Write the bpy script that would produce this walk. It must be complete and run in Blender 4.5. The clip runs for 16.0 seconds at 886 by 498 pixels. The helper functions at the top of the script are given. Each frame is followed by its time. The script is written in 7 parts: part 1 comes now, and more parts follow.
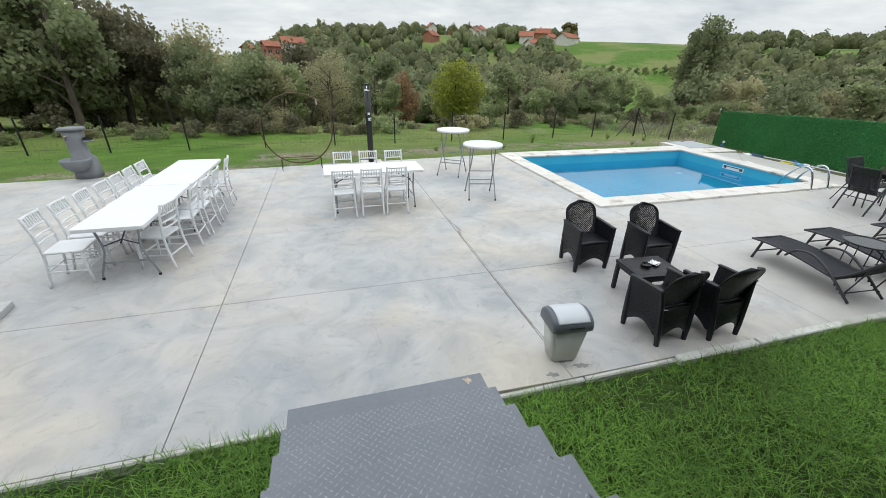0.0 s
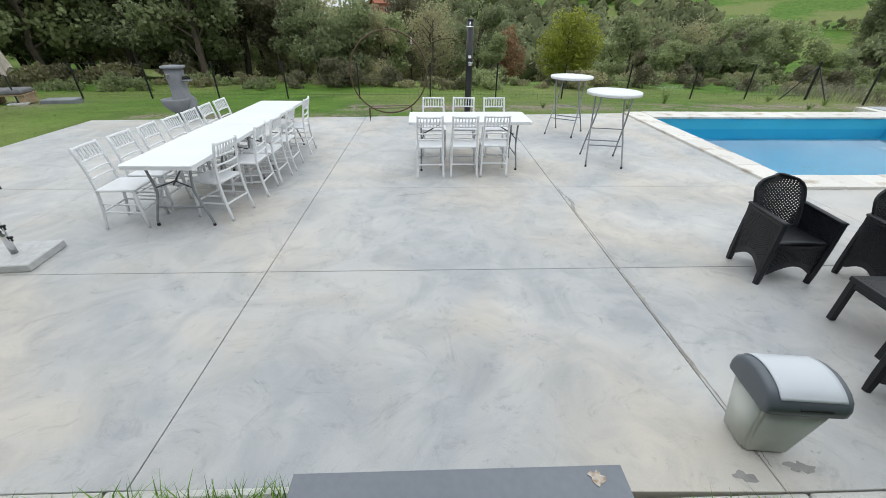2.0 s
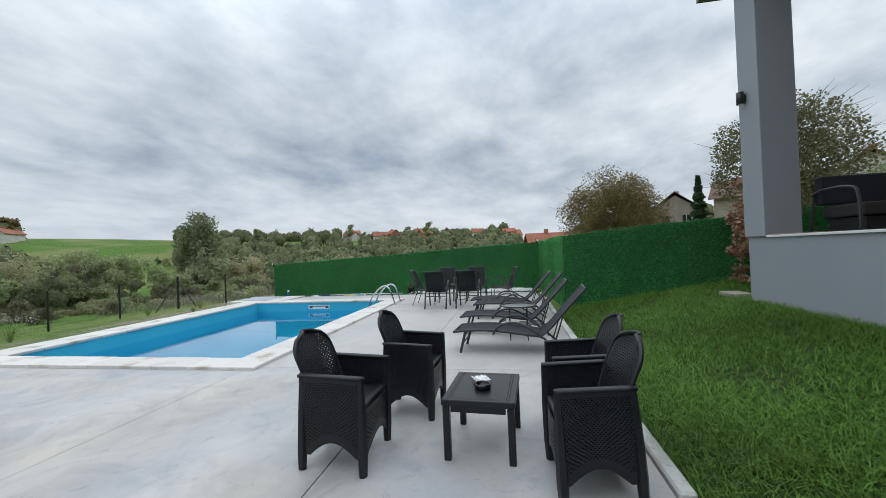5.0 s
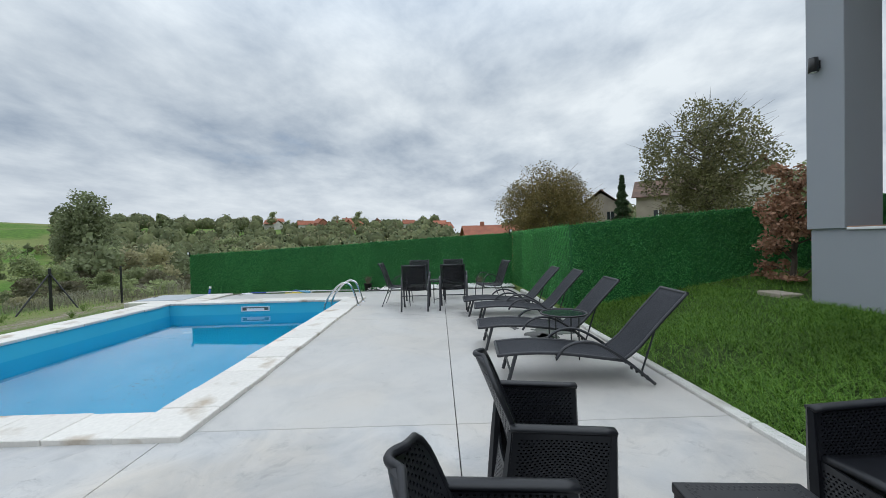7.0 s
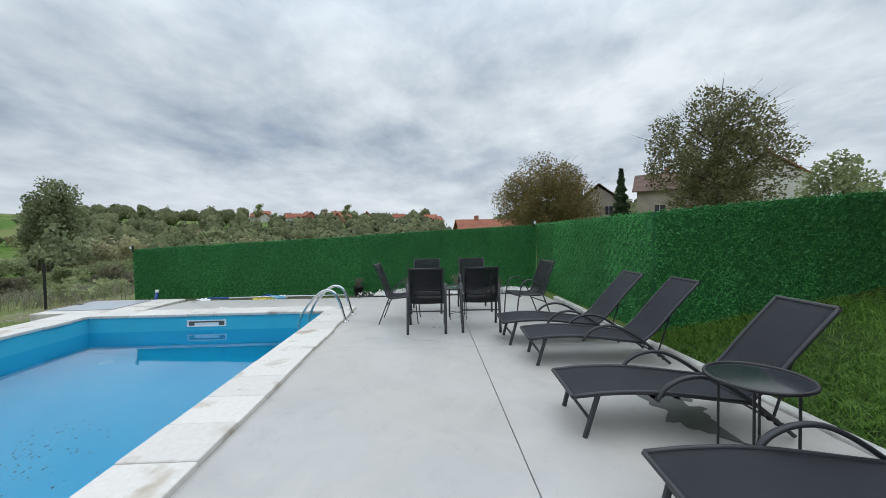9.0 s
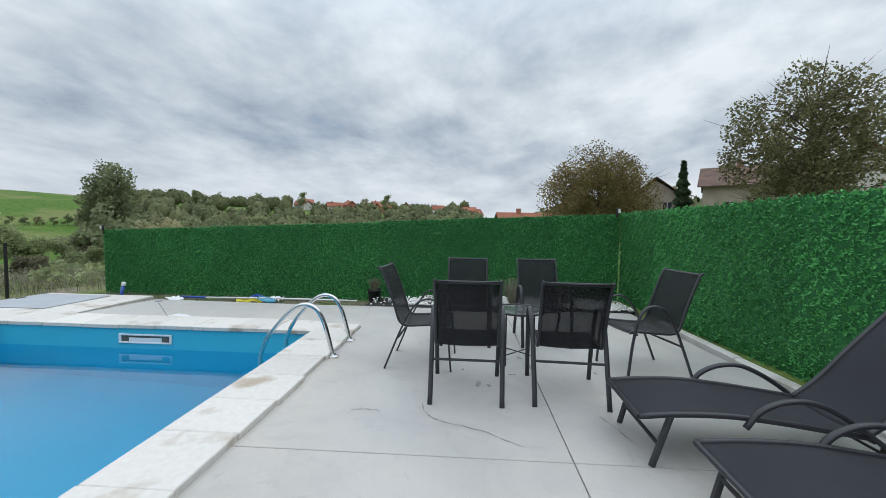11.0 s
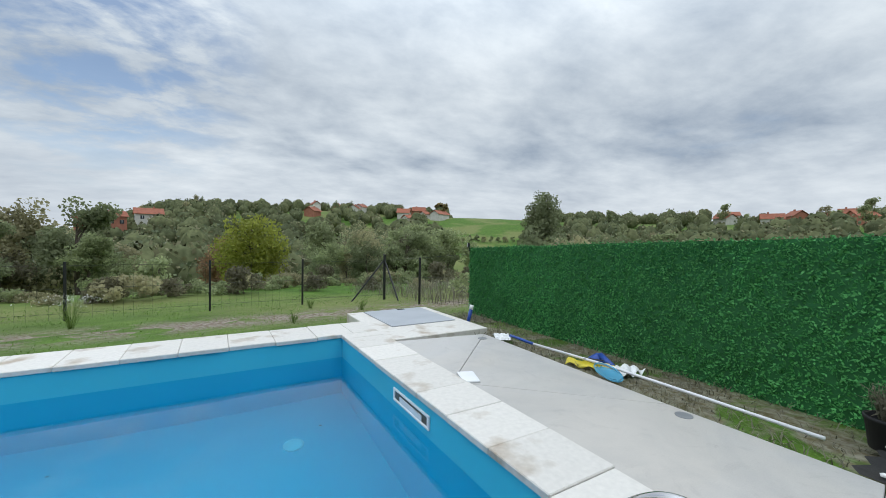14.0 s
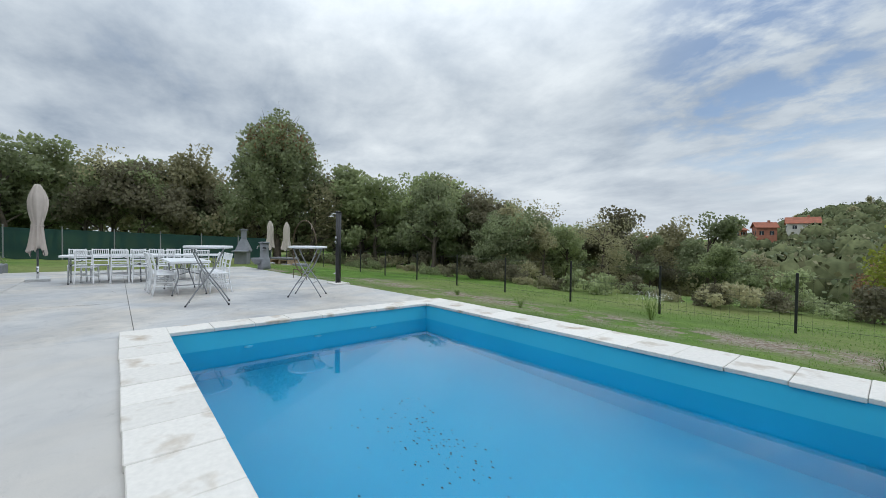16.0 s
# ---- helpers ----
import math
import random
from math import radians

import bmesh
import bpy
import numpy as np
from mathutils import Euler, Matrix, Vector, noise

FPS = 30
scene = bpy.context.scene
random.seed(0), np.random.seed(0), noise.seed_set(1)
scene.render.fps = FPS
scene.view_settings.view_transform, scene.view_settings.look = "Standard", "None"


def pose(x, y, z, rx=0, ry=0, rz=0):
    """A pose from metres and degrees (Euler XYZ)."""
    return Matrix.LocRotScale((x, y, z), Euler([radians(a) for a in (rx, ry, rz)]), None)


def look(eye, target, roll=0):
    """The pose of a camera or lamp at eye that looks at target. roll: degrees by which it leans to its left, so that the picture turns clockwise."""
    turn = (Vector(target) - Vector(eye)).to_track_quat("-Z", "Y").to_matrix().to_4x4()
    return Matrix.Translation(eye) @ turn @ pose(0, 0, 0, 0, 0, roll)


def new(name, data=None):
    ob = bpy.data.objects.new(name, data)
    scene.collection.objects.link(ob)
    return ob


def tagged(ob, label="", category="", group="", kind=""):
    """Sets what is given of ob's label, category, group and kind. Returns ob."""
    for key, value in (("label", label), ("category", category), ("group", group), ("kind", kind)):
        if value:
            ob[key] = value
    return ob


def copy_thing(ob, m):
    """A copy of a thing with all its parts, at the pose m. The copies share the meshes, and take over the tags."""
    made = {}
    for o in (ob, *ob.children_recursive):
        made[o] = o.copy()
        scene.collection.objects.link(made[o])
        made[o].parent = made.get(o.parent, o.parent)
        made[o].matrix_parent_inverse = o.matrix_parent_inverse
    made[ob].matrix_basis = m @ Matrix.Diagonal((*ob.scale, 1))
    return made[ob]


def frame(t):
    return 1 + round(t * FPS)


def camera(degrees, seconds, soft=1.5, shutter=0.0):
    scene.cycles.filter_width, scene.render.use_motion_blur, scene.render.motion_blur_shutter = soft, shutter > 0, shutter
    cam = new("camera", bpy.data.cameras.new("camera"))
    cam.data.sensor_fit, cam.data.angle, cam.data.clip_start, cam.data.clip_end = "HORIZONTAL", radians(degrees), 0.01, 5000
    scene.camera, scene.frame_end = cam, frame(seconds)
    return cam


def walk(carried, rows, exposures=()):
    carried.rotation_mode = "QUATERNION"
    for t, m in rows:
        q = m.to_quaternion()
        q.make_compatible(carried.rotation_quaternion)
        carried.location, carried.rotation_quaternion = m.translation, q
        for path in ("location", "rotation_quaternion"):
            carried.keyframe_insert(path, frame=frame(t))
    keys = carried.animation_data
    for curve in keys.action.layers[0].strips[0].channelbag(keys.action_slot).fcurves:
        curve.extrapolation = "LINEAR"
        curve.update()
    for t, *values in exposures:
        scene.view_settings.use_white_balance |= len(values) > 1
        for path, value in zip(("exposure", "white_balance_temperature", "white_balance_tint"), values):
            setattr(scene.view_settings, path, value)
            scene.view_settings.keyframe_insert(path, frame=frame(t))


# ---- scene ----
cam = camera(97.7, 16.0, 0.8)
PATH = [
    (0, (1.372, -2.306, 2.518), (1.877, -0.574, 1.656), 1.2),
    (0.5, (1.414, -2.044, 2.431), (1.568, -0.352, 1.376), 0.2),
    (1, (1.445, -1.759, 2.335), (1.472, -0.079, 1.249), 0.1),
    (1.5, (1.476, -1.423, 2.154), (1.488, 0.273, 1.094), 0.4),
    (2, (1.504, -1.079, 1.997), (1.568, 0.642, 0.98), 0.5),
    (2.5, (1.567, -0.747, 1.847), (1.778, 1.006, 0.907), 0.1),
    (3, (1.606, -0.442, 1.722), (2.19, 1.309, 0.953), -0.0),
    (3.5, (1.717, -0.196, 1.616), (2.832, 1.381, 1.098), -0.3),
    (4, (1.8, 0.036, 1.514), (3.416, 1.188, 1.269), -1.6),
    (4.5, (1.905, 0.297, 1.395), (3.773, 1.011, 1.4), -2.0),
    (5, (2.164, 0.71, 1.339), (4.135, 1.051, 1.356), -2.4),
    (5.2, (2.258, 0.857, 1.334), (4.242, 1.107, 1.344), -2.4),
    (7.3, (4.046, 2.173, 1.339), (6.045, 2.129, 1.3), -1.5),
    (7.5, (4.261, 2.262, 1.338), (6.26, 2.2, 1.3), -1.6),
    (8, (4.818, 2.376, 1.316), (6.815, 2.285, 1.268), -1.6),
    (8.2, (5.045, 2.401, 1.326), (7.042, 2.304, 1.273), -1.4),
    (10.3, (7.607, 2.491, 1.318), (9.605, 2.497, 1.22), 0.1),
    (10.5, (7.862, 2.483, 1.306), (9.859, 2.511, 1.21), 0.2),
    (11, (8.473, 2.526, 1.253), (10.466, 2.645, 1.148), 0.9),
    (11.5, (9.046, 2.587, 1.249), (11.01, 2.949, 1.149), 0.8),
    (12, (9.568, 2.723, 1.243), (11.435, 3.437, 1.168), 0.6),
    (12.5, (10.072, 2.914, 1.269), (11.769, 3.971, 1.205), 0.4),
    (13, (10.556, 3.069, 1.267), (12.058, 4.389, 1.213), 0.9),
    (13.5, (11.011, 3.289, 1.26), (12.306, 4.812, 1.211), 0.9),
    (14, (11.436, 3.485, 1.268), (12.455, 5.205, 1.22), 0.9),
    (14.5, (11.793, 3.781, 1.269), (12.364, 5.697, 1.213), 1.3),
    (15, (12.066, 4.001, 1.253), (11.815, 5.985, 1.212), 1.8),
    (15.3, (12.207, 3.985, 1.251), (11.397, 5.813, 1.205), 1.9),
    (15.5, (12.298, 3.938, 1.22), (11.207, 5.613, 1.186), 1.6),
    (15.7, (12.441, 3.897, 1.208), (11.14, 5.416, 1.175), 1.4),
    (16, (12.676, 3.804, 1.23), (11.149, 5.094, 1.191), 0.8),
]
walk(cam, [(t, look(e, g, r)) for t, e, g, r in PATH], [(0, 0.24, 6950, 10), (0.5, 0.38, 6950, 10), (1.5, 0.30, 6900, 10), (2.0, 0.20, 6900, 10), (2.6, 0.07, 6800, 10), (3.5, -0.04, 6600, 10), (5.0, 0.02, 6500, 10), (11.0, 0.04, 6500, 10), (14.5, 0.04, 6500, 10), (16, 0.0, 6500, 10)])
SKY, SUN = 1.0, 0.5


# ---- world and sun ----
world = bpy.data.worlds.new("overcast_sky")
scene.world = world
world.use_nodes = True
wt = world.node_tree
wt.nodes.clear()


def wn(kind, **kw):
    n = wt.nodes.new(kind)
    for k, v in kw.items():
        n.inputs[k].default_value = v
    return n


def wmath(op, a, b=None, clamp=False):
    n = wt.nodes.new("ShaderNodeMath")
    n.operation = op
    n.use_clamp = clamp
    for i, v in enumerate((a, b)):
        if v is None:
            continue
        if isinstance(v, (int, float)):
            n.inputs[i].default_value = v
        else:
            wt.links.new(v, n.inputs[i])
    return n.outputs[0]


sky = wt.nodes.new("ShaderNodeTexSky")
sky.sky_type = "NISHITA"
sky.sun_disc = False
sky.sun_elevation = radians(63)
sky.sun_rotation = radians(150)
coord = wt.nodes.new("ShaderNodeTexCoord")
sep = wt.nodes.new("ShaderNodeSeparateXYZ")
wt.links.new(coord.outputs["Generated"], sep.inputs[0])
up = wmath("ADD", wmath("MAXIMUM", sep.outputs[2], 0.0), 0.20)
plane = wt.nodes.new("ShaderNodeCombineXYZ")
wt.links.new(wmath("DIVIDE", sep.outputs[0], up), plane.inputs[0])
wt.links.new(wmath("DIVIDE", sep.outputs[1], up), plane.inputs[1])
stretch = wt.nodes.new("ShaderNodeMapping")
stretch.inputs["Rotation"].default_value = (0, 0, radians(25))
stretch.inputs["Scale"].default_value = (0.9, 1.1, 1)
wt.links.new(plane.outputs[0], stretch.inputs[0])
big = wn("ShaderNodeTexNoise", Scale=0.85, Detail=9.0, Roughness=0.56, Distortion=0.25)
fine = wn("ShaderNodeTexNoise", Scale=3.2, Detail=8.0, Roughness=0.6, Distortion=0.15)
wt.links.new(stretch.outputs[0], big.inputs["Vector"])
wt.links.new(stretch.outputs[0], fine.inputs["Vector"])
cloud = wmath("ADD", wmath("MULTIPLY", big.outputs[0], 0.68), wmath("MULTIPLY", fine.outputs[0], 0.32))
ramp = wt.nodes.new("ShaderNodeValToRGB")
ramp.color_ramp.elements[0].position = 0.35
ramp.color_ramp.elements[0].color = (0.325, 0.40, 0.50, 1)
ramp.color_ramp.elements[1].position = 0.64
ramp.color_ramp.elements[1].color = (0.82, 0.89, 0.94, 1)
mid = ramp.color_ramp.elements.new(0.5)
mid.color = (0.58, 0.655, 0.73, 1)
wt.links.new(cloud, ramp.inputs[0])
gap = wmath("MULTIPLY", wmath("SUBTRACT", 0.36, big.outputs[0]), 6.0, True)
gap = wmath("MULTIPLY", gap, 0.5)
# the one break in the cloud, low in the north
toward = wt.nodes.new("ShaderNodeVectorMath")
toward.operation = "DOT_PRODUCT"
toward.inputs[1].default_value = (-0.165, 0.925, 0.342)
wt.links.new(coord.outputs["Generated"], toward.inputs[0])
blue_gap = wmath("MULTIPLY", wmath("SUBTRACT", toward.outputs["Value"], 0.962), 30.0, True)
blue_gap = wmath("MULTIPLY", blue_gap, wmath("MULTIPLY", wmath("SUBTRACT", 0.56, fine.outputs[0]), 7.0, True))
gap = wmath("MAXIMUM", gap, wmath("MULTIPLY", blue_gap, 0.8))
skyscale = wt.nodes.new("ShaderNodeVectorMath")
skyscale.operation = "SCALE"
skyscale.inputs["Scale"].default_value = 0.15
wt.links.new(sky.outputs[0], skyscale.inputs[0])
mixsky = wt.nodes.new("ShaderNodeMix")
mixsky.data_type = "RGBA"
wt.links.new(gap, mixsky.inputs["Factor"])
wt.links.new(ramp.outputs[0], mixsky.inputs["A"])
wt.links.new(skyscale.outputs[0], mixsky.inputs["B"])
# thin bright haze low over the hills
low = wmath("SUBTRACT", 1.0, wmath("MULTIPLY", sep.outputs[2], 5.0), True)
low = wmath("MULTIPLY", low, 0.65)
haze = wt.nodes.new("ShaderNodeMix")
haze.data_type = "RGBA"
haze.inputs["B"].default_value = (0.72, 0.775, 0.83, 1)
wt.links.new(low, haze.inputs["Factor"])
wt.links.new(mixsky.outputs["Result"], haze.inputs["A"])
# an overcast sky is brighter overhead than near the horizon
lift = wt.nodes.new("ShaderNodeMapRange")
lift.interpolation_type = "SMOOTHSTEP"
for k, v in (("From Min", 0.30), ("From Max", 1.0), ("To Min", 0.95), ("To Max", 2.35)):
    lift.inputs[k].default_value = v
wt.links.new(sep.outputs[2], lift.inputs[0])
dome = wt.nodes.new("ShaderNodeVectorMath")
dome.operation = "SCALE"
wt.links.new(haze.outputs["Result"], dome.inputs[0])
wt.links.new(lift.outputs[0], dome.inputs["Scale"])
bg = wn("ShaderNodeBackground", Strength=SKY)
wt.links.new(dome.outputs[0], bg.inputs[0])
wout = wt.nodes.new("ShaderNodeOutputWorld")
wt.links.new(bg.outputs[0], wout.inputs[0])

sun_data = bpy.data.lights.new("sun", "SUN")
sun_data.energy = SUN
sun_data.angle = radians(150)
sun_data.color = (1.0, 0.96, 0.9)
sun = new("sun", sun_data)
sun.matrix_world = look((0, 0, 60), (0 - 15, 0 - 27, 0))


# ---- materials ----
def material(name, col, col2=None, scale=3.0, rough=0.6, metal=0.0, bump=0.0, bscale=60.0, grain=0.0, gscale=80.0,
             mottle=(0.35, 0.65), coat=0.0, spec=0.5, var=0.0):
    """Principled surface with a broad blotch, a fine grain, bump and a little variation from object to object."""
    m = bpy.data.materials.new(name)
    m.use_nodes = True
    nt = m.node_tree
    p = nt.nodes["Principled BSDF"]
    p.inputs["Roughness"].default_value = rough
    p.inputs["Metallic"].default_value = metal
    p.inputs["Coat Weight"].default_value = coat
    p.inputs["Specular IOR Level"].default_value = spec
    col2 = col2 or tuple(c * 0.85 for c in col)
    tc = nt.nodes.new("ShaderNodeTexCoord")
    n = nt.nodes.new("ShaderNodeTexNoise")
    n.inputs["Scale"].default_value, n.inputs["Detail"].default_value = scale, 7
    nt.links.new(tc.outputs["Object"], n.inputs["Vector"])
    r = nt.nodes.new("ShaderNodeValToRGB")
    r.color_ramp.elements[0].position, r.color_ramp.elements[1].position = mottle
    r.color_ramp.elements[0].color, r.color_ramp.elements[1].color = (*col2, 1), (*col, 1)
    nt.links.new(n.outputs[0], r.inputs[0])
    out = r.outputs[0]
    if grain:
        g = nt.nodes.new("ShaderNodeTexNoise")
        g.inputs["Scale"].default_value, g.inputs["Detail"].default_value = gscale, 4
        nt.links.new(tc.outputs["Object"], g.inputs["Vector"])
        mr = nt.nodes.new("ShaderNodeMapRange")
        mr.inputs["From Min"].default_value, mr.inputs["From Max"].default_value = 0.25, 0.75
        mr.inputs["To Min"].default_value, mr.inputs["To Max"].default_value = 1 - grain, 1 + grain
        nt.links.new(g.outputs[0], mr.inputs[0])
        v = nt.nodes.new("ShaderNodeVectorMath")
        v.operation = "SCALE"
        nt.links.new(out, v.inputs[0])
        nt.links.new(mr.outputs[0], v.inputs["Scale"])
        out = v.outputs[0]
    if var:
        oi = nt.nodes.new("ShaderNodeObjectInfo")
        mr = nt.nodes.new("ShaderNodeMapRange")
        mr.inputs["To Min"].default_value, mr.inputs["To Max"].default_value = 1 - var, 1 + var
        nt.links.new(oi.outputs["Random"], mr.inputs[0])
        v = nt.nodes.new("ShaderNodeVectorMath")
        v.operation = "SCALE"
        nt.links.new(out, v.inputs[0])
        nt.links.new(mr.outputs[0], v.inputs["Scale"])
        out = v.outputs[0]
    nt.links.new(out, p.inputs["Base Color"])
    if bump:
        b = nt.nodes.new("ShaderNodeTexNoise")
        b.inputs["Scale"].default_value, b.inputs["Detail"].default_value = bscale, 5
        nt.links.new(tc.outputs["Object"], b.inputs["Vector"])
        bn = nt.nodes.new("ShaderNodeBump")
        bn.inputs["Strength"].default_value, bn.inputs["Distance"].default_value = bump, 0.01
        nt.links.new(b.outputs[0], bn.inputs["Height"])
        nt.links.new(bn.outputs[0], p.inputs["Normal"])
    return m


def leafy(name, col, col2, translucent=0.48, var=0.2):
    """Foliage: each leaf its own shade, some light through it."""
    m = bpy.data.materials.new(name)
    m.use_nodes = True
    nt = m.node_tree
    p = nt.nodes["Principled BSDF"]
    p.inputs["Roughness"].default_value = 0.6
    p.inputs["Specular IOR Level"].default_value = 0.3
    geo = nt.nodes.new("ShaderNodeNewGeometry")
    r = nt.nodes.new("ShaderNodeValToRGB")
    r.color_ramp.elements[0].color, r.color_ramp.elements[1].color = (*col2, 1), (*col, 1)
    nt.links.new(geo.outputs["Random Per Island"], r.inputs[0])
    oi = nt.nodes.new("ShaderNodeObjectInfo")
    mr = nt.nodes.new("ShaderNodeMapRange")
    mr.inputs["To Min"].default_value, mr.inputs["To Max"].default_value = 1 - var, 1 + var
    nt.links.new(oi.outputs["Random"], mr.inputs[0])
    tc = nt.nodes.new("ShaderNodeTexCoord")
    n = nt.nodes.new("ShaderNodeTexNoise")
    n.inputs["Scale"].default_value = 0.5
    nt.links.new(tc.outputs["Object"], n.inputs["Vector"])
    mr2 = nt.nodes.new("ShaderNodeMapRange")
    mr2.inputs["From Min"].default_value, mr2.inputs["From Max"].default_value = 0.3, 0.7
    mr2.inputs["To Min"].default_value, mr2.inputs["To Max"].default_value = 0.75, 1.25
    nt.links.new(n.outputs[0], mr2.inputs[0])
    mu = nt.nodes.new("ShaderNodeMath")
    mu.operation = "MULTIPLY"
    nt.links.new(mr.outputs[0], mu.inputs[0])
    nt.links.new(mr2.outputs[0], mu.inputs[1])
    v = nt.nodes.new("ShaderNodeVectorMath")
    v.operation = "SCALE"
    nt.links.new(r.outputs[0], v.inputs[0])
    nt.links.new(mu.outputs[0], v.inputs["Scale"])
    nt.links.new(v.outputs[0], p.inputs["Base Color"])
    if translucent:
        t = nt.nodes.new("ShaderNodeBsdfTranslucent")
        nt.links.new(v.outputs[0], t.inputs[0])
        mx = nt.nodes.new("ShaderNodeMixShader")
        mx.inputs[0].default_value = translucent
        nt.links.new(p.outputs[0], mx.inputs[1])
        nt.links.new(t.outputs[0], mx.inputs[2])
        nt.links.new(mx.outputs[0], nt.nodes["Material Output"].inputs[0])
    return m


def see_through(m, amount):
    """Lets part of the light through, as a fine open mesh does."""
    nt = m.node_tree
    t = nt.nodes.new("ShaderNodeBsdfTransparent")
    mx = nt.nodes.new("ShaderNodeMixShader")
    mx.inputs[0].default_value = amount
    nt.links.new(nt.nodes["Principled BSDF"].outputs[0], mx.inputs[1])
    nt.links.new(t.outputs[0], mx.inputs[2])
    nt.links.new(mx.outputs[0], nt.nodes["Material Output"].inputs[0])
    return m


def concrete_material(name, worn, low, high):
    """Trowelled concrete; worn tells how blotched and scuffed the pour is."""
    m = bpy.data.materials.new(name)
    m.use_nodes = True
    nt = m.node_tree
    p = nt.nodes["Principled BSDF"]
    tc = nt.nodes.new("ShaderNodeTexCoord")

    def nz(scale, detail, dist=0.0, rough=0.55):
        n = nt.nodes.new("ShaderNodeTexNoise")
        n.inputs["Scale"].default_value, n.inputs["Detail"].default_value = scale, detail
        n.inputs["Distortion"].default_value, n.inputs["Roughness"].default_value = dist, rough
        nt.links.new(tc.outputs["Object"], n.inputs["Vector"])
        return n.outputs[0]

    def rmp(src, a, b, ca, cb):
        r = nt.nodes.new("ShaderNodeValToRGB")
        r.color_ramp.elements[0].position, r.color_ramp.elements[1].position = a, b
        r.color_ramp.elements[0].color, r.color_ramp.elements[1].color = (*ca, 1), (*cb, 1)
        nt.links.new(src, r.inputs[0])
        return r.outputs[0]

    def mixc(f, a, b, kind="MIX"):
        x = nt.nodes.new("ShaderNodeMix")
        x.data_type, x.blend_type = "RGBA", kind
        if isinstance(f, float):
            x.inputs["Factor"].default_value = f
        else:
            nt.links.new(f, x.inputs["Factor"])
        nt.links.new(a, x.inputs["A"])
        nt.links.new(b, x.inputs["B"])
        return x.outputs["Result"]

    broad = rmp(nz(0.55, 6, 0.8), 0.34, 0.64, low, high)
    cloudy = rmp(nz(1.7, 8, 1.2, 0.62), 0.34, 0.58, (0.78, 0.80, 0.83), (1.0, 1.0, 1.0))
    warm = rmp(nz(0.62, 7, 0.6), 0.42, 0.62, (0.985, 0.99, 1.0), (1.05, 0.985, 0.905))
    specks = rmp(nz(5.5, 9, 0.5, 0.72), 0.30, 0.37, (0.56, 0.55, 0.55), (1, 1, 1))
    scuff = rmp(nz(2.6, 12, 2.5, 0.78), 0.34, 0.46, (0.76, 0.76, 0.77), (1, 1, 1))
    grit = rmp(nz(120, 3), 0.3, 0.7, (0.95, 0.95, 0.95), (1.03, 1.03, 1.03))
    c = mixc(worn, broad, cloudy, "MULTIPLY")
    c = mixc(worn, c, warm, "MULTIPLY")
    c = mixc(0.8 * worn, c, specks, "MULTIPLY")
    c = mixc(0.9 * worn, c, scuff, "MULTIPLY")
    c = mixc(1.0, c, grit, "MULTIPLY")
    nt.links.new(c, p.inputs["Base Color"])
    r = nt.nodes.new("ShaderNodeMapRange")
    r.inputs["To Min"].default_value, r.inputs["To Max"].default_value = 0.36, 0.62
    nt.links.new(nz(1.3, 6), r.inputs[0])
    nt.links.new(r.outputs[0], p.inputs["Roughness"])
    bn = nt.nodes.new("ShaderNodeBump")
    bn.inputs["Strength"].default_value, bn.inputs["Distance"].default_value = 0.12, 0.004
    nt.links.new(nz(25, 6), bn.inputs["Height"])
    nt.links.new(bn.outputs[0], p.inputs["Normal"])
    return m


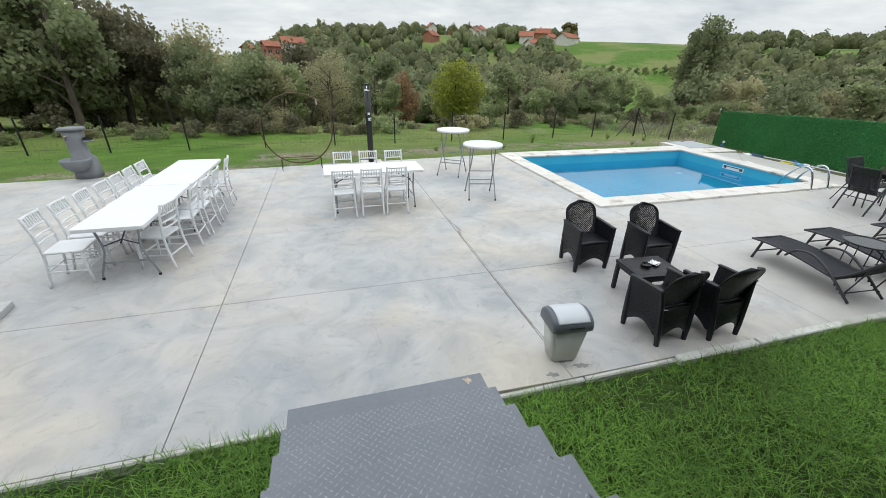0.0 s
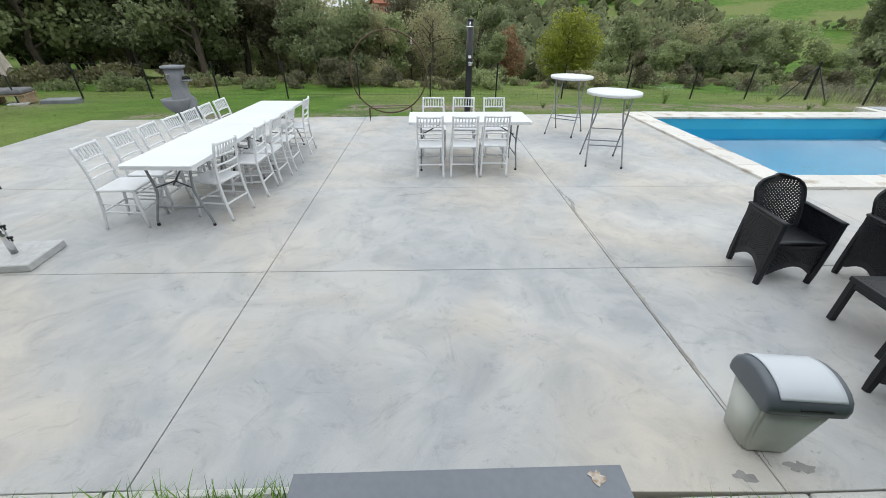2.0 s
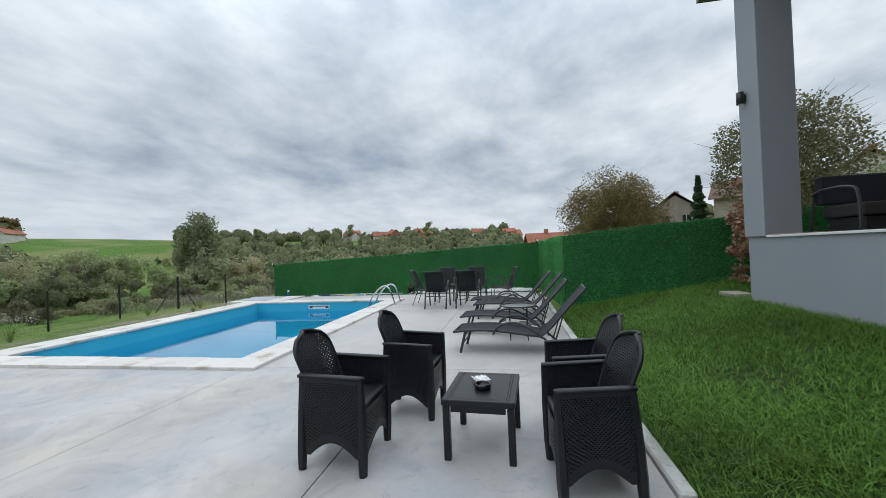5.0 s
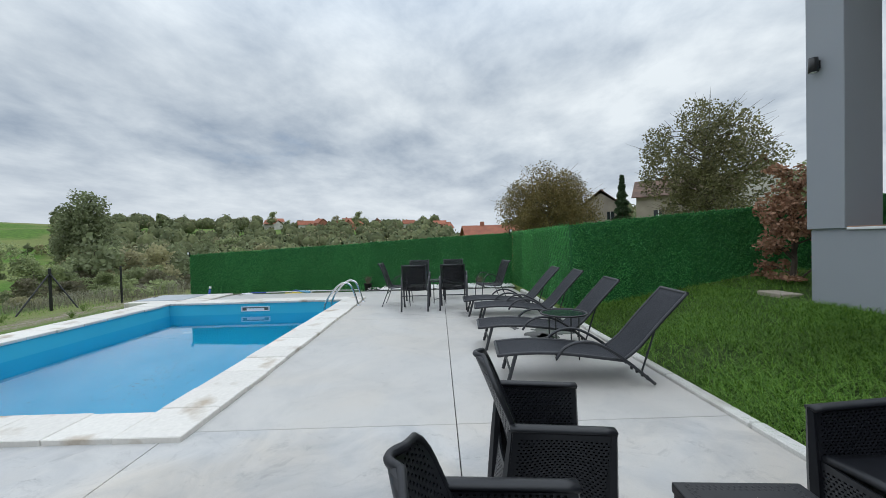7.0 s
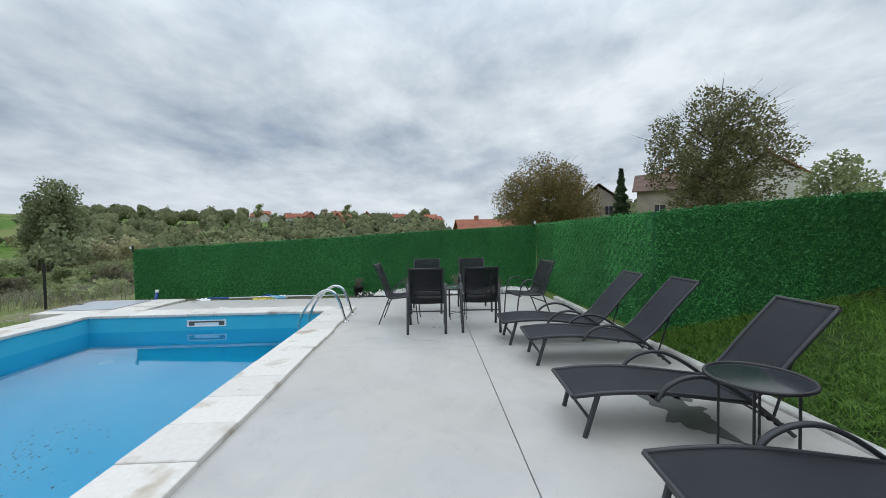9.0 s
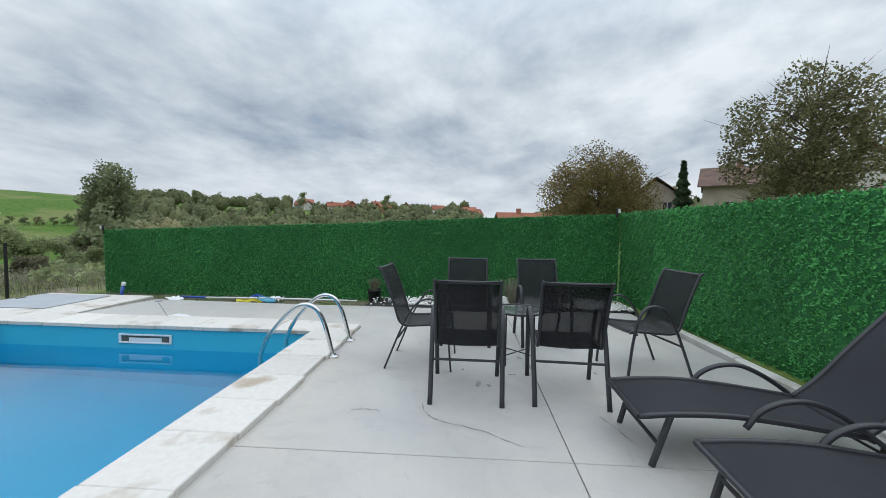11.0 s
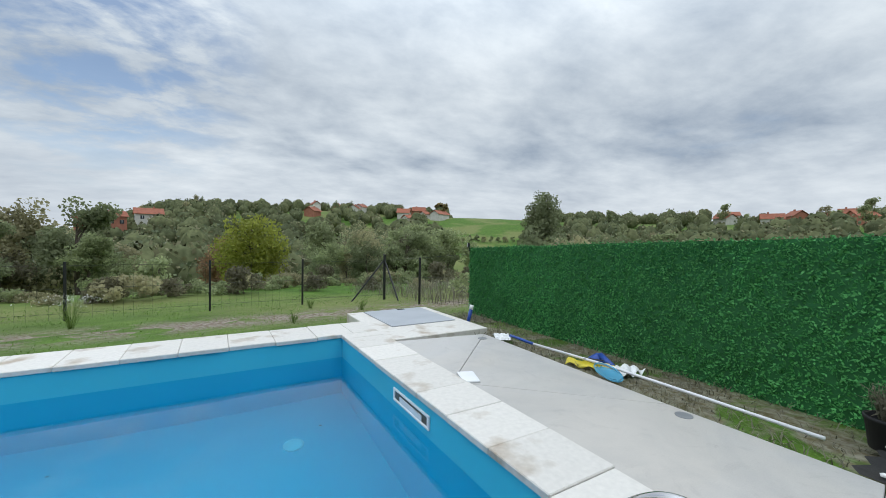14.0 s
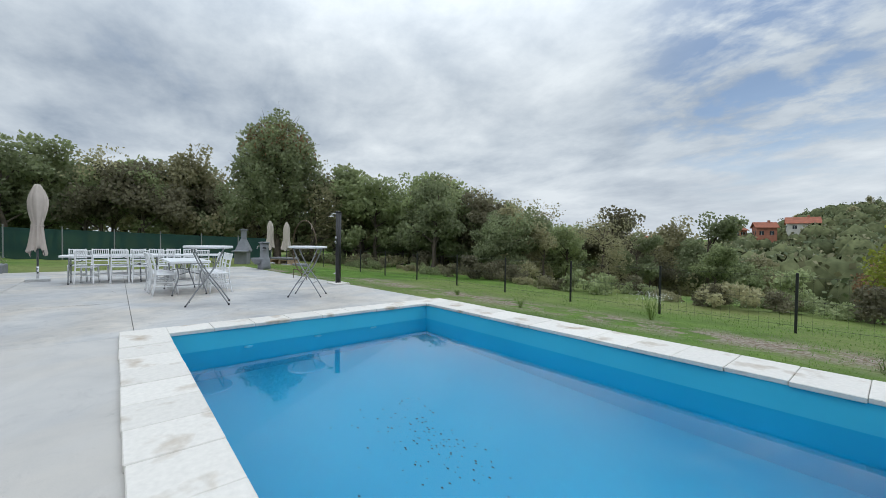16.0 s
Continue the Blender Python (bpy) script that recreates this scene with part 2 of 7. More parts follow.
def ground_material():
    """Meadow and lawn, with bare gravelly soil where the grass has not taken."""
    m = bpy.data.materials.new("grass_ground")
    m.use_nodes = True
    nt = m.node_tree
    p = nt.nodes["Principled BSDF"]
    p.inputs["Roughness"].default_value = 0.9
    p.inputs["Specular IOR Level"].default_value = 0.15
    tc = nt.nodes.new("ShaderNodeTexCoord")

    def nz(scale, detail=6, dist=0.0):
        n = nt.nodes.new("ShaderNodeTexNoise")
        n.inputs["Scale"].default_value, n.inputs["Detail"].default_value, n.inputs["Distortion"].default_value = scale, detail, dist
        nt.links.new(tc.outputs["Object"], n.inputs["Vector"])
        return n.outputs[0]

    def rmp(src, a, b, ca, cb):
        r = nt.nodes.new("ShaderNodeValToRGB")
        r.color_ramp.elements[0].position, r.color_ramp.elements[1].position = a, b
        r.color_ramp.elements[0].color, r.color_ramp.elements[1].color = (*ca, 1), (*cb, 1)
        nt.links.new(src, r.inputs[0])
        return r.outputs[0]

    def mixc(f, a, b, kind="MIX"):
        x = nt.nodes.new("ShaderNodeMix")
        x.data_type, x.blend_type = "RGBA", kind
        if isinstance(f, float):
            x.inputs["Factor"].default_value = f
        else:
            nt.links.new(f, x.inputs["Factor"])
        nt.links.new(a, x.inputs["A"])
        nt.links.new(b, x.inputs["B"])
        return x.outputs["Result"]

    grass = rmp(nz(0.9, 8), 0.3, 0.7, (0.060, 0.125, 0.022), (0.125, 0.225, 0.038))
    blades = rmp(nz(38, 5), 0.3, 0.72, (0.55, 0.6, 0.55), (1.2, 1.2, 1.1))
    grass = mixc(1.0, grass, blades, "MULTIPLY")
    dry = rmp(nz(0.06, 4), 0.44, 0.57, (0, 0, 0), (0.65, 0.65, 0.65))
    straw = rmp(nz(6, 5), 0.3, 0.7, (0.16, 0.17, 0.06), (0.26, 0.25, 0.11))
    grass = mixc(dry, grass, straw)
    at = nt.nodes.new("ShaderNodeAttribute")
    at.attribute_name = "bare"
    soil = rmp(nz(14, 8), 0.35, 0.65, (0.14, 0.09, 0.06), (0.34, 0.30, 0.26))
    k = nt.nodes.new("ShaderNodeMath")
    k.operation = "MULTIPLY"
    k.use_clamp = True
    nt.links.new(at.outputs["Fac"], k.inputs[0])
    nt.links.new(rmp(nz(1.6, 8, 0.6), 0.41, 0.50, (0, 0, 0), (1, 1, 1)), k.inputs[1])
    # darker green ground colour where the lawn blades stand
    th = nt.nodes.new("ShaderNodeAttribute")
    th.attribute_name = "dark_lawn"
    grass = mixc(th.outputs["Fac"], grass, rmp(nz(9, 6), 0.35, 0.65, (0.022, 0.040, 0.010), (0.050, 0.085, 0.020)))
    c = mixc(k.outputs[0], grass, soil)
    nt.links.new(c, p.inputs["Base Color"])
    bn = nt.nodes.new("ShaderNodeBump")
    bn.inputs["Strength"].default_value, bn.inputs["Distance"].default_value = 0.6, 0.03
    nt.links.new(nz(30, 6), bn.inputs["Height"])
    nt.links.new(bn.outputs[0], p.inputs["Normal"])
    return m


CONCRETE = concrete_material("power_trowelled_concrete", 1.0, (0.42, 0.425, 0.432), (0.565, 0.55, 0.527))
CONCRETE_NEW = concrete_material("newer_trowelled_concrete", 0.45, (0.475, 0.465, 0.45), (0.525, 0.508, 0.485))
GROUND = ground_material()
LUG = material("worn_plate_lug", (0.34, 0.36, 0.39), (0.24, 0.255, 0.285), 12, 0.35, metal=0.3)
JOINT = material("joint_shadow_concrete", (0.16, 0.155, 0.15), (0.09, 0.09, 0.09), 4, 0.9)
KERB = material("whitewashed_kerb_concrete", (0.62, 0.61, 0.58), (0.42, 0.40, 0.36), 2.5, 0.8, bump=0.25, bscale=40, grain=0.1, mottle=(0.3, 0.55), var=0.06)
COPING = material("white_stone_coping", (0.67, 0.642, 0.60), (0.42, 0.35, 0.275), 2.6, 0.6, bump=0.15, bscale=30, grain=0.07, gscale=25, mottle=(0.31, 0.45), var=0.06)
LINER = material("blue_pool_liner", (0.06, 0.515, 0.70), (0.052, 0.49, 0.675), 1.2, 0.4)
STEEL_STAIR = material("grey_painted_chequer_plate", (0.19, 0.205, 0.235), (0.165, 0.18, 0.21), 2.0, 0.42, bump=0.1, bscale=30, grain=0.06, gscale=30)
RUST = material("worn_rust_patch", (0.36, 0.25, 0.17), (0.62, 0.58, 0.52), 40, 0.9)
RENDER_GREY = material("grey_wall_render", (0.295, 0.315, 0.345), (0.28, 0.30, 0.33), 1.2, 0.85, bump=0.25, bscale=120, grain=0.05, gscale=120)
ROOF_DARK = material("dark_metal_soffit", (0.10, 0.10, 0.105), (0.08, 0.08, 0.085), 2, 0.5)
WHITE_TRIM = material("white_stone_edge", (0.72, 0.73, 0.74), (0.66, 0.67, 0.68), 2, 0.5)
TERRACOTTA = material("terracotta_floor_tile", (0.34, 0.20, 0.14), (0.26, 0.15, 0.10), 6, 0.5)
WHITE_PLASTIC = material("white_resin", (0.80, 0.81, 0.83), (0.76, 0.77, 0.79), 3, 0.38, grain=0.02)
TABLE_PLASTIC = material("white_blow_moulded_plastic", (0.80, 0.815, 0.84), (0.76, 0.775, 0.80), 2, 0.4, bump=0.12, bscale=220)
GREY_TUBE = material("grey_powder_coated_tube", (0.30, 0.31, 0.325), (0.26, 0.27, 0.285), 4, 0.42, metal=0.3)
DARK_TUBE = material("dark_grey_tube", (0.085, 0.09, 0.10), (0.07, 0.075, 0.085), 4, 0.4, metal=0.2)
BLACK_RUBBER = material("black_rubber", (0.02, 0.02, 0.021), (0.015, 0.015, 0.016), 6, 0.8)
RATTAN = material("anthracite_moulded_resin", (0.014, 0.015, 0.019), (0.010, 0.011, 0.014), 6, 0.40, grain=0.08, gscale=60, spec=0.38)
SLING = see_through(material("charcoal_woven_sling", (0.033, 0.035, 0.042), (0.027, 0.029, 0.035), 3, 0.75, bump=0.35, bscale=700, grain=0.12, gscale=500, spec=0.25), 0.0)
SLING_THIN = see_through(material("charcoal_open_mesh", (0.019, 0.020, 0.024), (0.014, 0.015, 0.018), 3, 0.65, bump=0.3, bscale=700, grain=0.1, gscale=500, spec=0.3), 0.26)
CHARCOAL = material("charcoal_powder_coat", (0.034, 0.036, 0.042), (0.026, 0.028, 0.033), 5, 0.45)
BLACK_METAL = material("black_powder_coat", (0.016, 0.017, 0.019), (0.012, 0.013, 0.014), 5, 0.4)
CHROME = material("polished_stainless_steel", (0.66, 0.67, 0.68), (0.60, 0.61, 0.62), 4, 0.16, metal=1.0)
RUSTY_ROD = material("bronzed_iron_rod", (0.13, 0.09, 0.05), (0.08, 0.055, 0.035), 12, 0.6, metal=0.4)
BIN_GREY = material("pale_grey_bin_plastic", (0.60, 0.62, 0.58), (0.56, 0.58, 0.54), 3, 0.45)
BIN_LID = material("slate_grey_bin_plastic", (0.12, 0.135, 0.155), (0.10, 0.115, 0.135), 3, 0.35)
BIN_FLAP = material("silver_bin_flap", (0.62, 0.65, 0.69), (0.58, 0.61, 0.65), 3, 0.3)
CAST_STONE = material("grey_cast_stone", (0.235, 0.245, 0.265), (0.19, 0.20, 0.22), 4, 0.75, bump=0.25, bscale=60, grain=0.1, gscale=90)
GRANITE = material("light_granite_slab", (0.56, 0.56, 0.56), (0.46, 0.46, 0.46), 20, 0.6, grain=0.2, gscale=130)
CANVAS = material("beige_umbrella_canvas", (0.56, 0.49, 0.44), (0.49, 0.43, 0.385), 3, 0.85, bump=0.2, bscale=300, grain=0.05, gscale=200)
MAT_PLATE = material("galvanised_hatch_plate", (0.42, 0.45, 0.49), (0.36, 0.39, 0.43), 2.2, 0.45, metal=0.3)
PEBBLE = material("white_pebble", (0.84, 0.84, 0.82), (0.70, 0.69, 0.66), 9, 0.6, var=0.06)
FABRIC_BLACK = material("black_weed_fabric", (0.018, 0.018, 0.019), (0.03, 0.028, 0.026), 5, 0.9, bump=0.3, bscale=90)
WHITE_FOAM = material("white_plastic_scrap", (0.82, 0.83, 0.84), (0.76, 0.77, 0.78), 5, 0.45)
BLUE_PLASTIC = material("blue_plastic", (0.025, 0.09, 0.42), (0.02, 0.07, 0.34), 5, 0.35)
NET_BLUE = see_through(material("pale_blue_pool_net", (0.10, 0.42, 0.62), (0.08, 0.36, 0.55), 5, 0.5), 0.35)
YELLOW_BAG = material("yellow_plastic_bag", (0.72, 0.60, 0.045), (0.60, 0.50, 0.04), 7, 0.4, bump=0.5, bscale=18)
GREEN_NET = see_through(material("dark_green_shade_net", (0.010, 0.055, 0.045), (0.008, 0.045, 0.038), 1.2, 0.85, grain=0.15, gscale=150), 0.06)
HEDGE_BACK = material("green_hedge_backing", (0.034, 0.185, 0.058), (0.024, 0.135, 0.043), 5, 0.9)
HEDGE_LEAF = leafy("artificial_hedge_leaf", (0.122, 0.43, 0.128), (0.052, 0.255, 0.073), 0.15, 0.15)
LAWN = leafy("lawn_blade", (0.205, 0.375, 0.058), (0.050, 0.135, 0.019), 0.3, 0.0)
FIELD = leafy("meadow_blade", (0.165, 0.270, 0.045), (0.080, 0.165, 0.026), 0.3, 0.0)
WEED = leafy("weed_leaf", (0.16, 0.24, 0.05), (0.08, 0.14, 0.03), 0.25, 0.1)
BARK = material("grey_brown_bark", (0.13, 0.105, 0.08), (0.075, 0.06, 0.048), 3, 0.95, bump=0.8, bscale=14)
LEAF_GREEN = leafy("oak_green_leaves", (0.36, 0.405, 0.205), (0.26, 0.31, 0.155))
LEAF_DARK = leafy("dark_green_leaves", (0.30, 0.335, 0.18), (0.21, 0.25, 0.133))
LEAF_OLIVE = leafy("olive_autumn_leaves", (0.415, 0.385, 0.225), (0.31, 0.30, 0.172))
LEAF_FAR = leafy("distant_woodland", (0.180, 0.216, 0.106), (0.103, 0.132, 0.068), 0.1)
LEAF_FAR_OLIVE = leafy("distant_autumn_woodland", (0.216, 0.205, 0.107), (0.125, 0.125, 0.069), 0.1)
FAR_CORE = material("distant_woodland_mass", (0.150, 0.165, 0.080), (0.085, 0.098, 0.050), 0.11, 0.95, bump=1.0, bscale=1.3, grain=0.38, gscale=0.9, mottle=(0.38, 0.62), spec=0.1)
LEAF_YELLOW = leafy("yellow_green_leaves", (0.38, 0.40, 0.072), (0.255, 0.295, 0.053))
LEAF_RUSSET = leafy("russet_leaves", (0.33, 0.20, 0.11), (0.18, 0.115, 0.065))
LEAF_BROWN = leafy("browning_walnut_leaves", (0.344, 0.260, 0.105), (0.155, 0.139, 0.059))
LEAF_SCRUB = leafy("grey_green_scrub", (0.235, 0.215, 0.135), (0.155, 0.150, 0.095))
LEAF_CONIFER = leafy("conifer_needles", (0.070, 0.114, 0.052), (0.032, 0.056, 0.028), 0.1)
LEAF_DEAD = leafy("dead_brown_conifer", (0.46, 0.265, 0.165), (0.25, 0.135, 0.085), 0.15)
LEAF_WALNUT = leafy("olive_walnut_leaves", (0.287, 0.271, 0.132), (0.132, 0.132, 0.070))
LAVENDER = leafy("dry_lavender", (0.29, 0.275, 0.195), (0.15, 0.145, 0.10), 0.2)
BRICK_WALL = material("bare_brick_wall", (0.40, 0.17, 0.11), (0.32, 0.13, 0.085), 1.2, 0.9, grain=0.15, gscale=8)
ROOF_TILE = material("red_clay_roof", (0.36, 0.125, 0.07), (0.26, 0.09, 0.055), 1.0, 0.85, grain=0.2, gscale=6, var=0.15)
ROOF_OLD = material("weathered_brown_roof", (0.17, 0.105, 0.08), (0.11, 0.075, 0.06), 1.0, 0.9, grain=0.2, gscale=6)
PLASTER = material("pale_house_plaster", (0.66, 0.64, 0.60), (0.56, 0.54, 0.50), 0.8, 0.9, var=0.1)
PLASTER_TAN = material("unpainted_house_render", (0.42, 0.36, 0.30), (0.34, 0.29, 0.24), 0.8, 0.9)
DARK_GLASS = material("dark_window_glass", (0.03, 0.035, 0.04), (0.02, 0.025, 0.03), 2, 0.1)
WOOD_PALLET = material("pale_pallet_wood", (0.42, 0.31, 0.20), (0.33, 0.24, 0.15), 7, 0.8, bump=0.3, bscale=40)
CUSHION = material("grey_cushion_cloth", (0.20, 0.20, 0.21), (0.16, 0.16, 0.17), 4, 0.9)

WATER = bpy.data.materials.new("pool_water")
WATER.use_nodes = True
pw = WATER.node_tree.nodes["Principled BSDF"]
pw.inputs["Base Color"].default_value = (0.10, 0.67, 0.86, 1)
pw.inputs["Roughness"].default_value = 0.0
pw.inputs["IOR"].default_value = 1.33
pw.inputs["Transmission Weight"].default_value = 1.0
wz = WATER.node_tree.nodes.new("ShaderNodeTexNoise")
wz.inputs["Scale"].default_value, wz.inputs["Detail"].default_value = 1.6, 3
wb = WATER.node_tree.nodes.new("ShaderNodeBump")
wb.inputs["Strength"].default_value, wb.inputs["Distance"].default_value = 0.02, 0.02
wc = WATER.node_tree.nodes.new("ShaderNodeTexCoord")
WATER.node_tree.links.new(wc.outputs["Object"], wz.inputs["Vector"])
WATER.node_tree.links.new(wz.outputs[0], wb.inputs["Height"])
WATER.node_tree.links.new(wb.outputs[0], pw.inputs["Normal"])

GLASS = bpy.data.materials.new("clear_table_glass")
GLASS.use_nodes = True
pg = GLASS.node_tree.nodes["Principled BSDF"]
pg.inputs["Base Color"].default_value = (0.55, 0.6, 0.6, 1)
pg.inputs["Roughness"].default_value = 0.02
pg.inputs["Transmission Weight"].default_value = 0.9


# ---- mesh helpers ----
def part(name, bm, mat, parent=None, label="", smooth=False):
    me = bpy.data.meshes.new(name)
    bm.to_mesh(me)
    bm.free()
    me.materials.append(mat)
    if smooth:
        for f in me.polygons:
            f.use_smooth = True
    ob = new(name, me)
    ob.parent = parent
    if label:
        ob["label"] = label
    return ob


def raw(name, verts, faces, mat, parent=None, label="", smooth=False):
    me = bpy.data.meshes.new(name)
    me.from_pydata(verts, [], faces)
    me.materials.append(mat)
    if smooth:
        for f in me.polygons:
            f.use_smooth = True
    ob = new(name, me)
    ob.parent = parent
    if label:
        ob["label"] = label
    return ob


def quads(name, v, mat, parent=None, label="", k=4):
    """Many loose polygons of k corners from an array of shape (n, k, 3)."""
    v = np.asarray(v, dtype=np.float32)
    n = len(v)
    me = bpy.data.meshes.new(name)
    me.vertices.add(n * k)
    me.vertices.foreach_set("co", v.reshape(-1))
    me.loops.add(n * k)
    me.loops.foreach_set("vertex_index", np.arange(n * k, dtype=np.int32))
    me.polygons.add(n)
    me.polygons.foreach_set("loop_start", np.arange(0, n * k, k, dtype=np.int32))
    me.update(calc_edges=True)
    me.materials.append(mat)
    ob = new(name, me)
    ob.parent = parent
    if label:
        ob["label"] = label
    return ob


def thing(name, m, label, category, group="", kind=""):
    ob = new(name)
    ob.empty_display_size = 0.1
    ob.matrix_world = m
    return tagged(ob, label, category, group, kind)


def box(bm, x0, y0, z0, x1, y1, z1, bevel=0.0, seg=1, turn=None):
    m = Matrix.LocRotScale(((x0 + x1) / 2, (y0 + y1) / 2, (z0 + z1) / 2), None, (abs(x1 - x0), abs(y1 - y0), abs(z1 - z0)))
    made = bmesh.ops.create_cube(bm, size=1.0, matrix=m)
    vs = made["verts"]
    if bevel:
        es = list({e for v in vs for e in v.link_edges})
        out = bmesh.ops.bevel(bm, geom=es, offset=bevel, segments=seg, affect="EDGES", profile=0.5)
        vs = list({v for f in out["faces"] for v in f.verts} | {v for v in vs if v.is_valid})
    if turn is not None:
        bmesh.ops.transform(bm, matrix=turn, verts=vs)
    return bm


def boxed(*a, **k):
    return box(bmesh.new(), *a, **k)


def tube(bm, pts, r, n=8, closed=False, flat=1.0, caps=True):
    """A round bar along points; r is one radius or one for each point; flat squashes it across."""
    pts = [Vector(p) for p in pts]
    k = len(pts)
    rs = r if isinstance(r, (list, tuple)) else [r] * k
    rings, side = [], None
    for i, p in enumerate(pts):
        if closed:
            d = (pts[(i + 1) % k] - pts[i - 1]).normalized()
        else:
            d = (pts[min(i + 1, k - 1)] - pts[max(i - 1, 0)]).normalized()
        if side is None:
            ref = Vector((0, 0, 1)) if abs(d.z) < 0.9 else Vector((1, 0, 0))
            side = d.cross(ref).normalized()
        side = (side - d * side.dot(d)).normalized()
        other = d.cross(side)
        rings.append([bm.verts.new(p + (side * math.cos(a) + other * math.sin(a) * flat) * rs[i])
                      for a in (2 * math.pi * j / n for j in range(n))])
    for i in range(k if closed else k - 1):
        a, b = rings[i], rings[(i + 1) % k]
        for j in range(n):
            bm.faces.new((a[j], a[(j + 1) % n], b[(j + 1) % n], b[j]))
    if caps and not closed:
        bm.faces.new(rings[0][::-1])
        bm.faces.new(rings[-1])
    return bm


def tubed(*a, **k):
    return tube(bmesh.new(), *a, **k)


def bend(pts, n=6):
    """A smooth curve through points (Catmull-Rom)."""
    p = [Vector(q) for q in pts]
    p = [p[0] * 2 - p[1]] + p + [p[-1] * 2 - p[-2]]
    out = []
    for i in range(1, len(p) - 2):
        for j in range(n):
            t = j / n
            out.append(0.5 * ((2 * p[i]) + (p[i + 1] - p[i - 1]) * t + (2 * p[i - 1] - 5 * p[i] + 4 * p[i + 1] - p[i + 2]) * t * t
                              + (3 * p[i] - p[i - 1] - 3 * p[i + 1] + p[i + 2]) * t ** 3))
    out.append(p[-2])
    return out


def lathe(profile, n=24, bm=None, at=(0, 0, 0)):
    """A turned body from (radius, height) pairs."""
    bm = bm or bmesh.new()
    at = Vector(at)
    rings = [[bm.verts.new(at + Vector((r * math.cos(2 * math.pi * j / n), r * math.sin(2 * math.pi * j / n), z))) for j in range(n)] for r, z in profile]
    for a, b in zip(rings, rings[1:]):
        for j in range(n):
            bm.faces.new((a[j], a[(j + 1) % n], b[(j + 1) % n], b[j]))
    bm.faces.new(rings[0][::-1])
    bm.faces.new(rings[-1])
    return bm


def sheet(fn, nu, nv, thick, bm=None, hole=None):
    """A bent plate fn(u, v) with thickness; hole(i, j) tells which cells stay open."""
    bm = bm or bmesh.new()
    P = [[Vector(fn(i / nu, j / nv)) for j in range(nv + 1)] for i in range(nu + 1)]
    top, bot = {}, {}
    for i in range(nu + 1):
        for j in range(nv + 1):
            du = P[min(i + 1, nu)][j] - P[max(i - 1, 0)][j]
            dv = P[i][min(j + 1, nv)] - P[i][max(j - 1, 0)]
            nrm = du.cross(dv).normalized() * (thick / 2)
            top[i, j] = bm.verts.new(P[i][j] + nrm)
            bot[i, j] = bm.verts.new(P[i][j] - nrm)
    solid = {(i, j) for i in range(nu) for j in range(nv) if not (hole and hole(i, j))}
    for i, j in solid:
        q = ((i, j), (i + 1, j), (i + 1, j + 1), (i, j + 1))
        bm.faces.new([top[c] for c in q])
        bm.faces.new([bot[c] for c in q][::-1])
        for (a, b), nb in zip(((q[0], q[1]), (q[1], q[2]), (q[2], q[3]), (q[3], q[0])), ((i, j - 1), (i + 1, j), (i, j + 1), (i - 1, j))):
            if nb not in solid:
                bm.faces.new((top[b], top[a], bot[a], bot[b]))
    loose = [v for v in bm.verts if not v.link_faces]
    bmesh.ops.delete(bm, geom=loose, context="VERTS")
    return bm


def empty_structure(name, label="", category=""):
    return tagged(new(name), label, category, "", "structure")


# ---- ground ----
def smooth(a, b, v):
    t = np.clip((v - a) / (b - a), 0, 1)
    return t * t * (3 - 2 * t)


def ground_z(x, y):
    x, y = np.asarray(x, float), np.asarray(y, float)
    bank = -0.025 + 0.17 * np.clip(-y - 0.25, 0, 3.9)
    back = -0.09 - 0.085 * np.clip(y - 9.3, 0, 9)
    near = np.where(y < 1, bank, back)
    inside = (x > -5.9) & (x < 14.5) & (y > 0.15) & (y < 8.6)
    near = np.where(inside, -0.2, near)
    u, s = np.clip(y - 16, 0, None), np.clip(x - 18, 0, None) * smooth(-25, 5, y)
    left = smooth(-60, 0, x)
    d = np.hypot(u * (0.35 + 0.65 * left), s)
    far = -6.0 * smooth(2, 45, d) + 21.0 * smooth(60, 270, d)
    wob = 0.6 * np.sin(x * 0.045 + 1) * np.cos(y * 0.038) * smooth(25, 90, np.hypot(x, y))
    roll = 5 * np.sin(x * 0.012 + 0.6) * smooth(120, 300, np.hypot(x, y))
    near = np.where((x > 14.4) & (x < 17) & (y > 0.15) & (y < 9.6), -0.06 - 0.08 * np.clip((x - 14.6), 0, 1), near)
    return near + far + wob + roll


def axis(lo, hi, step, extra, reach=2600):
    core = np.arange(lo, hi + 1e-6, step)
    out, d = [], step
    p = hi
    while p < reach:
        d *= 1.16
        p += d
        out.append(p)
    down, d, p = [], step, lo
    while p > -reach:
        d *= 1.16
        p -= d
        down.append(p)
    return np.array(sorted(set(np.round(np.concatenate([down, core, out, extra]), 4))))


gx, gy = axis(-14, 18, 0.4, [6.6, 13.1]), axis(-7, 20, 0.4, [4.15, 8.6])
X, Y = np.meshgrid(gx, gy, indexing="ij")
Z = ground_z(X, Y)
nx, ny = X.shape
gv = np.stack([X, Y, Z], -1).reshape(-1, 3)
gf = []
for i in range(nx - 1):
    for j in range(ny - 1):
        cx, cy = (gx[i] + gx[i + 1]) / 2, (gy[j] + gy[j + 1]) / 2
        if 6.6 < cx < 13.1 and 4.15 < cy < 8.6:
            continue
        a = i * ny + j
        gf.append((a, a + ny, a + ny + 1, a + 1))
ground = raw("ground", gv.tolist(), gf, GROUND, None, "", True)
tagged(ground, "green lawn and meadow running down into a valley", "ground", "", "structure")
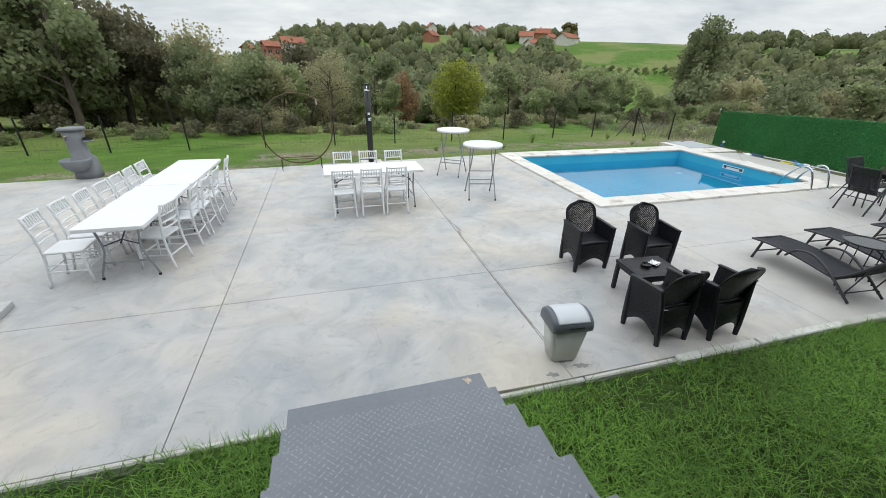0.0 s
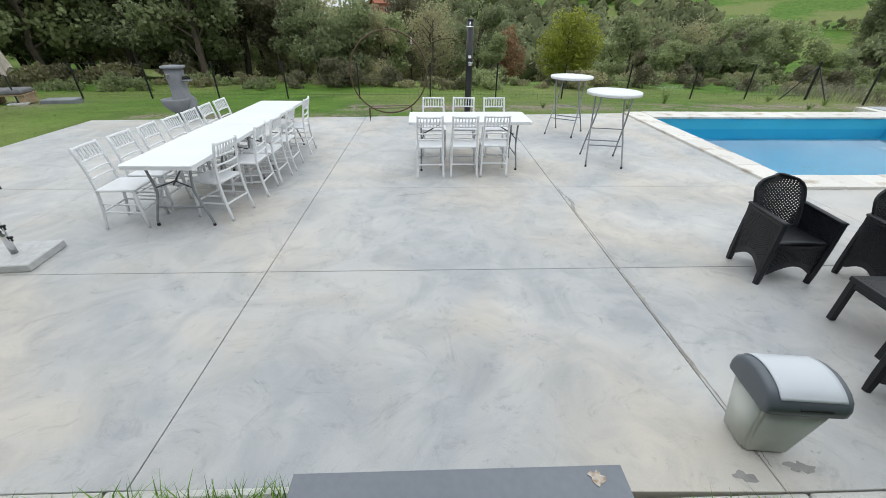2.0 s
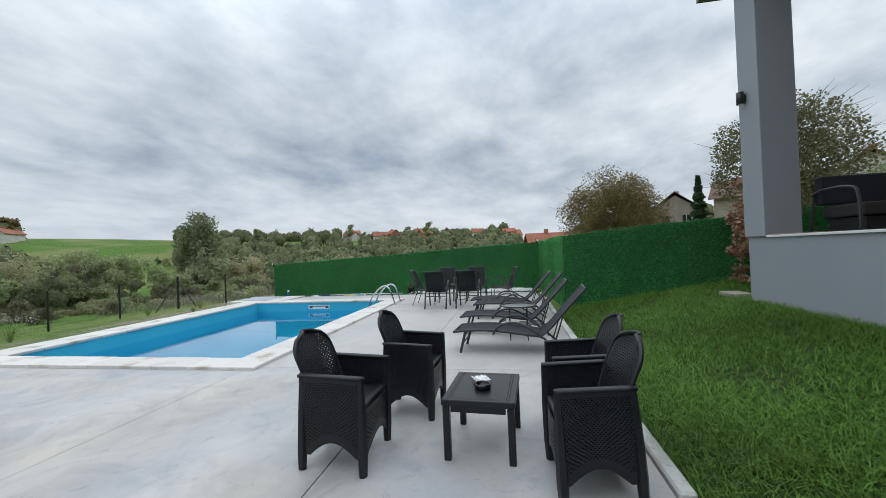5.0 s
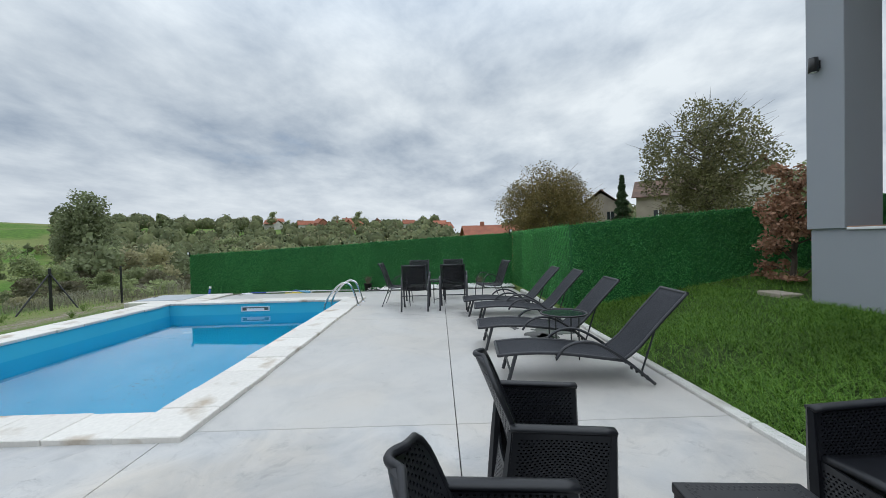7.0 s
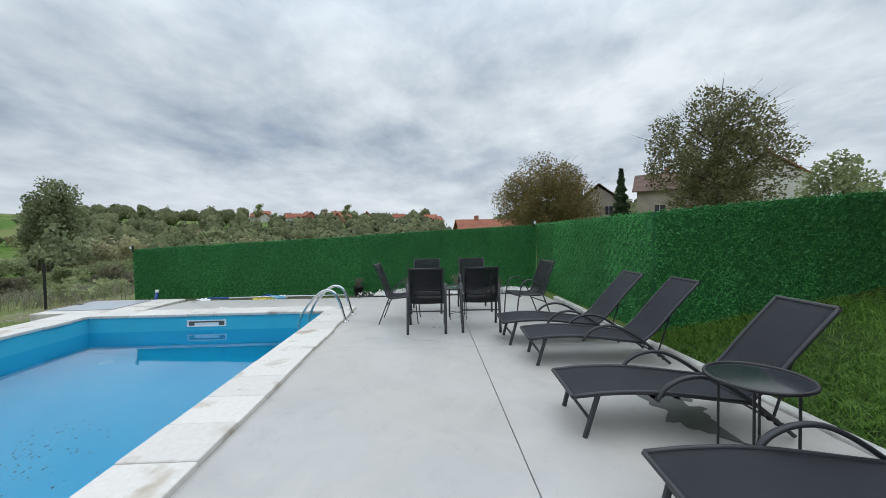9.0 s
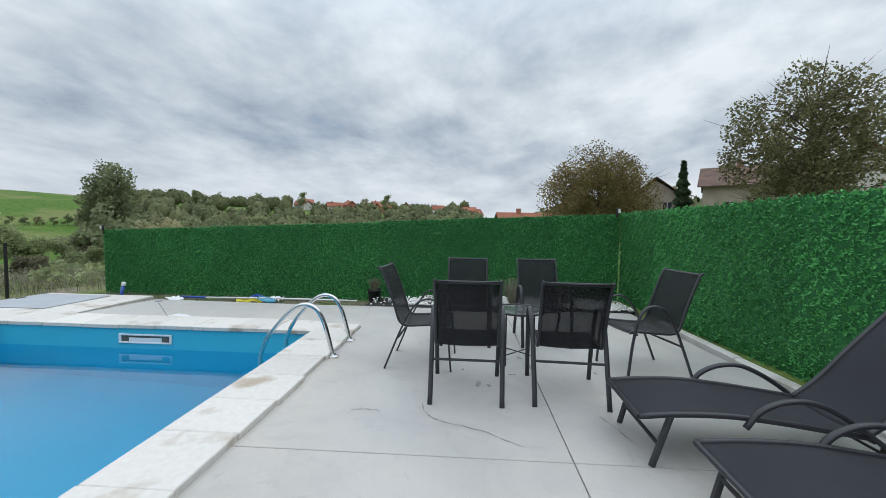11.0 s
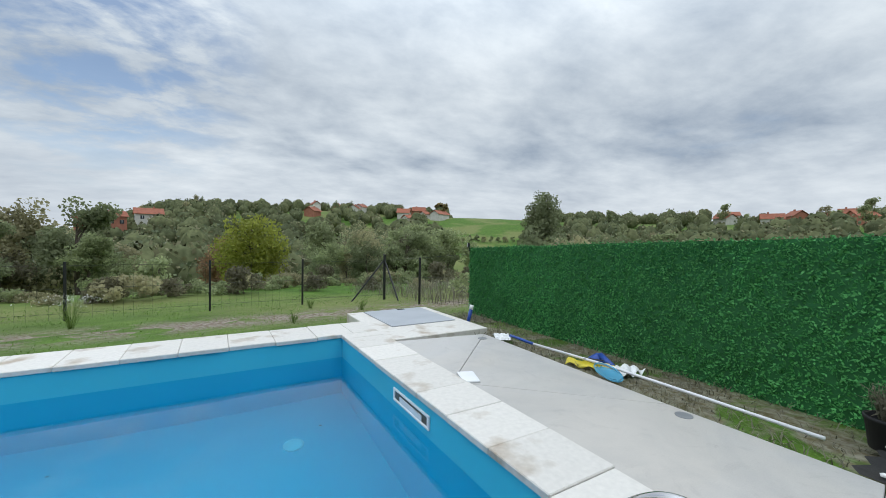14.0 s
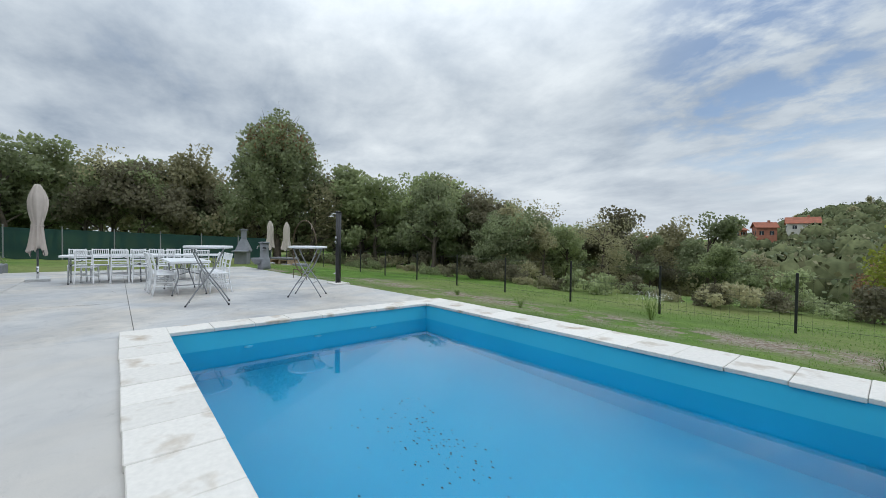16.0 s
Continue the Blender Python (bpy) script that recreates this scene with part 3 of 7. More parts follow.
bare = ground.data.attributes.new("bare", "FLOAT", "POINT")
fx, fy = gv[:, 0], gv[:, 1]
worn = np.exp(-((fy - 11.2 - 0.03 * (fx - 8)) / 0.9) ** 2) * ((fx > -1) & (fx < 17.5))
worn = np.maximum(worn, 0.9 * np.exp(-((fy - 9.0) / 0.35) ** 2) * ((fx > -6) & (fx < 3)))
worn = np.maximum(worn, 0.8 * np.exp(-((fy - 11.5) / 1.2) ** 2 - ((fx + 11.3) / 1.8) ** 2))
worn = np.maximum(worn, 0.75 * ((fx > 14.5) & (fx < 15.8) & (fy > 3) & (fy < 9.7)))
bare.data.foreach_set("value", worn.astype(np.float32))
# area of the bank lawn that takes the darker ground colour
dark_lawn = ground.data.attributes.new("dark_lawn", "FLOAT", "POINT")
dark_lawn.data.foreach_set("value", ((fy < 0.5) & (fy > -7) & (fx > -7) & (fx < 11)).astype(np.float32))


# ---- concrete patio ----
patio = empty_structure("pavement", "pale grey trowelled concrete patio with saw-cut joints", "patio")


def front(x):
    return 0.0 if x < 1 else (-0.1 if x > 2.4 else -0.1 * (x - 1) / 1.4)


def back_edge(x):
    return 8.15 + (x + 6.1) * 0.068


def slab(points, name="concrete_panel", top=0.0, thick=0.14, mat=None, parent=patio, gap=0.0032):
    """A slab from its outline (anticlockwise), drawn in by half a joint, with a worn arris."""
    bm = bmesh.new()
    c = sum((Vector((*p, 0)) for p in points), Vector()) / len(points)
    ins = []
    k = len(points)
    for i in range(k):
        a, b, d = Vector(points[i - 1]), Vector(points[i]), Vector(points[(i + 1) % k])
        n1, n2 = (b - a).normalized(), (d - b).normalized()
        n1, n2 = Vector((-n1.y, n1.x)), Vector((-n2.y, n2.x))
        m = n1 + n2
        ins.append(b + m * (gap / max(0.3, m.dot(n1))))
    lo = [bm.verts.new((p.x, p.y, top - thick)) for p in ins]
    hi = [bm.verts.new((p.x, p.y, top)) for p in ins]
    bm.faces.new(hi)
    bm.faces.new(lo[::-1])
    for i in range(k):
        bm.faces.new((lo[i], lo[(i + 1) % k], hi[(i + 1) % k], hi[i]))
    es = [e for e in bm.edges if all(v.co.z > top - 1e-4 for v in e.verts)]
    bmesh.ops.bevel(bm, geom=es, offset=0.003, segments=1, affect="EDGES")
    return part(name, bm, mat or CONCRETE, parent)


XC = [-6.1, -3.02, 0.0, 3.255]
R1, R2 = 1.92, 3.98
for x0, x1 in zip(XC, XC[1:]):
    slab([(x0, front(x0)), (x1, front(x1)), (x1, R1), (x0, R1)])
    slab([(x0, R1), (x1, R1), (x1, R2), (x0, R2)])
    slab([(x0, R2), (x1, R2), (x1, back_edge(x1)), (x0, back_edge(x0))])
slab([(3.255, -0.1), (6.54, -0.1), (6.54, R1), (3.255, R1)])
slab([(6.54, -0.1), (10.54, -0.1), (10.54, R1), (6.54, R1)], mat=CONCRETE_NEW)
slab([(10.54, -0.1), (14.5, 0.0), (14.5, R1), (10.54, R1)], mat=CONCRETE_NEW)
slab([(3.255, R1), (6.54, R1), (6.54, 3.90), (6.47, 3.90), (6.47, R2), (3.255, R2)])
slab([(6.54, R1), (10.54, R1), (10.54, 3.90), (6.54, 3.90)], mat=CONCRETE_NEW)
slab([(10.54, R1), (14.5, R1), (14.52, 4.02), (13.2, 3.83), (10.54, 3.90)], mat=CONCRETE_NEW)
slab([(3.255, R2), (6.47, R2), (6.47, back_edge(6.47)), (3.255, back_edge(3.255))])
slab([(13.27, 3.83), (14.52, 4.02), (14.52, 5.17), (13.27, 6.38)], mat=CONCRETE_NEW)
slab([(13.27, 6.38), (14.52, 5.17), (14.6, 7.69)], mat=CONCRETE_NEW)
slab([(13.27, 6.38), (14.6, 7.69), (13.27, 7.9)], mat=CONCRETE_NEW)
for a in ((-6.05, 0.05, 6.36, 8.1), (6.36, -0.05, 14.45, 3.75), (13.4, 3.75, 14.45, 7.6)):
    part("joint_bed", boxed(a[0], a[1], -0.17, a[2], a[3], -0.03), JOINT, patio)

# cracks and rough joint repairs
def crack(points, width, name="crack_seal", mat=JOINT, z=0.002):
    bm = bmesh.new()
    pts = bend([(x, y, z) for x, y in points], 8)
    left, right = [], []
    for i, p in enumerate(pts):
        d = (pts[min(i + 1, len(pts) - 1)] - pts[max(i - 1, 0)]).normalized()
        n = Vector((-d.y, d.x, 0))
        w = width * (0.25 + 0.9 * random.random()) * (0.2 if i in (0, len(pts) - 1) else 1)
        j = n * width * random.uniform(-0.6, 0.6)
        left.append(bm.verts.new(p + j + n * w / 2))
        right.append(bm.verts.new(p + j - n * w / 2))
    for i in range(len(pts) - 1):
        bm.faces.new((right[i], right[i + 1], left[i + 1], left[i]))
    return part(name, bm, mat, patio)


STAIN = material("damp_concrete_stain", (0.33, 0.32, 0.305), (0.25, 0.24, 0.23), 9, 0.75, grain=0.1)
BROWN_STAIN = material("dirty_joint_edge", (0.36, 0.33, 0.295), (0.24, 0.22, 0.20), 9, 0.85, grain=0.15)
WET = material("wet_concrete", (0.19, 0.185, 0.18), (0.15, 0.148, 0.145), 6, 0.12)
crack([(3.275, 0.3), (3.28, 0.8), (3.272, 1.3), (3.28, 1.8)], 0.013, "dirty_edge", BROWN_STAIN)
crack([(3.285, 2.0), (3.28, 2.6), (3.275, 3.0)], 0.012, "dirty_edge", BROWN_STAIN)
crack([(3.29, 3.2), (3.31, 3.5), (3.28, 3.8)], 0.02, "stain", STAIN)
jr = random.Random(17)
for k in range(26):
    y0 = jr.choice((jr.uniform(0.15, 1.75), jr.uniform(-0.05, 3.9)))
    n = jr.uniform(0.05, 0.26)
    off = jr.uniform(-0.004, 0.016)
    crack([(3.258 + off, y0), (3.258 + off + jr.uniform(-0.008, 0.012), y0 + n / 2), (3.258 + off, y0 + n)], jr.uniform(0.006, 0.024), "dirty_edge", jr.choice((BROWN_STAIN, BROWN_STAIN, STAIN)), 0.0016 + 0.00002 * k)
crack([(3.30, 3.32), (3.33, 3.44), (3.32, 3.56), (3.29, 3.62)], 0.035, "stain", STAIN, 0.0024)
crack([(1.05, 3.68), (1.25, 3.73), (1.55, 3.80)], 0.016, "stain", STAIN)
crack([(11.19, 2.82), (10.97, 2.74), (10.85, 2.45), (10.66, 2.16)], 0.014, "stain", STAIN)
crack([(11.03, 3.30), (11.05, 3.2), (11.03, 3.09)], 0.014, "stain", STAIN)
crack([(11.1, 1.6), (10.75, 1.5)], 0.012, "stain", STAIN)


def puddle(cx, cy, rx, ry, mat, name, seed, n=40):
    rnd = random.Random(seed)
    ph = [rnd.uniform(0, 6.3) for _ in range(4)]
    bm = bmesh.new()
    vs = []
    for i in range(n):
        a = 2 * math.pi * i / n
        k = 1 + 0.28 * math.sin(2 * a + ph[0]) + 0.2 * math.sin(5 * a + ph[1]) + 0.14 * math.sin(9 * a + ph[2]) + 0.1 * math.sin(14 * a + ph[3])
        vs.append(bm.verts.new((cx + rx * k * math.cos(a), cy + ry * k * math.sin(a), 0.0025)))
    bm.faces.new(vs)
    return part(name, bm, mat, patio)


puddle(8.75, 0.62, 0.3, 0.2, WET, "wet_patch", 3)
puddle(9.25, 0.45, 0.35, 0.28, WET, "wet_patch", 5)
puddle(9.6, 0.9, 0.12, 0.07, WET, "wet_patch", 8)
for i in range(9):
    puddle(12 + random.uniform(-0.5, 0.6), 1.9 + random.uniform(-0.7, 0.7), random.uniform(0.015, 0.05), random.uniform(0.012, 0.03), STAIN, "stain", 20 + i, 16)
puddle(3.1, -0.02, 0.05, 0.03, STAIN, "stain", 40, 18)
puddle(3.42, 0.02, 0.06, 0.035, STAIN, "stain", 41, 18)

# kerb along the lawn
kerb = empty_structure("kerb", "row of white concrete kerb stones along the lawn", "kerb")
x = -6.1
while x < 13.6:
    n = 1.0 if x < 12.8 else 13.9 - x
    if x < 0.9 - 0.05 or x > 2.3:
        x1 = min(x + n, 0.86) if x < 0.9 else x + n
        right = x > 2
        y1 = -0.1005 if right else -0.0005
        w = 0.095 if x > 4 else 0.05
        top = 0.04 if x > 4.2 else 0.008
        p = part("kerb_stone", boxed(x + 0.006, y1 - w, -0.16, x1 - 0.006, y1, top, 0.012), KERB, kerb)
        p.location = (0, random.uniform(-0.003, 0.001), random.uniform(-0.008, 0.004))
        x = x1
        if 0.8 < x < 1:
            x = 2.36
    else:
        x += n

# ---- swimming pool ----
PX0, PX1, PY0, PY1 = 6.80, 12.85, 4.285, 8.36
pool = thing("swimming_pool", Matrix(), "rectangular pool with blue liner and white stone coping", "pool", "", "structure")
part("pool_floor", boxed(PX0, PY0, -1.60, PX1, PY1, -1.45), LINER, pool)
part("pool_wall", boxed(PX0 - 0.12, PY0 - 0.12, -1.6, PX0, PY1 + 0.12, -0.004), LINER, pool)
part("pool_wall", boxed(PX1, PY0 - 0.12, -1.6, PX1 + 0.12, PY1 + 0.12, -0.004), LINER, pool)
part("pool_wall", boxed(PX0, PY0 - 0.12, -1.6, PX1, PY0, -0.004), LINER, pool)
part("pool_wall", boxed(PX0, PY1, -1.6, PX1, PY1 + 0.12, -0.004), LINER, pool)
water = raw("water", [(PX0, PY0, -0.25), (PX1, PY0, -0.25), (PX1, PY1, -0.25), (PX0, PY1, -0.25)], [(0, 1, 2, 3)], WATER)
tagged(water, "clear still blue water filling the pool", "water", "", "structure")
water.visible_shadow = False


def coping_run(a, b, across, horizontal, step):
    pos, k = a, 0
    while pos < b - 0.1:
        end = min(pos + step * random.uniform(0.94, 1.06), b)
        if b - end < 0.2:
            end = b
        lo, hi = across
        j = random.uniform(-0.012, 0.012)
        if horizontal:
            bm = boxed(pos + 0.002, lo + j, -0.006, end - 0.002, hi, 0.042, 0.006)
        else:
            bm = boxed(lo, pos + 0.002, -0.006, hi + j, end - 0.002, 0.042, 0.006)
        t = part("coping_tile", bm, COPING, pool)
        t.location.z = random.uniform(-0.003, 0.004)
        pos = end
        k += 1


coping_run(6.39, 13.20, (3.825, PY0 + 0.02), True, 0.47)
coping_run(6.40, 13.33, (PY1 - 0.02, 8.99), True, 0.47)
coping_run(PY0 + 0.02, PY1 - 0.02, (6.40, PX0 + 0.02), False, 0.48)
coping_run(PY0 + 0.02, PY1 - 0.02, (PX1 - 0.02, 13.33), False, 0.48)

skim = part("skimmer", boxed(PX1 - 0.018, 6.02, -0.185, PX1 - 0.001, 6.69, -0.165, 0.004), WHITE_PLASTIC, pool, "white plastic skimmer frame with a dark slot")
part("skimmer_frame", boxed(PX1 - 0.018, 6.02, -0.09, PX1 - 0.001, 6.69, -0.07, 0.004), WHITE_PLASTIC, skim)
part("skimmer_frame", boxed(PX1 - 0.018, 6.02, -0.165, PX1 - 0.001, 6.05, -0.09, 0.004), WHITE_PLASTIC, skim)
part("skimmer_frame", boxed(PX1 - 0.018, 6.66, -0.165, PX1 - 0.001, 6.69, -0.09, 0.004), WHITE_PLASTIC, skim)
part("skimmer_slot", boxed(PX1 - 0.006, 6.05, -0.165, PX1 - 0.002, 6.66, -0.09), material("dark_slot", (0.12, 0.13, 0.12), None, 4, 0.8), skim)
part("skimmer_flap", boxed(PX1 - 0.012, 6.15, -0.165, PX1 - 0.007, 6.56, -0.115), WHITE_PLASTIC, skim)
part("floor_drain", lathe([(0.10, -1.449), (0.10, -1.435), (0.08, -1.43), (0.02, -1.432)], 20, None, (12.12, 7.5, 0)), material("pale_blue_drain", (0.42, 0.74, 0.84), None, 4, 0.5), pool, "round pale blue floor drain")
for yy in (5.22, 6.22, 7.21):
    bm = lathe([(0.06, 0), (0.06, 0.012), (0.03, 0.02), (0.02, 0.012)], 16)
    bmesh.ops.transform(bm, matrix=pose(PX0 + 0.001, yy, -0.36, 0, 90, 0), verts=bm.verts)
    part("inlet_nozzle", bm, WHITE_PLASTIC, pool)
rnd = random.Random(7)
bits = []
for i in range(160):
    cx, cy = (rnd.gauss(9.6, 0.42), rnd.gauss(6.2, 0.26)) if i < 146 else (rnd.uniform(7, 12.7), rnd.uniform(4.5, 8.3))
    s, a = rnd.uniform(0.006, 0.020), rnd.uniform(0, 6.3)
    bits.append([(cx + s * math.cos(a + q), cy + s * 0.6 * math.sin(a + q), -1.444) for q in (0, 1.6, 3.1, 4.7)])
quads("sunken_leaves", bits, material("sodden_leaf", (0.055, 0.05, 0.035), (0.03, 0.028, 0.02), 30, 0.8), pool)

# ladder rails
ladder = thing("pool_ladder", pose(0, 0, 0), "polished steel pool ladder with two curved rails", "ladder")
for lx in (12.09, 12.63):
    rail = tubed(bend([(lx, 3.79, 0.0), (lx, 3.83, 0.16), (lx, 3.88, 0.33), (lx, 3.95, 0.455), (lx, 4.05, 0.50), (lx, 4.16, 0.47),
                       (lx, 4.29, 0.355), (lx, 4.43, 0.18), (lx, 4.505, 0.01), (lx, 4.515, -0.15), (lx, 4.515, -1.1)], 6), 0.021, 12)
    r = part("rail", rail, CHROME, ladder, "", True)
    part("foot_flange", lathe([(0.055, 0.0), (0.055, 0.008), (0.03, 0.018), (0.024, 0.03)], 20, None, (lx, 3.79, 0.002)), CHROME, r)
    part("rust_mark", boxed(lx - 0.07, 3.73, 0.0008, lx + 0.06, 3.82, 0.0022), RUST, r)
for z in (-0.35, -0.62, -0.9):
    part("tread", boxed(12.09, 4.475, z, 12.63, 4.555, z + 0.025, 0.006), CHROME, ladder)

# pump hatch beyond the pool
hatch = thing("pump_hatch", pose(14.1, 8.9, 0), "low concrete pump pit with a flat metal lid", "hatch", "", "structure")
part("pit_rim", boxed(-0.75, -0.98, -0.25, 0.73, 0.93, 0.012, 0.008), COPING, hatch)
lid = part("lid", boxed(-0.48, -0.34, 0.014, 0.58, 0.88, 0.026, 0.004), MAT_PLATE, hatch)
part("lid_handle", boxed(0.1, 0.78, 0.027, 0.24, 0.82, 0.036, 0.003), CHARCOAL, lid)

# ---- steel stairs down from the terrace ----
stairs = thing("steel_stairs", pose(1.622, 0.045, -0.008), "grey painted chequer-plate steel stairs to the terrace", "stairs", "", "structure")
HW = 0.733
lug = []
for r in range(13):
    for c in range(30):
        lx, ly = -HW + 0.03 + c * 0.0485 + (r % 2) * 0.024, -0.285 + 0.02 + r * 0.0225
        if lx > HW - 0.03:
            continue
        a = 0.75 if (r + c) % 2 else -0.75
        l, w = 0.014, 0.0045
        ca, sa = math.cos(a), math.sin(a)
        base = [(lx + l * q[0] * ca - w * q[1] * sa, ly + l * q[0] * sa + w * q[1] * ca) for q in ((-1, 0), (0, -1), (1, 0), (0, 1))]
        for i in range(4):
            lug.append([(*base[i], 0.0), (*base[(i + 1) % 4], 0.0), (lx, ly, 0.0022)])
lug = np.array(lug)
tread0 = None
for k in range(8):
    y, z = -0.135 - 0.292 * k, 0.275 + 0.1365 * k
    bm = boxed(-HW, y - 0.30, z - 0.006, HW, y, z, 0.002)
    box(bm, -HW, y - 0.006, z - 0.05, HW, y - 0.0005, z - 0.0065)
    t = part("tread", bm, STEEL_STAIR, stairs)
    quads("raised_lugs", (lug if k else lug[lug[:, 0, 1] < -0.17]) + np.array([0, y, z]), LUG, t, "", 3)
    part("riser", boxed(-HW + 0.01, y - 0.30, z, HW - 0.01, y - 0.295, z + 0.13), STEEL_STAIR, stairs)
for sx in (-1, 1):
    bm = bmesh.new()
    q = [(-0.16, -0.12), (-0.16, 0.2), (-2.3, 1.2), (-2.75, 1.2), (-2.75, 0.2), (-1.2, -0.1)]
    a = [bm.verts.new((sx * (HW - 0.03), *p)) for p in q]
    b = [bm.verts.new((sx * (HW - 0.038), *p)) for p in q]
    bm.faces.new(a)
    bm.faces.new(b[::-1])
    for i in range(6):
        bm.faces.new((a[i], b[i], b[(i + 1) % 6], a[(i + 1) % 6]))
    bmesh.ops.recalc_face_normals(bm, faces=bm.faces)
    part("stringer", bm, STEEL_STAIR, stairs)
part("base_riser", boxed(-HW + 0.02, -0.17, -0.1, HW - 0.02, -0.155, 0.22), STEEL_STAIR, stairs)
bm = bmesh.new()
bmesh.ops.create_circle(bm, cap_ends=True, radius=0.032, segments=14, matrix=pose(HW - 0.13, -0.19, 0.2785))
for v in bm.verts:
    v.co += Vector((random.uniform(-0.012, 0.012), random.uniform(-0.012, 0.012), 0))
part("rust_spot", bm, RUST, stairs)

# ---- house with raised terrace ----
house = thing("house", Matrix(), "grey rendered house with a raised terrace", "house", "", "structure")
part("base_wall", boxed(-6, -3.05, -0.2, 8.74, -2.86, 1.355), RENDER_GREY, house)
part("base_wall", boxed(8.54, -12, -0.2, 8.74, -3.05, 1.355), RENDER_GREY, house)
part("terrace_floor", boxed(-6, -12, 1.22, 8.535, -3.055, 1.355), TERRACOTTA, house)
part("terrace_edge", boxed(-6, -3.10, 1.357, 8.28, -2.83, 1.388, 0.004), WHITE_TRIM, house)
part("terrace_tile", boxed(7.62, -3.5, 1.3895, 8.285, -2.845, 1.402), TERRACOTTA, house)
part("pillar", boxed(8.29, -3.29, 1.375, 8.77, -2.825, 5.415, 0.006), RENDER_GREY, house)
part("pillar_foot", boxed(8.30, -3.27, 1.356, 8.735, -2.862, 1.374), RENDER_GREY, house)
part("pillar", boxed(-5.9, -3.30, 1.375, -5.45, -2.825, 5.415, 0.006), RENDER_GREY, house)
part("roof", boxed(-7, -12.4, 5.42, 9.45, -2.62, 5.72), ROOF_DARK, house)
part("house_wall", boxed(-6, -12, 1.357, 4.2, -6.5, 5.415), RENDER_GREY, house)
part("glass_door", boxed(0.2, -6.51, 1.37, 3.2, -6.45, 3.5), DARK_GLASS, house)
lamp = thing("wall_lamp", pose(8.60, -2.82, 3.44), "black cylindrical up-down wall lamp on the pillar", "wall lamp")
part("housing", lathe([(0.045, -0.09), (0.05, -0.088), (0.05, 0.088), (0.045, 0.09)], 20, None, (0, 0.06, 0)), BLACK_METAL, lamp, "", True)
part("lens", lathe([(0.040, -0.0915), (0.034, -0.0925), (0.001, -0.0925)], 20, None, (0, 0.06, 0)), WHITE_PLASTIC, lamp, "pale lamp lens")
part("bracket", boxed(-0.035, -0.004, -0.05, 0.035, 0.03, 0.05, 0.004), BLACK_METAL, lamp)
step = thing("garden_step", pose(9.1, -2.95, float(ground_z(9.1, -2.95))), "pale stone paving slab in the grass", "paving slab")
part("slab", boxed(0.0, -0.15, -0.03, 0.45, 0.15, 0.04, 0.01), PLASTER_TAN, step)

# ---- artificial hedge screens ----
hrng = np.random.default_rng(5)


def hedge_panel(a, b, z0a, z0b, z1a, z1b, out):
    """A strip of artificial hedge from a to b; out is the side that faces the patio."""
    a, b, out = Vector(a), Vector(b), Vector(out)
    h = thing("artificial_hedge", Matrix.Translation((a.x, a.y, (z0a + z0b) / 2)), "dark green artificial hedge strip on a wire fence", "hedge", "artificial hedge screen")
    L = (b - a).length
    d = (b - a).normalized()
    rz0, o = (z0a + z0b) / 2, Vector((a.x, a.y))
    bm = bmesh.new()
    cs = [(0, z0a - rz0), (L, z0b - rz0), (L, z1b - rz0 - 0.02), (0, z1a - rz0 - 0.02)]
    f = [bm.verts.new((d.x * s, d.y * s, z)) for s, z in cs]
    g = [bm.verts.new((d.x * s - out.x * 0.05, d.y * s - out.y * 0.05, z)) for s, z in cs]
    bm.faces.new(f)
    bm.faces.new(g[::-1])
    for i in range(4):
        bm.faces.new((f[i], g[i], g[(i + 1) % 4], f[(i + 1) % 4]))
    bmesh.ops.recalc_face_normals(bm, faces=bm.faces)
    part("backing", bm, HEDGE_BACK, h)
    n = int(L * ((z1a + z1b) / 2 - rz0) * 3300)
    s = hrng.uniform(0, 1, n)
    t = hrng.uniform(0, 1, n) ** 0.95
    zz = (z0a + (z0b - z0a) * s) * (1 - t) + (z1a + (z1b - z1a) * s) * t - rz0
    u = s * L
    ridge = 0.5 + 0.5 * np.sin((u * 1.0 - zz * 0.9) * 42 + 0.8 * np.sin(zz * 30))
    depth = 0.008 + 0.03 * ridge * hrng.uniform(0.5, 1.1, n)
    c = np.stack([d.x * u + out.x * depth, d.y * u + out.y * depth, zz], -1)
    return h, c, d, out


def leaf_quads(c, rng, size, droop, facing, wide=0.26):
    """Pointed leaves at the places c, leaning out towards facing."""
    n = len(c)
    dirs = rng.normal(0, 1, (n, 3))
    dirs += facing * 0.5
    dirs[:, 2] += droop
    dirs /= np.linalg.norm(dirs, axis=1, keepdims=True)
    ref = rng.normal(0, 1, (n, 3))
    side = np.cross(dirs, ref)
    side /= np.linalg.norm(side, axis=1, keepdims=True) + 1e-9
    ln = (size * rng.uniform(0.7, 1.4, n))[:, None]
    w = ln * wide
    p0 = c - dirs * ln * 0.3
    tip = c + dirs * ln * 0.7
    m = c + dirs * ln * 0.15
    return np.stack([p0, m + side * w, tip, m - side * w], 1)


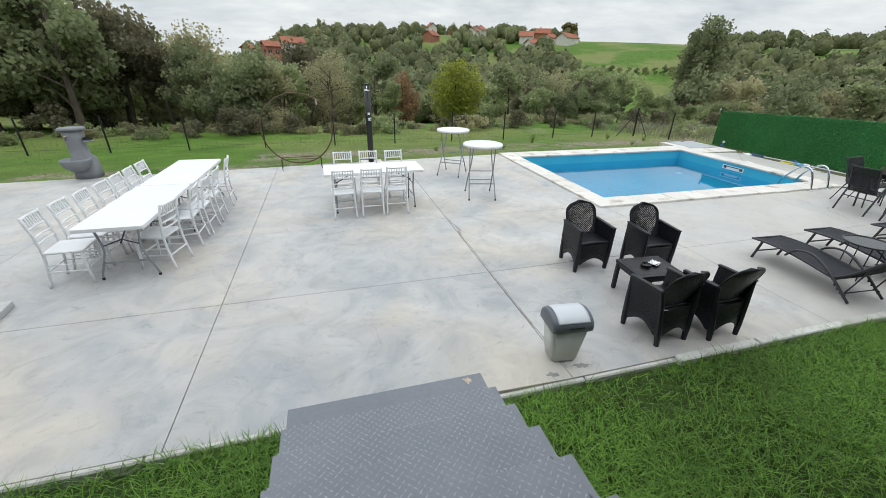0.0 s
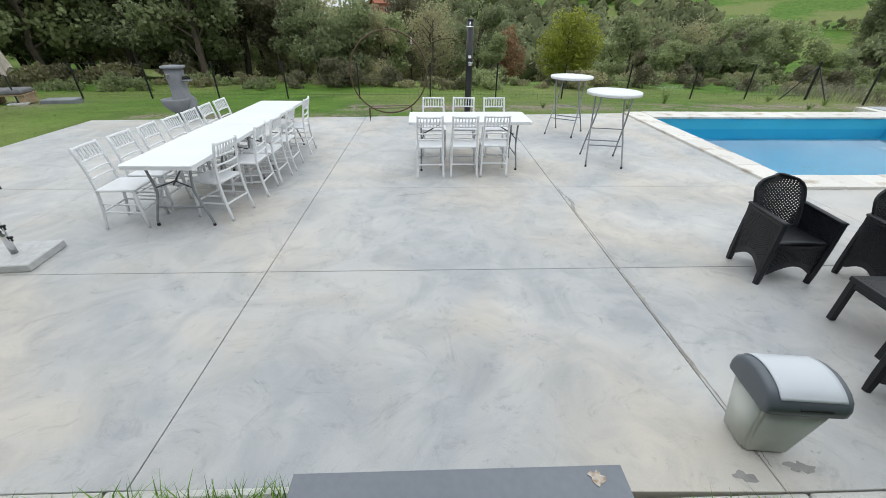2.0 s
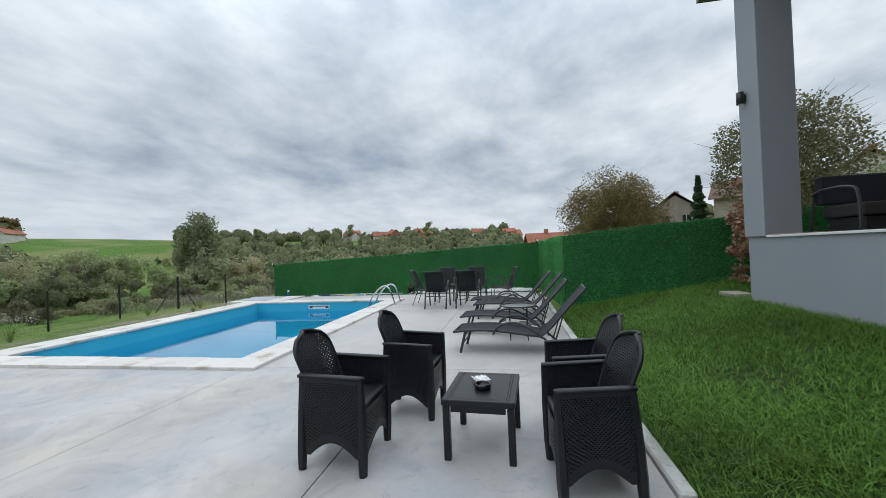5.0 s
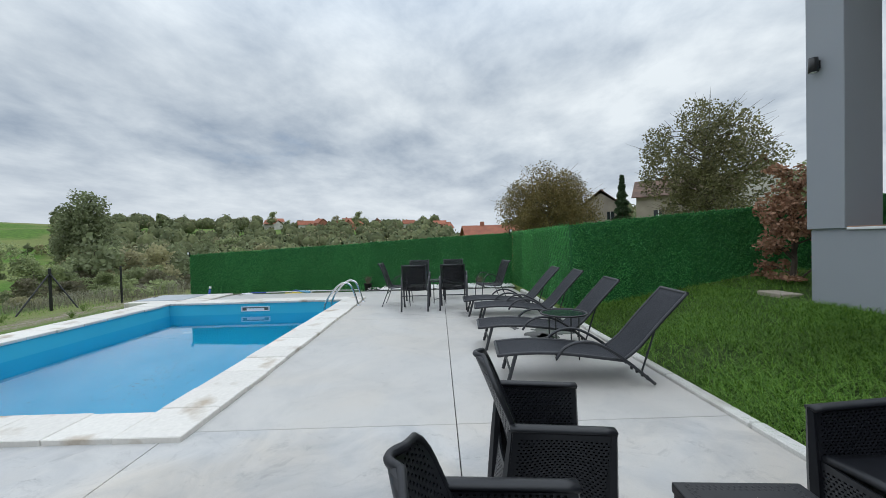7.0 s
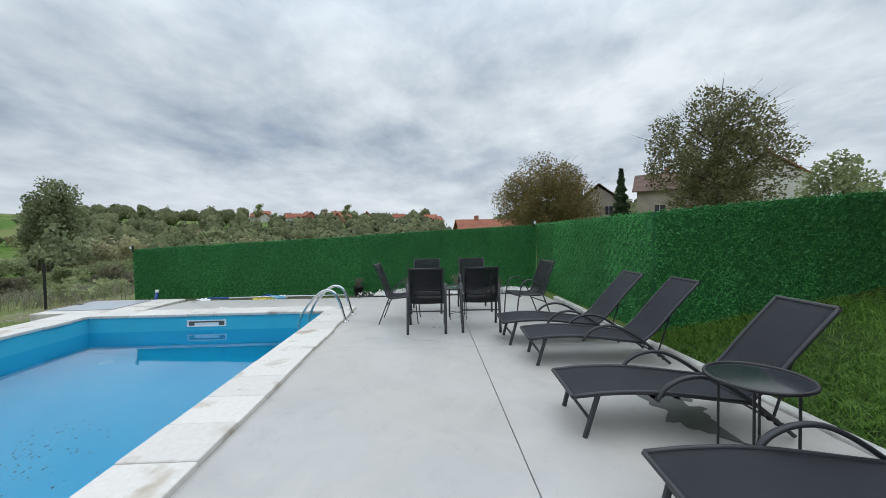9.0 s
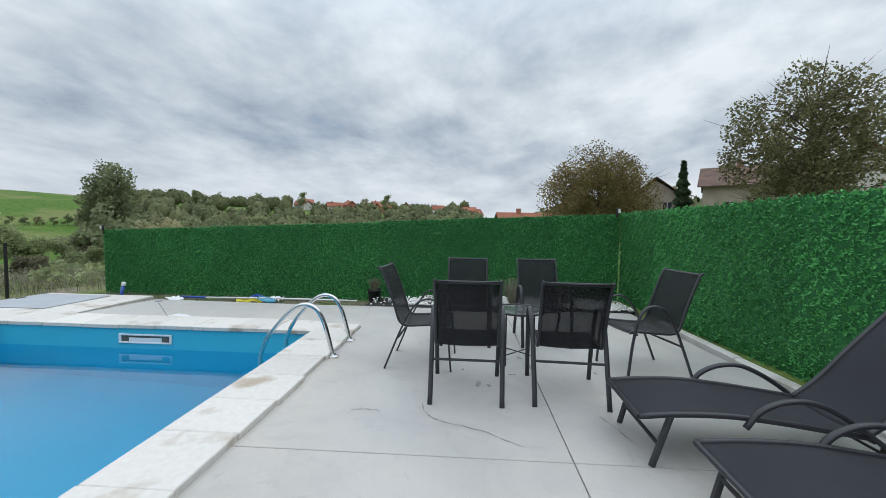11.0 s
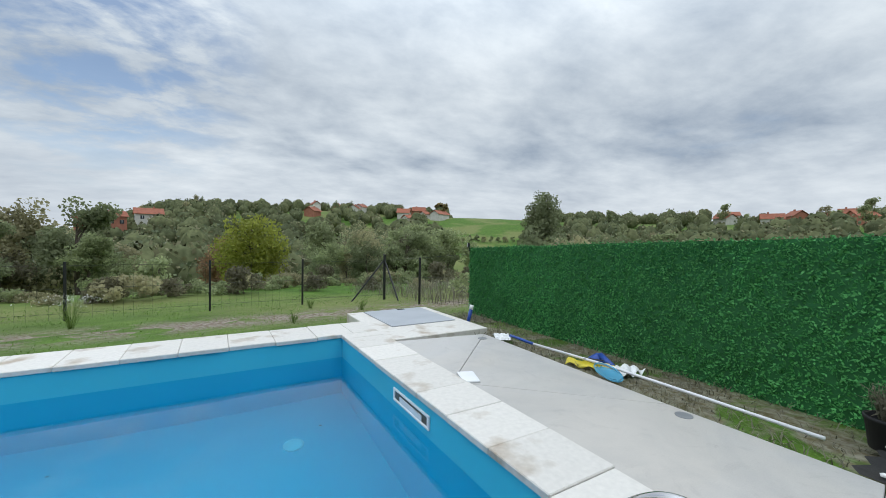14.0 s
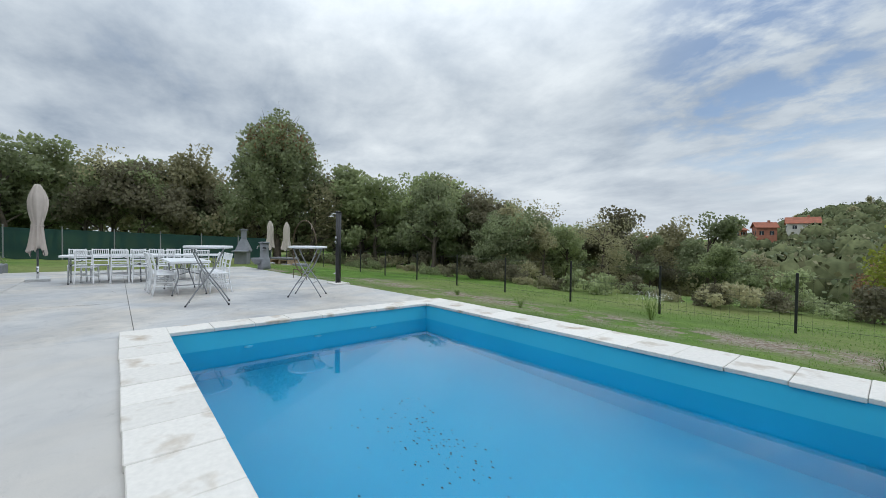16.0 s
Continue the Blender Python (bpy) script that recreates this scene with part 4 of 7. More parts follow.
def hedge_line(a, b, z0, z1, out, step):
    a, b = Vector(a), Vector(b)
    L = (b - a).length
    k = max(1, round(L / step))
    for i in range(k):
        s0, s1 = i / k, (i + 1) / k
        w0, w1 = hrng.uniform(-0.012, 0.012, 2)
        h, c, d, o = hedge_panel(a.lerp(b, s0), a.lerp(b, s1), z0[0] + (z0[1] - z0[0]) * s0, z0[0] + (z0[1] - z0[0]) * s1,
                                 z1[0] + (z1[1] - z1[0]) * s0 + w0, z1[0] + (z1[1] - z1[0]) * s1 + w1, out)
        quads("leaves", leaf_quads(c, hrng, 0.030, 0.25, np.array([o.x, o.y, 0.0])), HEDGE_LEAF, h)


hedge_line((15.72, 9.68), (15.72, -0.26), (-0.20, -0.13), (1.13, 1.58), (-1, 0), 1.1)
hedge_line((15.70, -0.28), (10.86, -0.42), (-0.08, -0.04), (1.58, 1.605), (0, 1), 1.15)
hedge_line((10.86, -0.44), (10.92, -8.2), (-0.06, 0.55), (1.605, 2.17), (-1, 0), 1.1)

# floodlights on the hedge corners
for (x, y, z, r) in ((15.66, -0.2, 1.62, 135), (15.68, 9.68, 1.17, 60)):
    fl = thing("floodlight", pose(x, y, z, 0, 0, r), "small floodlight on the corner of the hedge", "floodlight", "floodlights on the hedge")
    part("housing", boxed(-0.06, -0.02, -0.045, 0.06, 0.02, 0.045, 0.008), BLACK_METAL, fl)
    part("lens", boxed(-0.045, 0.0205, -0.032, 0.045, 0.024, 0.032), WHITE_PLASTIC, fl)
    part("bracket", boxed(-0.01, -0.03, -0.12, 0.01, -0.005, 0.0), BLACK_METAL, fl)

# ---- wire fence at the foot of the garden ----
POSTS = [-10.6, -8.25, -5.95, -3.55, -1.0, 1.55, 3.95, 6.42, 8.85, 11.36, 13.44]


def fence_y(x):
    return 14.12 - 0.02 * abs(x - 11)



fence = thing("wire_fence", Matrix(), "black steel garden fence of posts and thin wire", "fence", "", "structure")
for x in POSTS:
    y = fence_y(x)
    z = float(ground_z(x, y))
    part("post", boxed(x - 0.022, y - 0.022, z - 0.1, x + 0.022, y + 0.022, z + 1.2, 0.004), BLACK_METAL, fence)
for h in (0.15, 0.65, 1.12):
    part("wire", tubed([(x, fence_y(x), float(ground_z(x, fence_y(x))) + h) for x in POSTS], 0.0025, 4), BLACK_METAL, fence)
for a, b in zip(POSTS, POSTS[1:]):
    za, zb = float(ground_z(a, fence_y(a))), float(ground_z(b, fence_y(b)))
    wires = []
    for i in range(int((b - a) / 0.16)):
        s = (i + 0.5) / int((b - a) / 0.16)
        xx, yy, zz = a + (b - a) * s, fence_y(a + (b - a) * s), za + (zb - za) * s
        wires.append([(xx - 0.0012, yy, zz + 0.02), (xx + 0.0012, yy, zz + 0.02), (xx + 0.0012, yy, zz + 1.12), (xx - 0.0012, yy, zz + 1.12)])
    quads("mesh_wires", wires, BLACK_METAL, fence)
# the fence turns at the corner and comes back to the hedge
side = [(13.44, fence_y(13.44)), (15.66, 13.9), (15.72, 11.8), (15.74, 9.75)]
part("post", boxed(15.698, 11.778, float(ground_z(15.72, 11.8)) - 0.1, 15.742, 11.822, 0.83, 0.004), BLACK_METAL, fence)
for h in (0.15, 0.65, 1.12):
    part("wire", tubed([(x, y, float(ground_z(x, y)) + h) for x, y in side], 0.0025, 4), BLACK_METAL, fence)
cz = float(ground_z(15.66, 13.9))
corner = thing("corner_post", pose(15.66, 13.9, cz), "black corner fence post with two slanted braces", "fence post")
part("post", boxed(-0.03, -0.03, -0.1, 0.03, 0.03, 1.3, 0.004), BLACK_METAL, corner)
part("brace", tubed([(-0.95, 0.1, -0.05), (0, 0, 1.15)], 0.022, 8), BLACK_METAL, corner)
part("brace", tubed([(0.15, -0.75, -0.05), (0, 0, 1.15)], 0.022, 8), BLACK_METAL, corner)


# ---- banquet tables and chairs ----
def banquet_chair():
    """White resin chair with spindle back; faces +y, rear feet at y = -0.2."""
    c = thing("banquet_chair", Matrix(), "white resin banquet chair with a spindle back", "chair", "white banquet chairs")
    part("seat", boxed(-0.20, -0.19, 0.425, 0.20, 0.21, 0.455, 0.014, 2), WHITE_PLASTIC, c)
    for s in (-1, 1):
        part("front_leg", tubed([(s * 0.185, 0.20, 0), (s * 0.180, 0.185, 0.15), (s * 0.178, 0.18, 0.30), (s * 0.176, 0.18, 0.345), (s * 0.176, 0.178, 0.36),
                                 (s * 0.174, 0.178, 0.425)], [0.013, 0.017, 0.019, 0.024, 0.018, 0.020], 10), WHITE_PLASTIC, c, "", True)
        part("back_post", tubed(bend([(s * 0.19, -0.245, 0), (s * 0.183, -0.205, 0.22), (s * 0.178, -0.185, 0.44), (s * 0.174, -0.205, 0.66), (s * 0.170, -0.255, 0.885)], 4),
                                0.0155, 10), WHITE_PLASTIC, c, "", True)
        part("side_stretcher", tubed([(s * 0.18, 0.185, 0.18), (s * 0.183, -0.21, 0.20)], 0.011, 8), WHITE_PLASTIC, c)
        part("side_stretcher", tubed([(s * 0.178, 0.18, 0.27), (s * 0.18, -0.20, 0.29)], 0.010, 8), WHITE_PLASTIC, c)
    for y, z, r in ((0.183, 0.20, 0.012), (-0.213, 0.20, 0.011)):
        part("stretcher", tubed([(-0.18, y, z), (0.18, y, z)], r, 8), WHITE_PLASTIC, c)
    for z, y, r in ((0.865, -0.251, 0.014), (0.735, -0.221, 0.012), (0.635, -0.2, 0.011), (0.555, -0.191, 0.011)):
        part("rail", tubed(bend([(-0.172, y, z), (0, y - 0.018, z), (0.172, y, z)], 4), r, 8), WHITE_PLASTIC, c)
    for i in range(7):
        x = -0.132 + 0.044 * i
        part("spindle", tubed([(x, -0.233 - 0.004, 0.735), (x, -0.25, 0.80), (x, -0.266, 0.865)], [0.0075, 0.011, 0.0075], 6), WHITE_PLASTIC, c)
    return c


def folding_table():
    """White folding table 1.8 x 0.74 m along x; legs of bent grey tube."""
    t = thing("folding_table", Matrix(), "white plastic folding table on grey tube legs", "table", "white folding tables")
    bm = bmesh.new()
    vs = []
    for cx, cy, a0 in ((0.86, 0.33, 0), (-0.86, 0.33, 90), (-0.86, -0.33, 180), (0.86, -0.33, 270)):
        for k in range(6):
            a = radians(a0 + 18 * k)
            vs.append((cx + 0.04 * math.cos(a), cy + 0.04 * math.sin(a)))
    lo = [bm.verts.new((*v, 0.695)) for v in vs]
    hi = [bm.verts.new((*v, 0.738)) for v in vs]
    bm.faces.new(hi)
    bm.faces.new(lo[::-1])
    for i in range(len(vs)):
        bm.faces.new((lo[i], lo[(i + 1) % len(vs)], hi[(i + 1) % len(vs)], hi[i]))
    bmesh.ops.bevel(bm, geom=[e for e in bm.edges if all(v.co.z > 0.73 for v in e.verts)], offset=0.008, segments=2, affect="EDGES")
    part("tabletop", bm, TABLE_PLASTIC, t)
    for s in (-1, 1):
        x = s * 0.72
        for q in (-1, 1):
            l = part("leg", tubed(bend([(x, q * 0.24, 0.70), (x, q * 0.20, 0.45), (x, q * 0.215, 0.33), (x + s * 0.01, q * 0.30, 0.08), (x + s * 0.01, q * 0.31, 0.012)], 5), 0.0135, 10), GREY_TUBE, t, "", True)
            part("foot_cap", lathe([(0.016, 0), (0.017, 0.004), (0.016, 0.03)], 12, None, (x + s * 0.01, q * 0.31, 0)), BLACK_RUBBER, l)
        part("cross_bar", tubed([(x, -0.255, 0.22), (x, 0.255, 0.22)], 0.011, 8), GREY_TUBE, t)
        part("top_bar", tubed([(x, -0.27, 0.685), (x, 0.27, 0.685)], 0.011, 8), GREY_TUBE, t)
        part("brace", tubed([(x, 0, 0.47), (s * 0.32, 0, 0.685)], 0.009, 8), DARK_TUBE, t)
        part("brace_yoke", tubed([(x, -0.2, 0.44), (x - s * 0.05, 0, 0.50), (x, 0.2, 0.44)], 0.008, 8), DARK_TUBE, t)
    return t


table = folding_table()
table.matrix_world = pose(2.10, 5.0, 0, 0, 0, 1.0)
copy_thing(table, pose(-1.20, 3.61, 0, 0, 0, 88.8))
copy_thing(table, pose(-1.14, 5.42, 0, 0, 0, 88.5))
chair = banquet_chair()
chair.matrix_world = pose(1.507, 4.57, 0, 0, 0, 2)
for x, y, r in ((2.005, 4.585, -1), (2.453, 4.63, -2), (1.58, 5.58, 181), (2.08, 5.60, 178), (2.62, 5.58, 183)):
    copy_thing(chair, pose(x, y, 0, 0, 0, r))
for i, (x, y, r) in enumerate(((-1.79, 3.00, -88), (-1.76, 3.46, -91), (-1.71, 3.88, -89), (-1.66, 4.30, -92), (-1.65, 4.74, -90), (-1.64, 5.18, -88), (-1.62, 5.60, -91))):
    copy_thing(chair, pose(x, y, 0, 0, 0, r))
for x, y, r in ((-0.94, 3.23, 76), (-0.84, 3.88, 90), (-0.79, 4.33, 88), (-0.77, 4.88, 90), (-0.77, 5.72, 93)):
    copy_thing(chair, pose(x, y, 0, 0, 0, r))


# ---- standing tables ----
def bar_table():
    t = thing("bar_table", Matrix(), "tall round white bar table with folding grey legs", "bar table", "white bar tables")
    part("tabletop", lathe([(0.36, 1.042), (0.395, 1.046), (0.402, 1.058), (0.402, 1.079), (0.396, 1.089), (0.0001, 1.09)], 48), TABLE_PLASTIC, t, "", True)
    for s in (-1, 1):
        for q in (-1, 1):
            l = part("leg", tubed(bend([(s * 0.22, q * 0.25, 1.035), (s * 0.23, q * 0.135, 0.76), (s * 0.245, q * 0.0, 0.53), (s * 0.26, q * -0.16, 0.30), (s * 0.272, q * -0.335, 0.015)], 4), 0.0125, 10), GREY_TUBE, t, "", True)
            part("foot_cap", lathe([(0.015, 0), (0.016, 0.004), (0.015, 0.03)], 10, None, (s * 0.272, q * -0.335, 0)), BLACK_RUBBER, l)
    for q in (-1, 1):
        part("cross_bar", tubed([(-0.26, q * -0.16, 0.30), (0.26, q * -0.16, 0.30)], 0.010, 8), GREY_TUBE, t)
        part("top_bar", tubed([(-0.225, q * 0.25, 1.03), (0.225, q * 0.25, 1.03)], 0.011, 8), GREY_TUBE, t)
    part("pivot_bar", tubed([(-0.248, 0, 0.53), (0.248, 0, 0.53)], 0.008, 8), GREY_TUBE, t)
    return t


bar = bar_table()
bar.matrix_world = pose(4.33, 5.125, 0, 0, 0, -12)
copy_thing(bar, pose(4.285, 7.02, 0, 0, 0, -35))


# ---- moulded rattan-look armchairs ----
def weave_hole(i, j):
    return j % 2 == 1 and (i + (j // 2) % 2 * 2) % 4 in (1, 2)


def armchair():
    """Anthracite armchair, faces +y; feet on a 0.52 x 0.47 m footprint."""
    c = thing("rattan_armchair", Matrix(), "anthracite moulded rattan-look garden armchair", "armchair", "rattan armchairs")

    def back(u, v):
        x = (u - 0.5) * 2
        w = 0.235 * (1.0 if v < 0.72 else math.sqrt(max(0.0, 1 - ((v - 0.72) / 0.285) ** 2)) * 0.98 + 0.02)
        w *= 0.86 + 0.14 * min(1, v * 2.2)
        return (x * w, -0.115 - 0.125 * v - 0.045 * v * v + 0.05 * x * x * (1 - 0.3 * v), 0.38 + 0.455 * v)

    part("backrest", sheet(back, 60, 64, 0.012, None, lambda i, j: 3 < i < 56 and 3 < j < 58 and weave_hole(i, j)), RATTAN, c)
    edge = [back(0, v / 14) for v in range(0, 14)] + [back(u / 10, 1.0) for u in range(0, 11)] + [back(1, v / 14) for v in range(13, -1, -1)]
    part("back_rim", tubed(edge, 0.013, 8), RATTAN, c, "", True)
    part("seat", sheet(lambda u, v: ((u - 0.5) * 0.46, -0.13 + 0.375 * v, 0.385 + 0.012 * math.cos((u - 0.5) * 3) + 0.012 * v), 10, 10, 0.025), RATTAN, c, "", True)
    for s in (-1, 1):
        def arm_in(u, v, s=s):
            return (s * (0.225 + 0.02 * v), -0.135 + 0.385 * u, 0.39 + (0.215 - 0.02 * u) * v)

        def side(u, v, s=s):
            arch = 0.10 + 0.085 * math.sin(math.pi * min(max((u - 0.14) / 0.72, 0), 1)) * (1 if 0.14 < u < 0.86 else 0)
            flare = 0.245 + 0.03 * v
            return (s * (flare - 0.045 * (1 - v) * (1 - u)), -0.155 - 0.045 * (1 - v) * (1 - u) + 0.415 * u, arch + (0.605 - 0.02 * u - arch) * v)

        part("arm_panel", sheet(arm_in, 72, 32, 0.010, None, lambda i, j: 3 < i < 69 and 2 < j < 30 and weave_hole(i, j)), RATTAN, c)
        part("side_panel", sheet(side, 84, 76, 0.007, None, lambda i, j: 4 < i < 80 and 10 < j < 72 and weave_hole(i, j)), RATTAN, c)
        part("side_lining", sheet(lambda u, v, s=s: Vector(side(u, v)) - Vector((s * 0.0062, 0, 0)), 12, 8, 0.003), RATTAN, c)
        part("armrest", sheet(lambda u, v, s=s: (s * (0.228 + 0.052 * v), -0.165 + 0.43 * u, 0.612 - 0.02 * u + 0.006 * math.sin(math.pi * v)), 10, 4, 0.016), RATTAN, c, "", True)
        part("front_leg", tubed([(s * 0.24, 0.235, 0.0), (s * 0.243, 0.238, 0.12), (s * 0.25, 0.243, 0.32), (s * 0.262, 0.25, 0.60)], [0.028, 0.034, 0.032, 0.02], 6), RATTAN, c)
        part("rear_leg", tubed([(s * 0.190, -0.205, 0.0), (s * 0.200, -0.195, 0.12), (s * 0.225, -0.17, 0.38), (s * 0.252, -0.15, 0.60)], [0.028, 0.034, 0.03, 0.018], 6), RATTAN, c)

    def apron(y, lean):
        def fn(u, v):
            arch = 0.10 + 0.09 * math.sin(math.pi * min(max((u - 0.1) / 0.8, 0), 1))
            return ((u - 0.5) * (0.48 if y > 0 else 0.41 + 0.05 * v), y + lean * v + 0.02 * math.sin(math.pi * u) * (1 if y > 0 else -1), arch + (0.385 - arch) * v)
        return fn

    part("front_apron", sheet(apron(0.238, 0.0), 76, 36, 0.007, None, lambda i, j: 4 < i < 72 and 7 < j < 33 and weave_hole(i, j)), RATTAN, c)
    part("apron_lining", sheet(lambda u, v: Vector(apron(0.238, 0.0)(u, v)) - Vector((0, 0.0062, 0)), 12, 6, 0.003), RATTAN, c)
    part("rear_apron", sheet(apron(-0.195, 0.045), 76, 36, 0.007, None, lambda i, j: 4 < i < 72 and 7 < j < 33 and weave_hole(i, j)), RATTAN, c)
    part("apron_lining", sheet(lambda u, v: Vector(apron(-0.195, 0.045)(u, v)) + Vector((0, 0.0062, 0)), 12, 6, 0.003), RATTAN, c)
    return c


arm = armchair()
arm.matrix_world = pose(4.63, 1.873, 0, 0, 0, 180) @ Matrix.Diagonal((0.97, 0.97, 1, 1))
copy_thing(arm, pose(5.44, 1.60, 0, 0, 0, 178) @ Matrix.Diagonal((0.97, 0.97, 1, 1)))
copy_thing(arm, pose(4.49, 0.28, 0, 0, 0, 3) @ Matrix.Diagonal((0.97, 0.97, 1, 1)))
copy_thing(arm, pose(5.10, 0.215, 0, 0, 0, 1) @ Matrix.Diagonal((0.97, 0.97, 1, 1)))

coffee = thing("coffee_table", pose(4.885, 0.935, 0, 0, 0, -4), "low anthracite resin coffee table with woven rim", "coffee table")
part("tabletop", boxed(-0.29, -0.235, 0.355, 0.29, 0.235, 0.395, 0.006, 2), RATTAN, coffee)
bump_v = []
for i in range(26):
    for row, yy in ((0, -0.195), (1, -0.18), (0, 0.195), (1, 0.18)):
        x = -0.265 + i * 0.021 + row * 0.01
        bump_v.append((x, yy))
for j in range(15):
    for row, xx in ((0, -0.262), (1, -0.246), (0, 0.262), (1, 0.246)):
        bump_v.append((xx, -0.155 + j * 0.022 + row * 0.01))
lugs = []
for bx, by in bump_v:
    lugs += [[(bx - 0.007, by - 0.005, 0.395), (bx + 0.007, by - 0.005, 0.395), (bx, by, 0.3985)], [(bx + 0.007, by - 0.005, 0.395), (bx + 0.007, by + 0.005, 0.395), (bx, by, 0.3985)],
             [(bx + 0.007, by + 0.005, 0.395), (bx - 0.007, by + 0.005, 0.395), (bx, by, 0.3985)], [(bx - 0.007, by + 0.005, 0.395), (bx - 0.007, by - 0.005, 0.395), (bx, by, 0.3985)]]
quads("woven_rim", lugs, RATTAN, coffee, "", 3)
for sx in (-1, 1):
    for sy in (-1, 1):
        part("leg", boxed(sx * 0.262 - 0.022, sy * 0.207 - 0.022, 0, sx * 0.262 + 0.022, sy * 0.207 + 0.022, 0.354, 0.004), RATTAN, coffee)
for s in (-1, 1):
    part("apron", boxed(-0.24, s * 0.22 - 0.006, 0.315, 0.24, s * 0.22 + 0.006, 0.354), RATTAN, coffee)
    part("apron", boxed(s * 0.275 - 0.006, -0.175, 0.315, s * 0.275 + 0.006, 0.175, 0.354), RATTAN, coffee)
ash = thing("ashtray", pose(4.825, 0.935, 0.396), "round black glass ashtray on the coffee table", "ashtray")
part("bowl", lathe([(0.052, 0), (0.056, 0.004), (0.056, 0.036), (0.050, 0.038), (0.046, 0.03), (0.044, 0.012), (0.001, 0.010)], 28), material("black_glass", (0.008, 0.008, 0.009), None, 4, 0.08), ash, "", True)
ash2 = thing("ashtray", pose(4.965, 0.955, 0.396, 0, 0, 25), "square pressed silver ashtray on the coffee table", "ashtray")
part("dish", sheet(lambda u, v: ((u - 0.5) * 0.13, (v - 0.5) * 0.11, 0.004 + 0.022 * max(abs(u - 0.5), abs(v - 0.5)) ** 1.5 * 2.6 + 0.004 * math.sin(u * 18) * math.sin(v * 18)), 14, 14, 0.003), CHROME, ash2, "", True)

# ---- waste bin ----
bin_ = thing("waste_bin", pose(3.30, 0.20, 0, 0, 0, -6) @ Matrix.Diagonal((1.05, 0.98, 0.92, 1)), "pale grey swing-top waste bin with slate lid", "waste bin")
bm = bmesh.new()
lo = [(-0.115, -0.10), (0.115, -0.10), (0.115, 0.10), (-0.115, 0.10)]
hi = [(-0.165, -0.135), (0.165, -0.135), (0.165, 0.135), (-0.165, 0.135)]
a = [bm.verts.new((*p, 0.0)) for p in lo]
b = [bm.verts.new((*p, 0.43)) for p in hi]
bm.faces.new(a[::-1])
bm.faces.new(b)
for i in range(4):
    bm.faces.new((a[i], a[(i + 1) % 4], b[(i + 1) % 4], b[i]))
bmesh.ops.bevel(bm, geom=[e for e in bm.edges], offset=0.022, segments=3, affect="EDGES")
part("body", bm, BIN_GREY, bin_, "", True)


LID = [(-0.152, 0.412), (-0.166, 0.425), (-0.168, 0.475), (-0.152, 0.515), (-0.115, 0.548), (-0.06, 0.572), (0.0, 0.582), (0.06, 0.575), (0.115, 0.553), (0.150, 0.518), (0.164, 0.475), (0.162, 0.425), (0.150, 0.412)]


def lid_shell():
    """An arched lid with rounded cheeks at both ends."""
    bm = bmesh.new()
    rings = []
    for x, k in ((-0.186, 0.80), (-0.183, 0.90), (-0.172, 0.97), (-0.150, 1.0), (0.150, 1.0), (0.172, 0.97), (0.183, 0.90), (0.186, 0.80)):
        rings.append([bm.verts.new((x, y * k, 0.46 + (z - 0.46) * k)) for y, z in LID])
    n = len(LID)
    for a, b in zip(rings, rings[1:]):
        for i in range(n):
            bm.faces.new((a[i], a[(i + 1) % n], b[(i + 1) % n], b[i]))
    bm.faces.new(rings[0])
    bm.faces.new(rings[-1][::-1])
    bmesh.ops.recalc_face_normals(bm, faces=bm.faces)
    return bm


lid = part("lid", lid_shell(), BIN_LID, bin_, "", True)
ARC = bend([(0, y, z + 0.004) for y, z in LID[3:10]], 4)


def crown(u, v):
    k = v * (len(ARC) - 1)
    i = min(int(k), len(ARC) - 2)
    p = ARC[i].lerp(ARC[i + 1], k - i)
    return ((u - 0.5) * 0.286, p.y, p.z)


part("swing_flap", sheet(crown, 12, 20, 0.006), BIN_FLAP, lid, "silver-grey swing flap", True)
part("lid_seam", boxed(-0.05, -0.1715, 0.470, 0.09, -0.1660, 0.480), BLACK_RUBBER, lid)


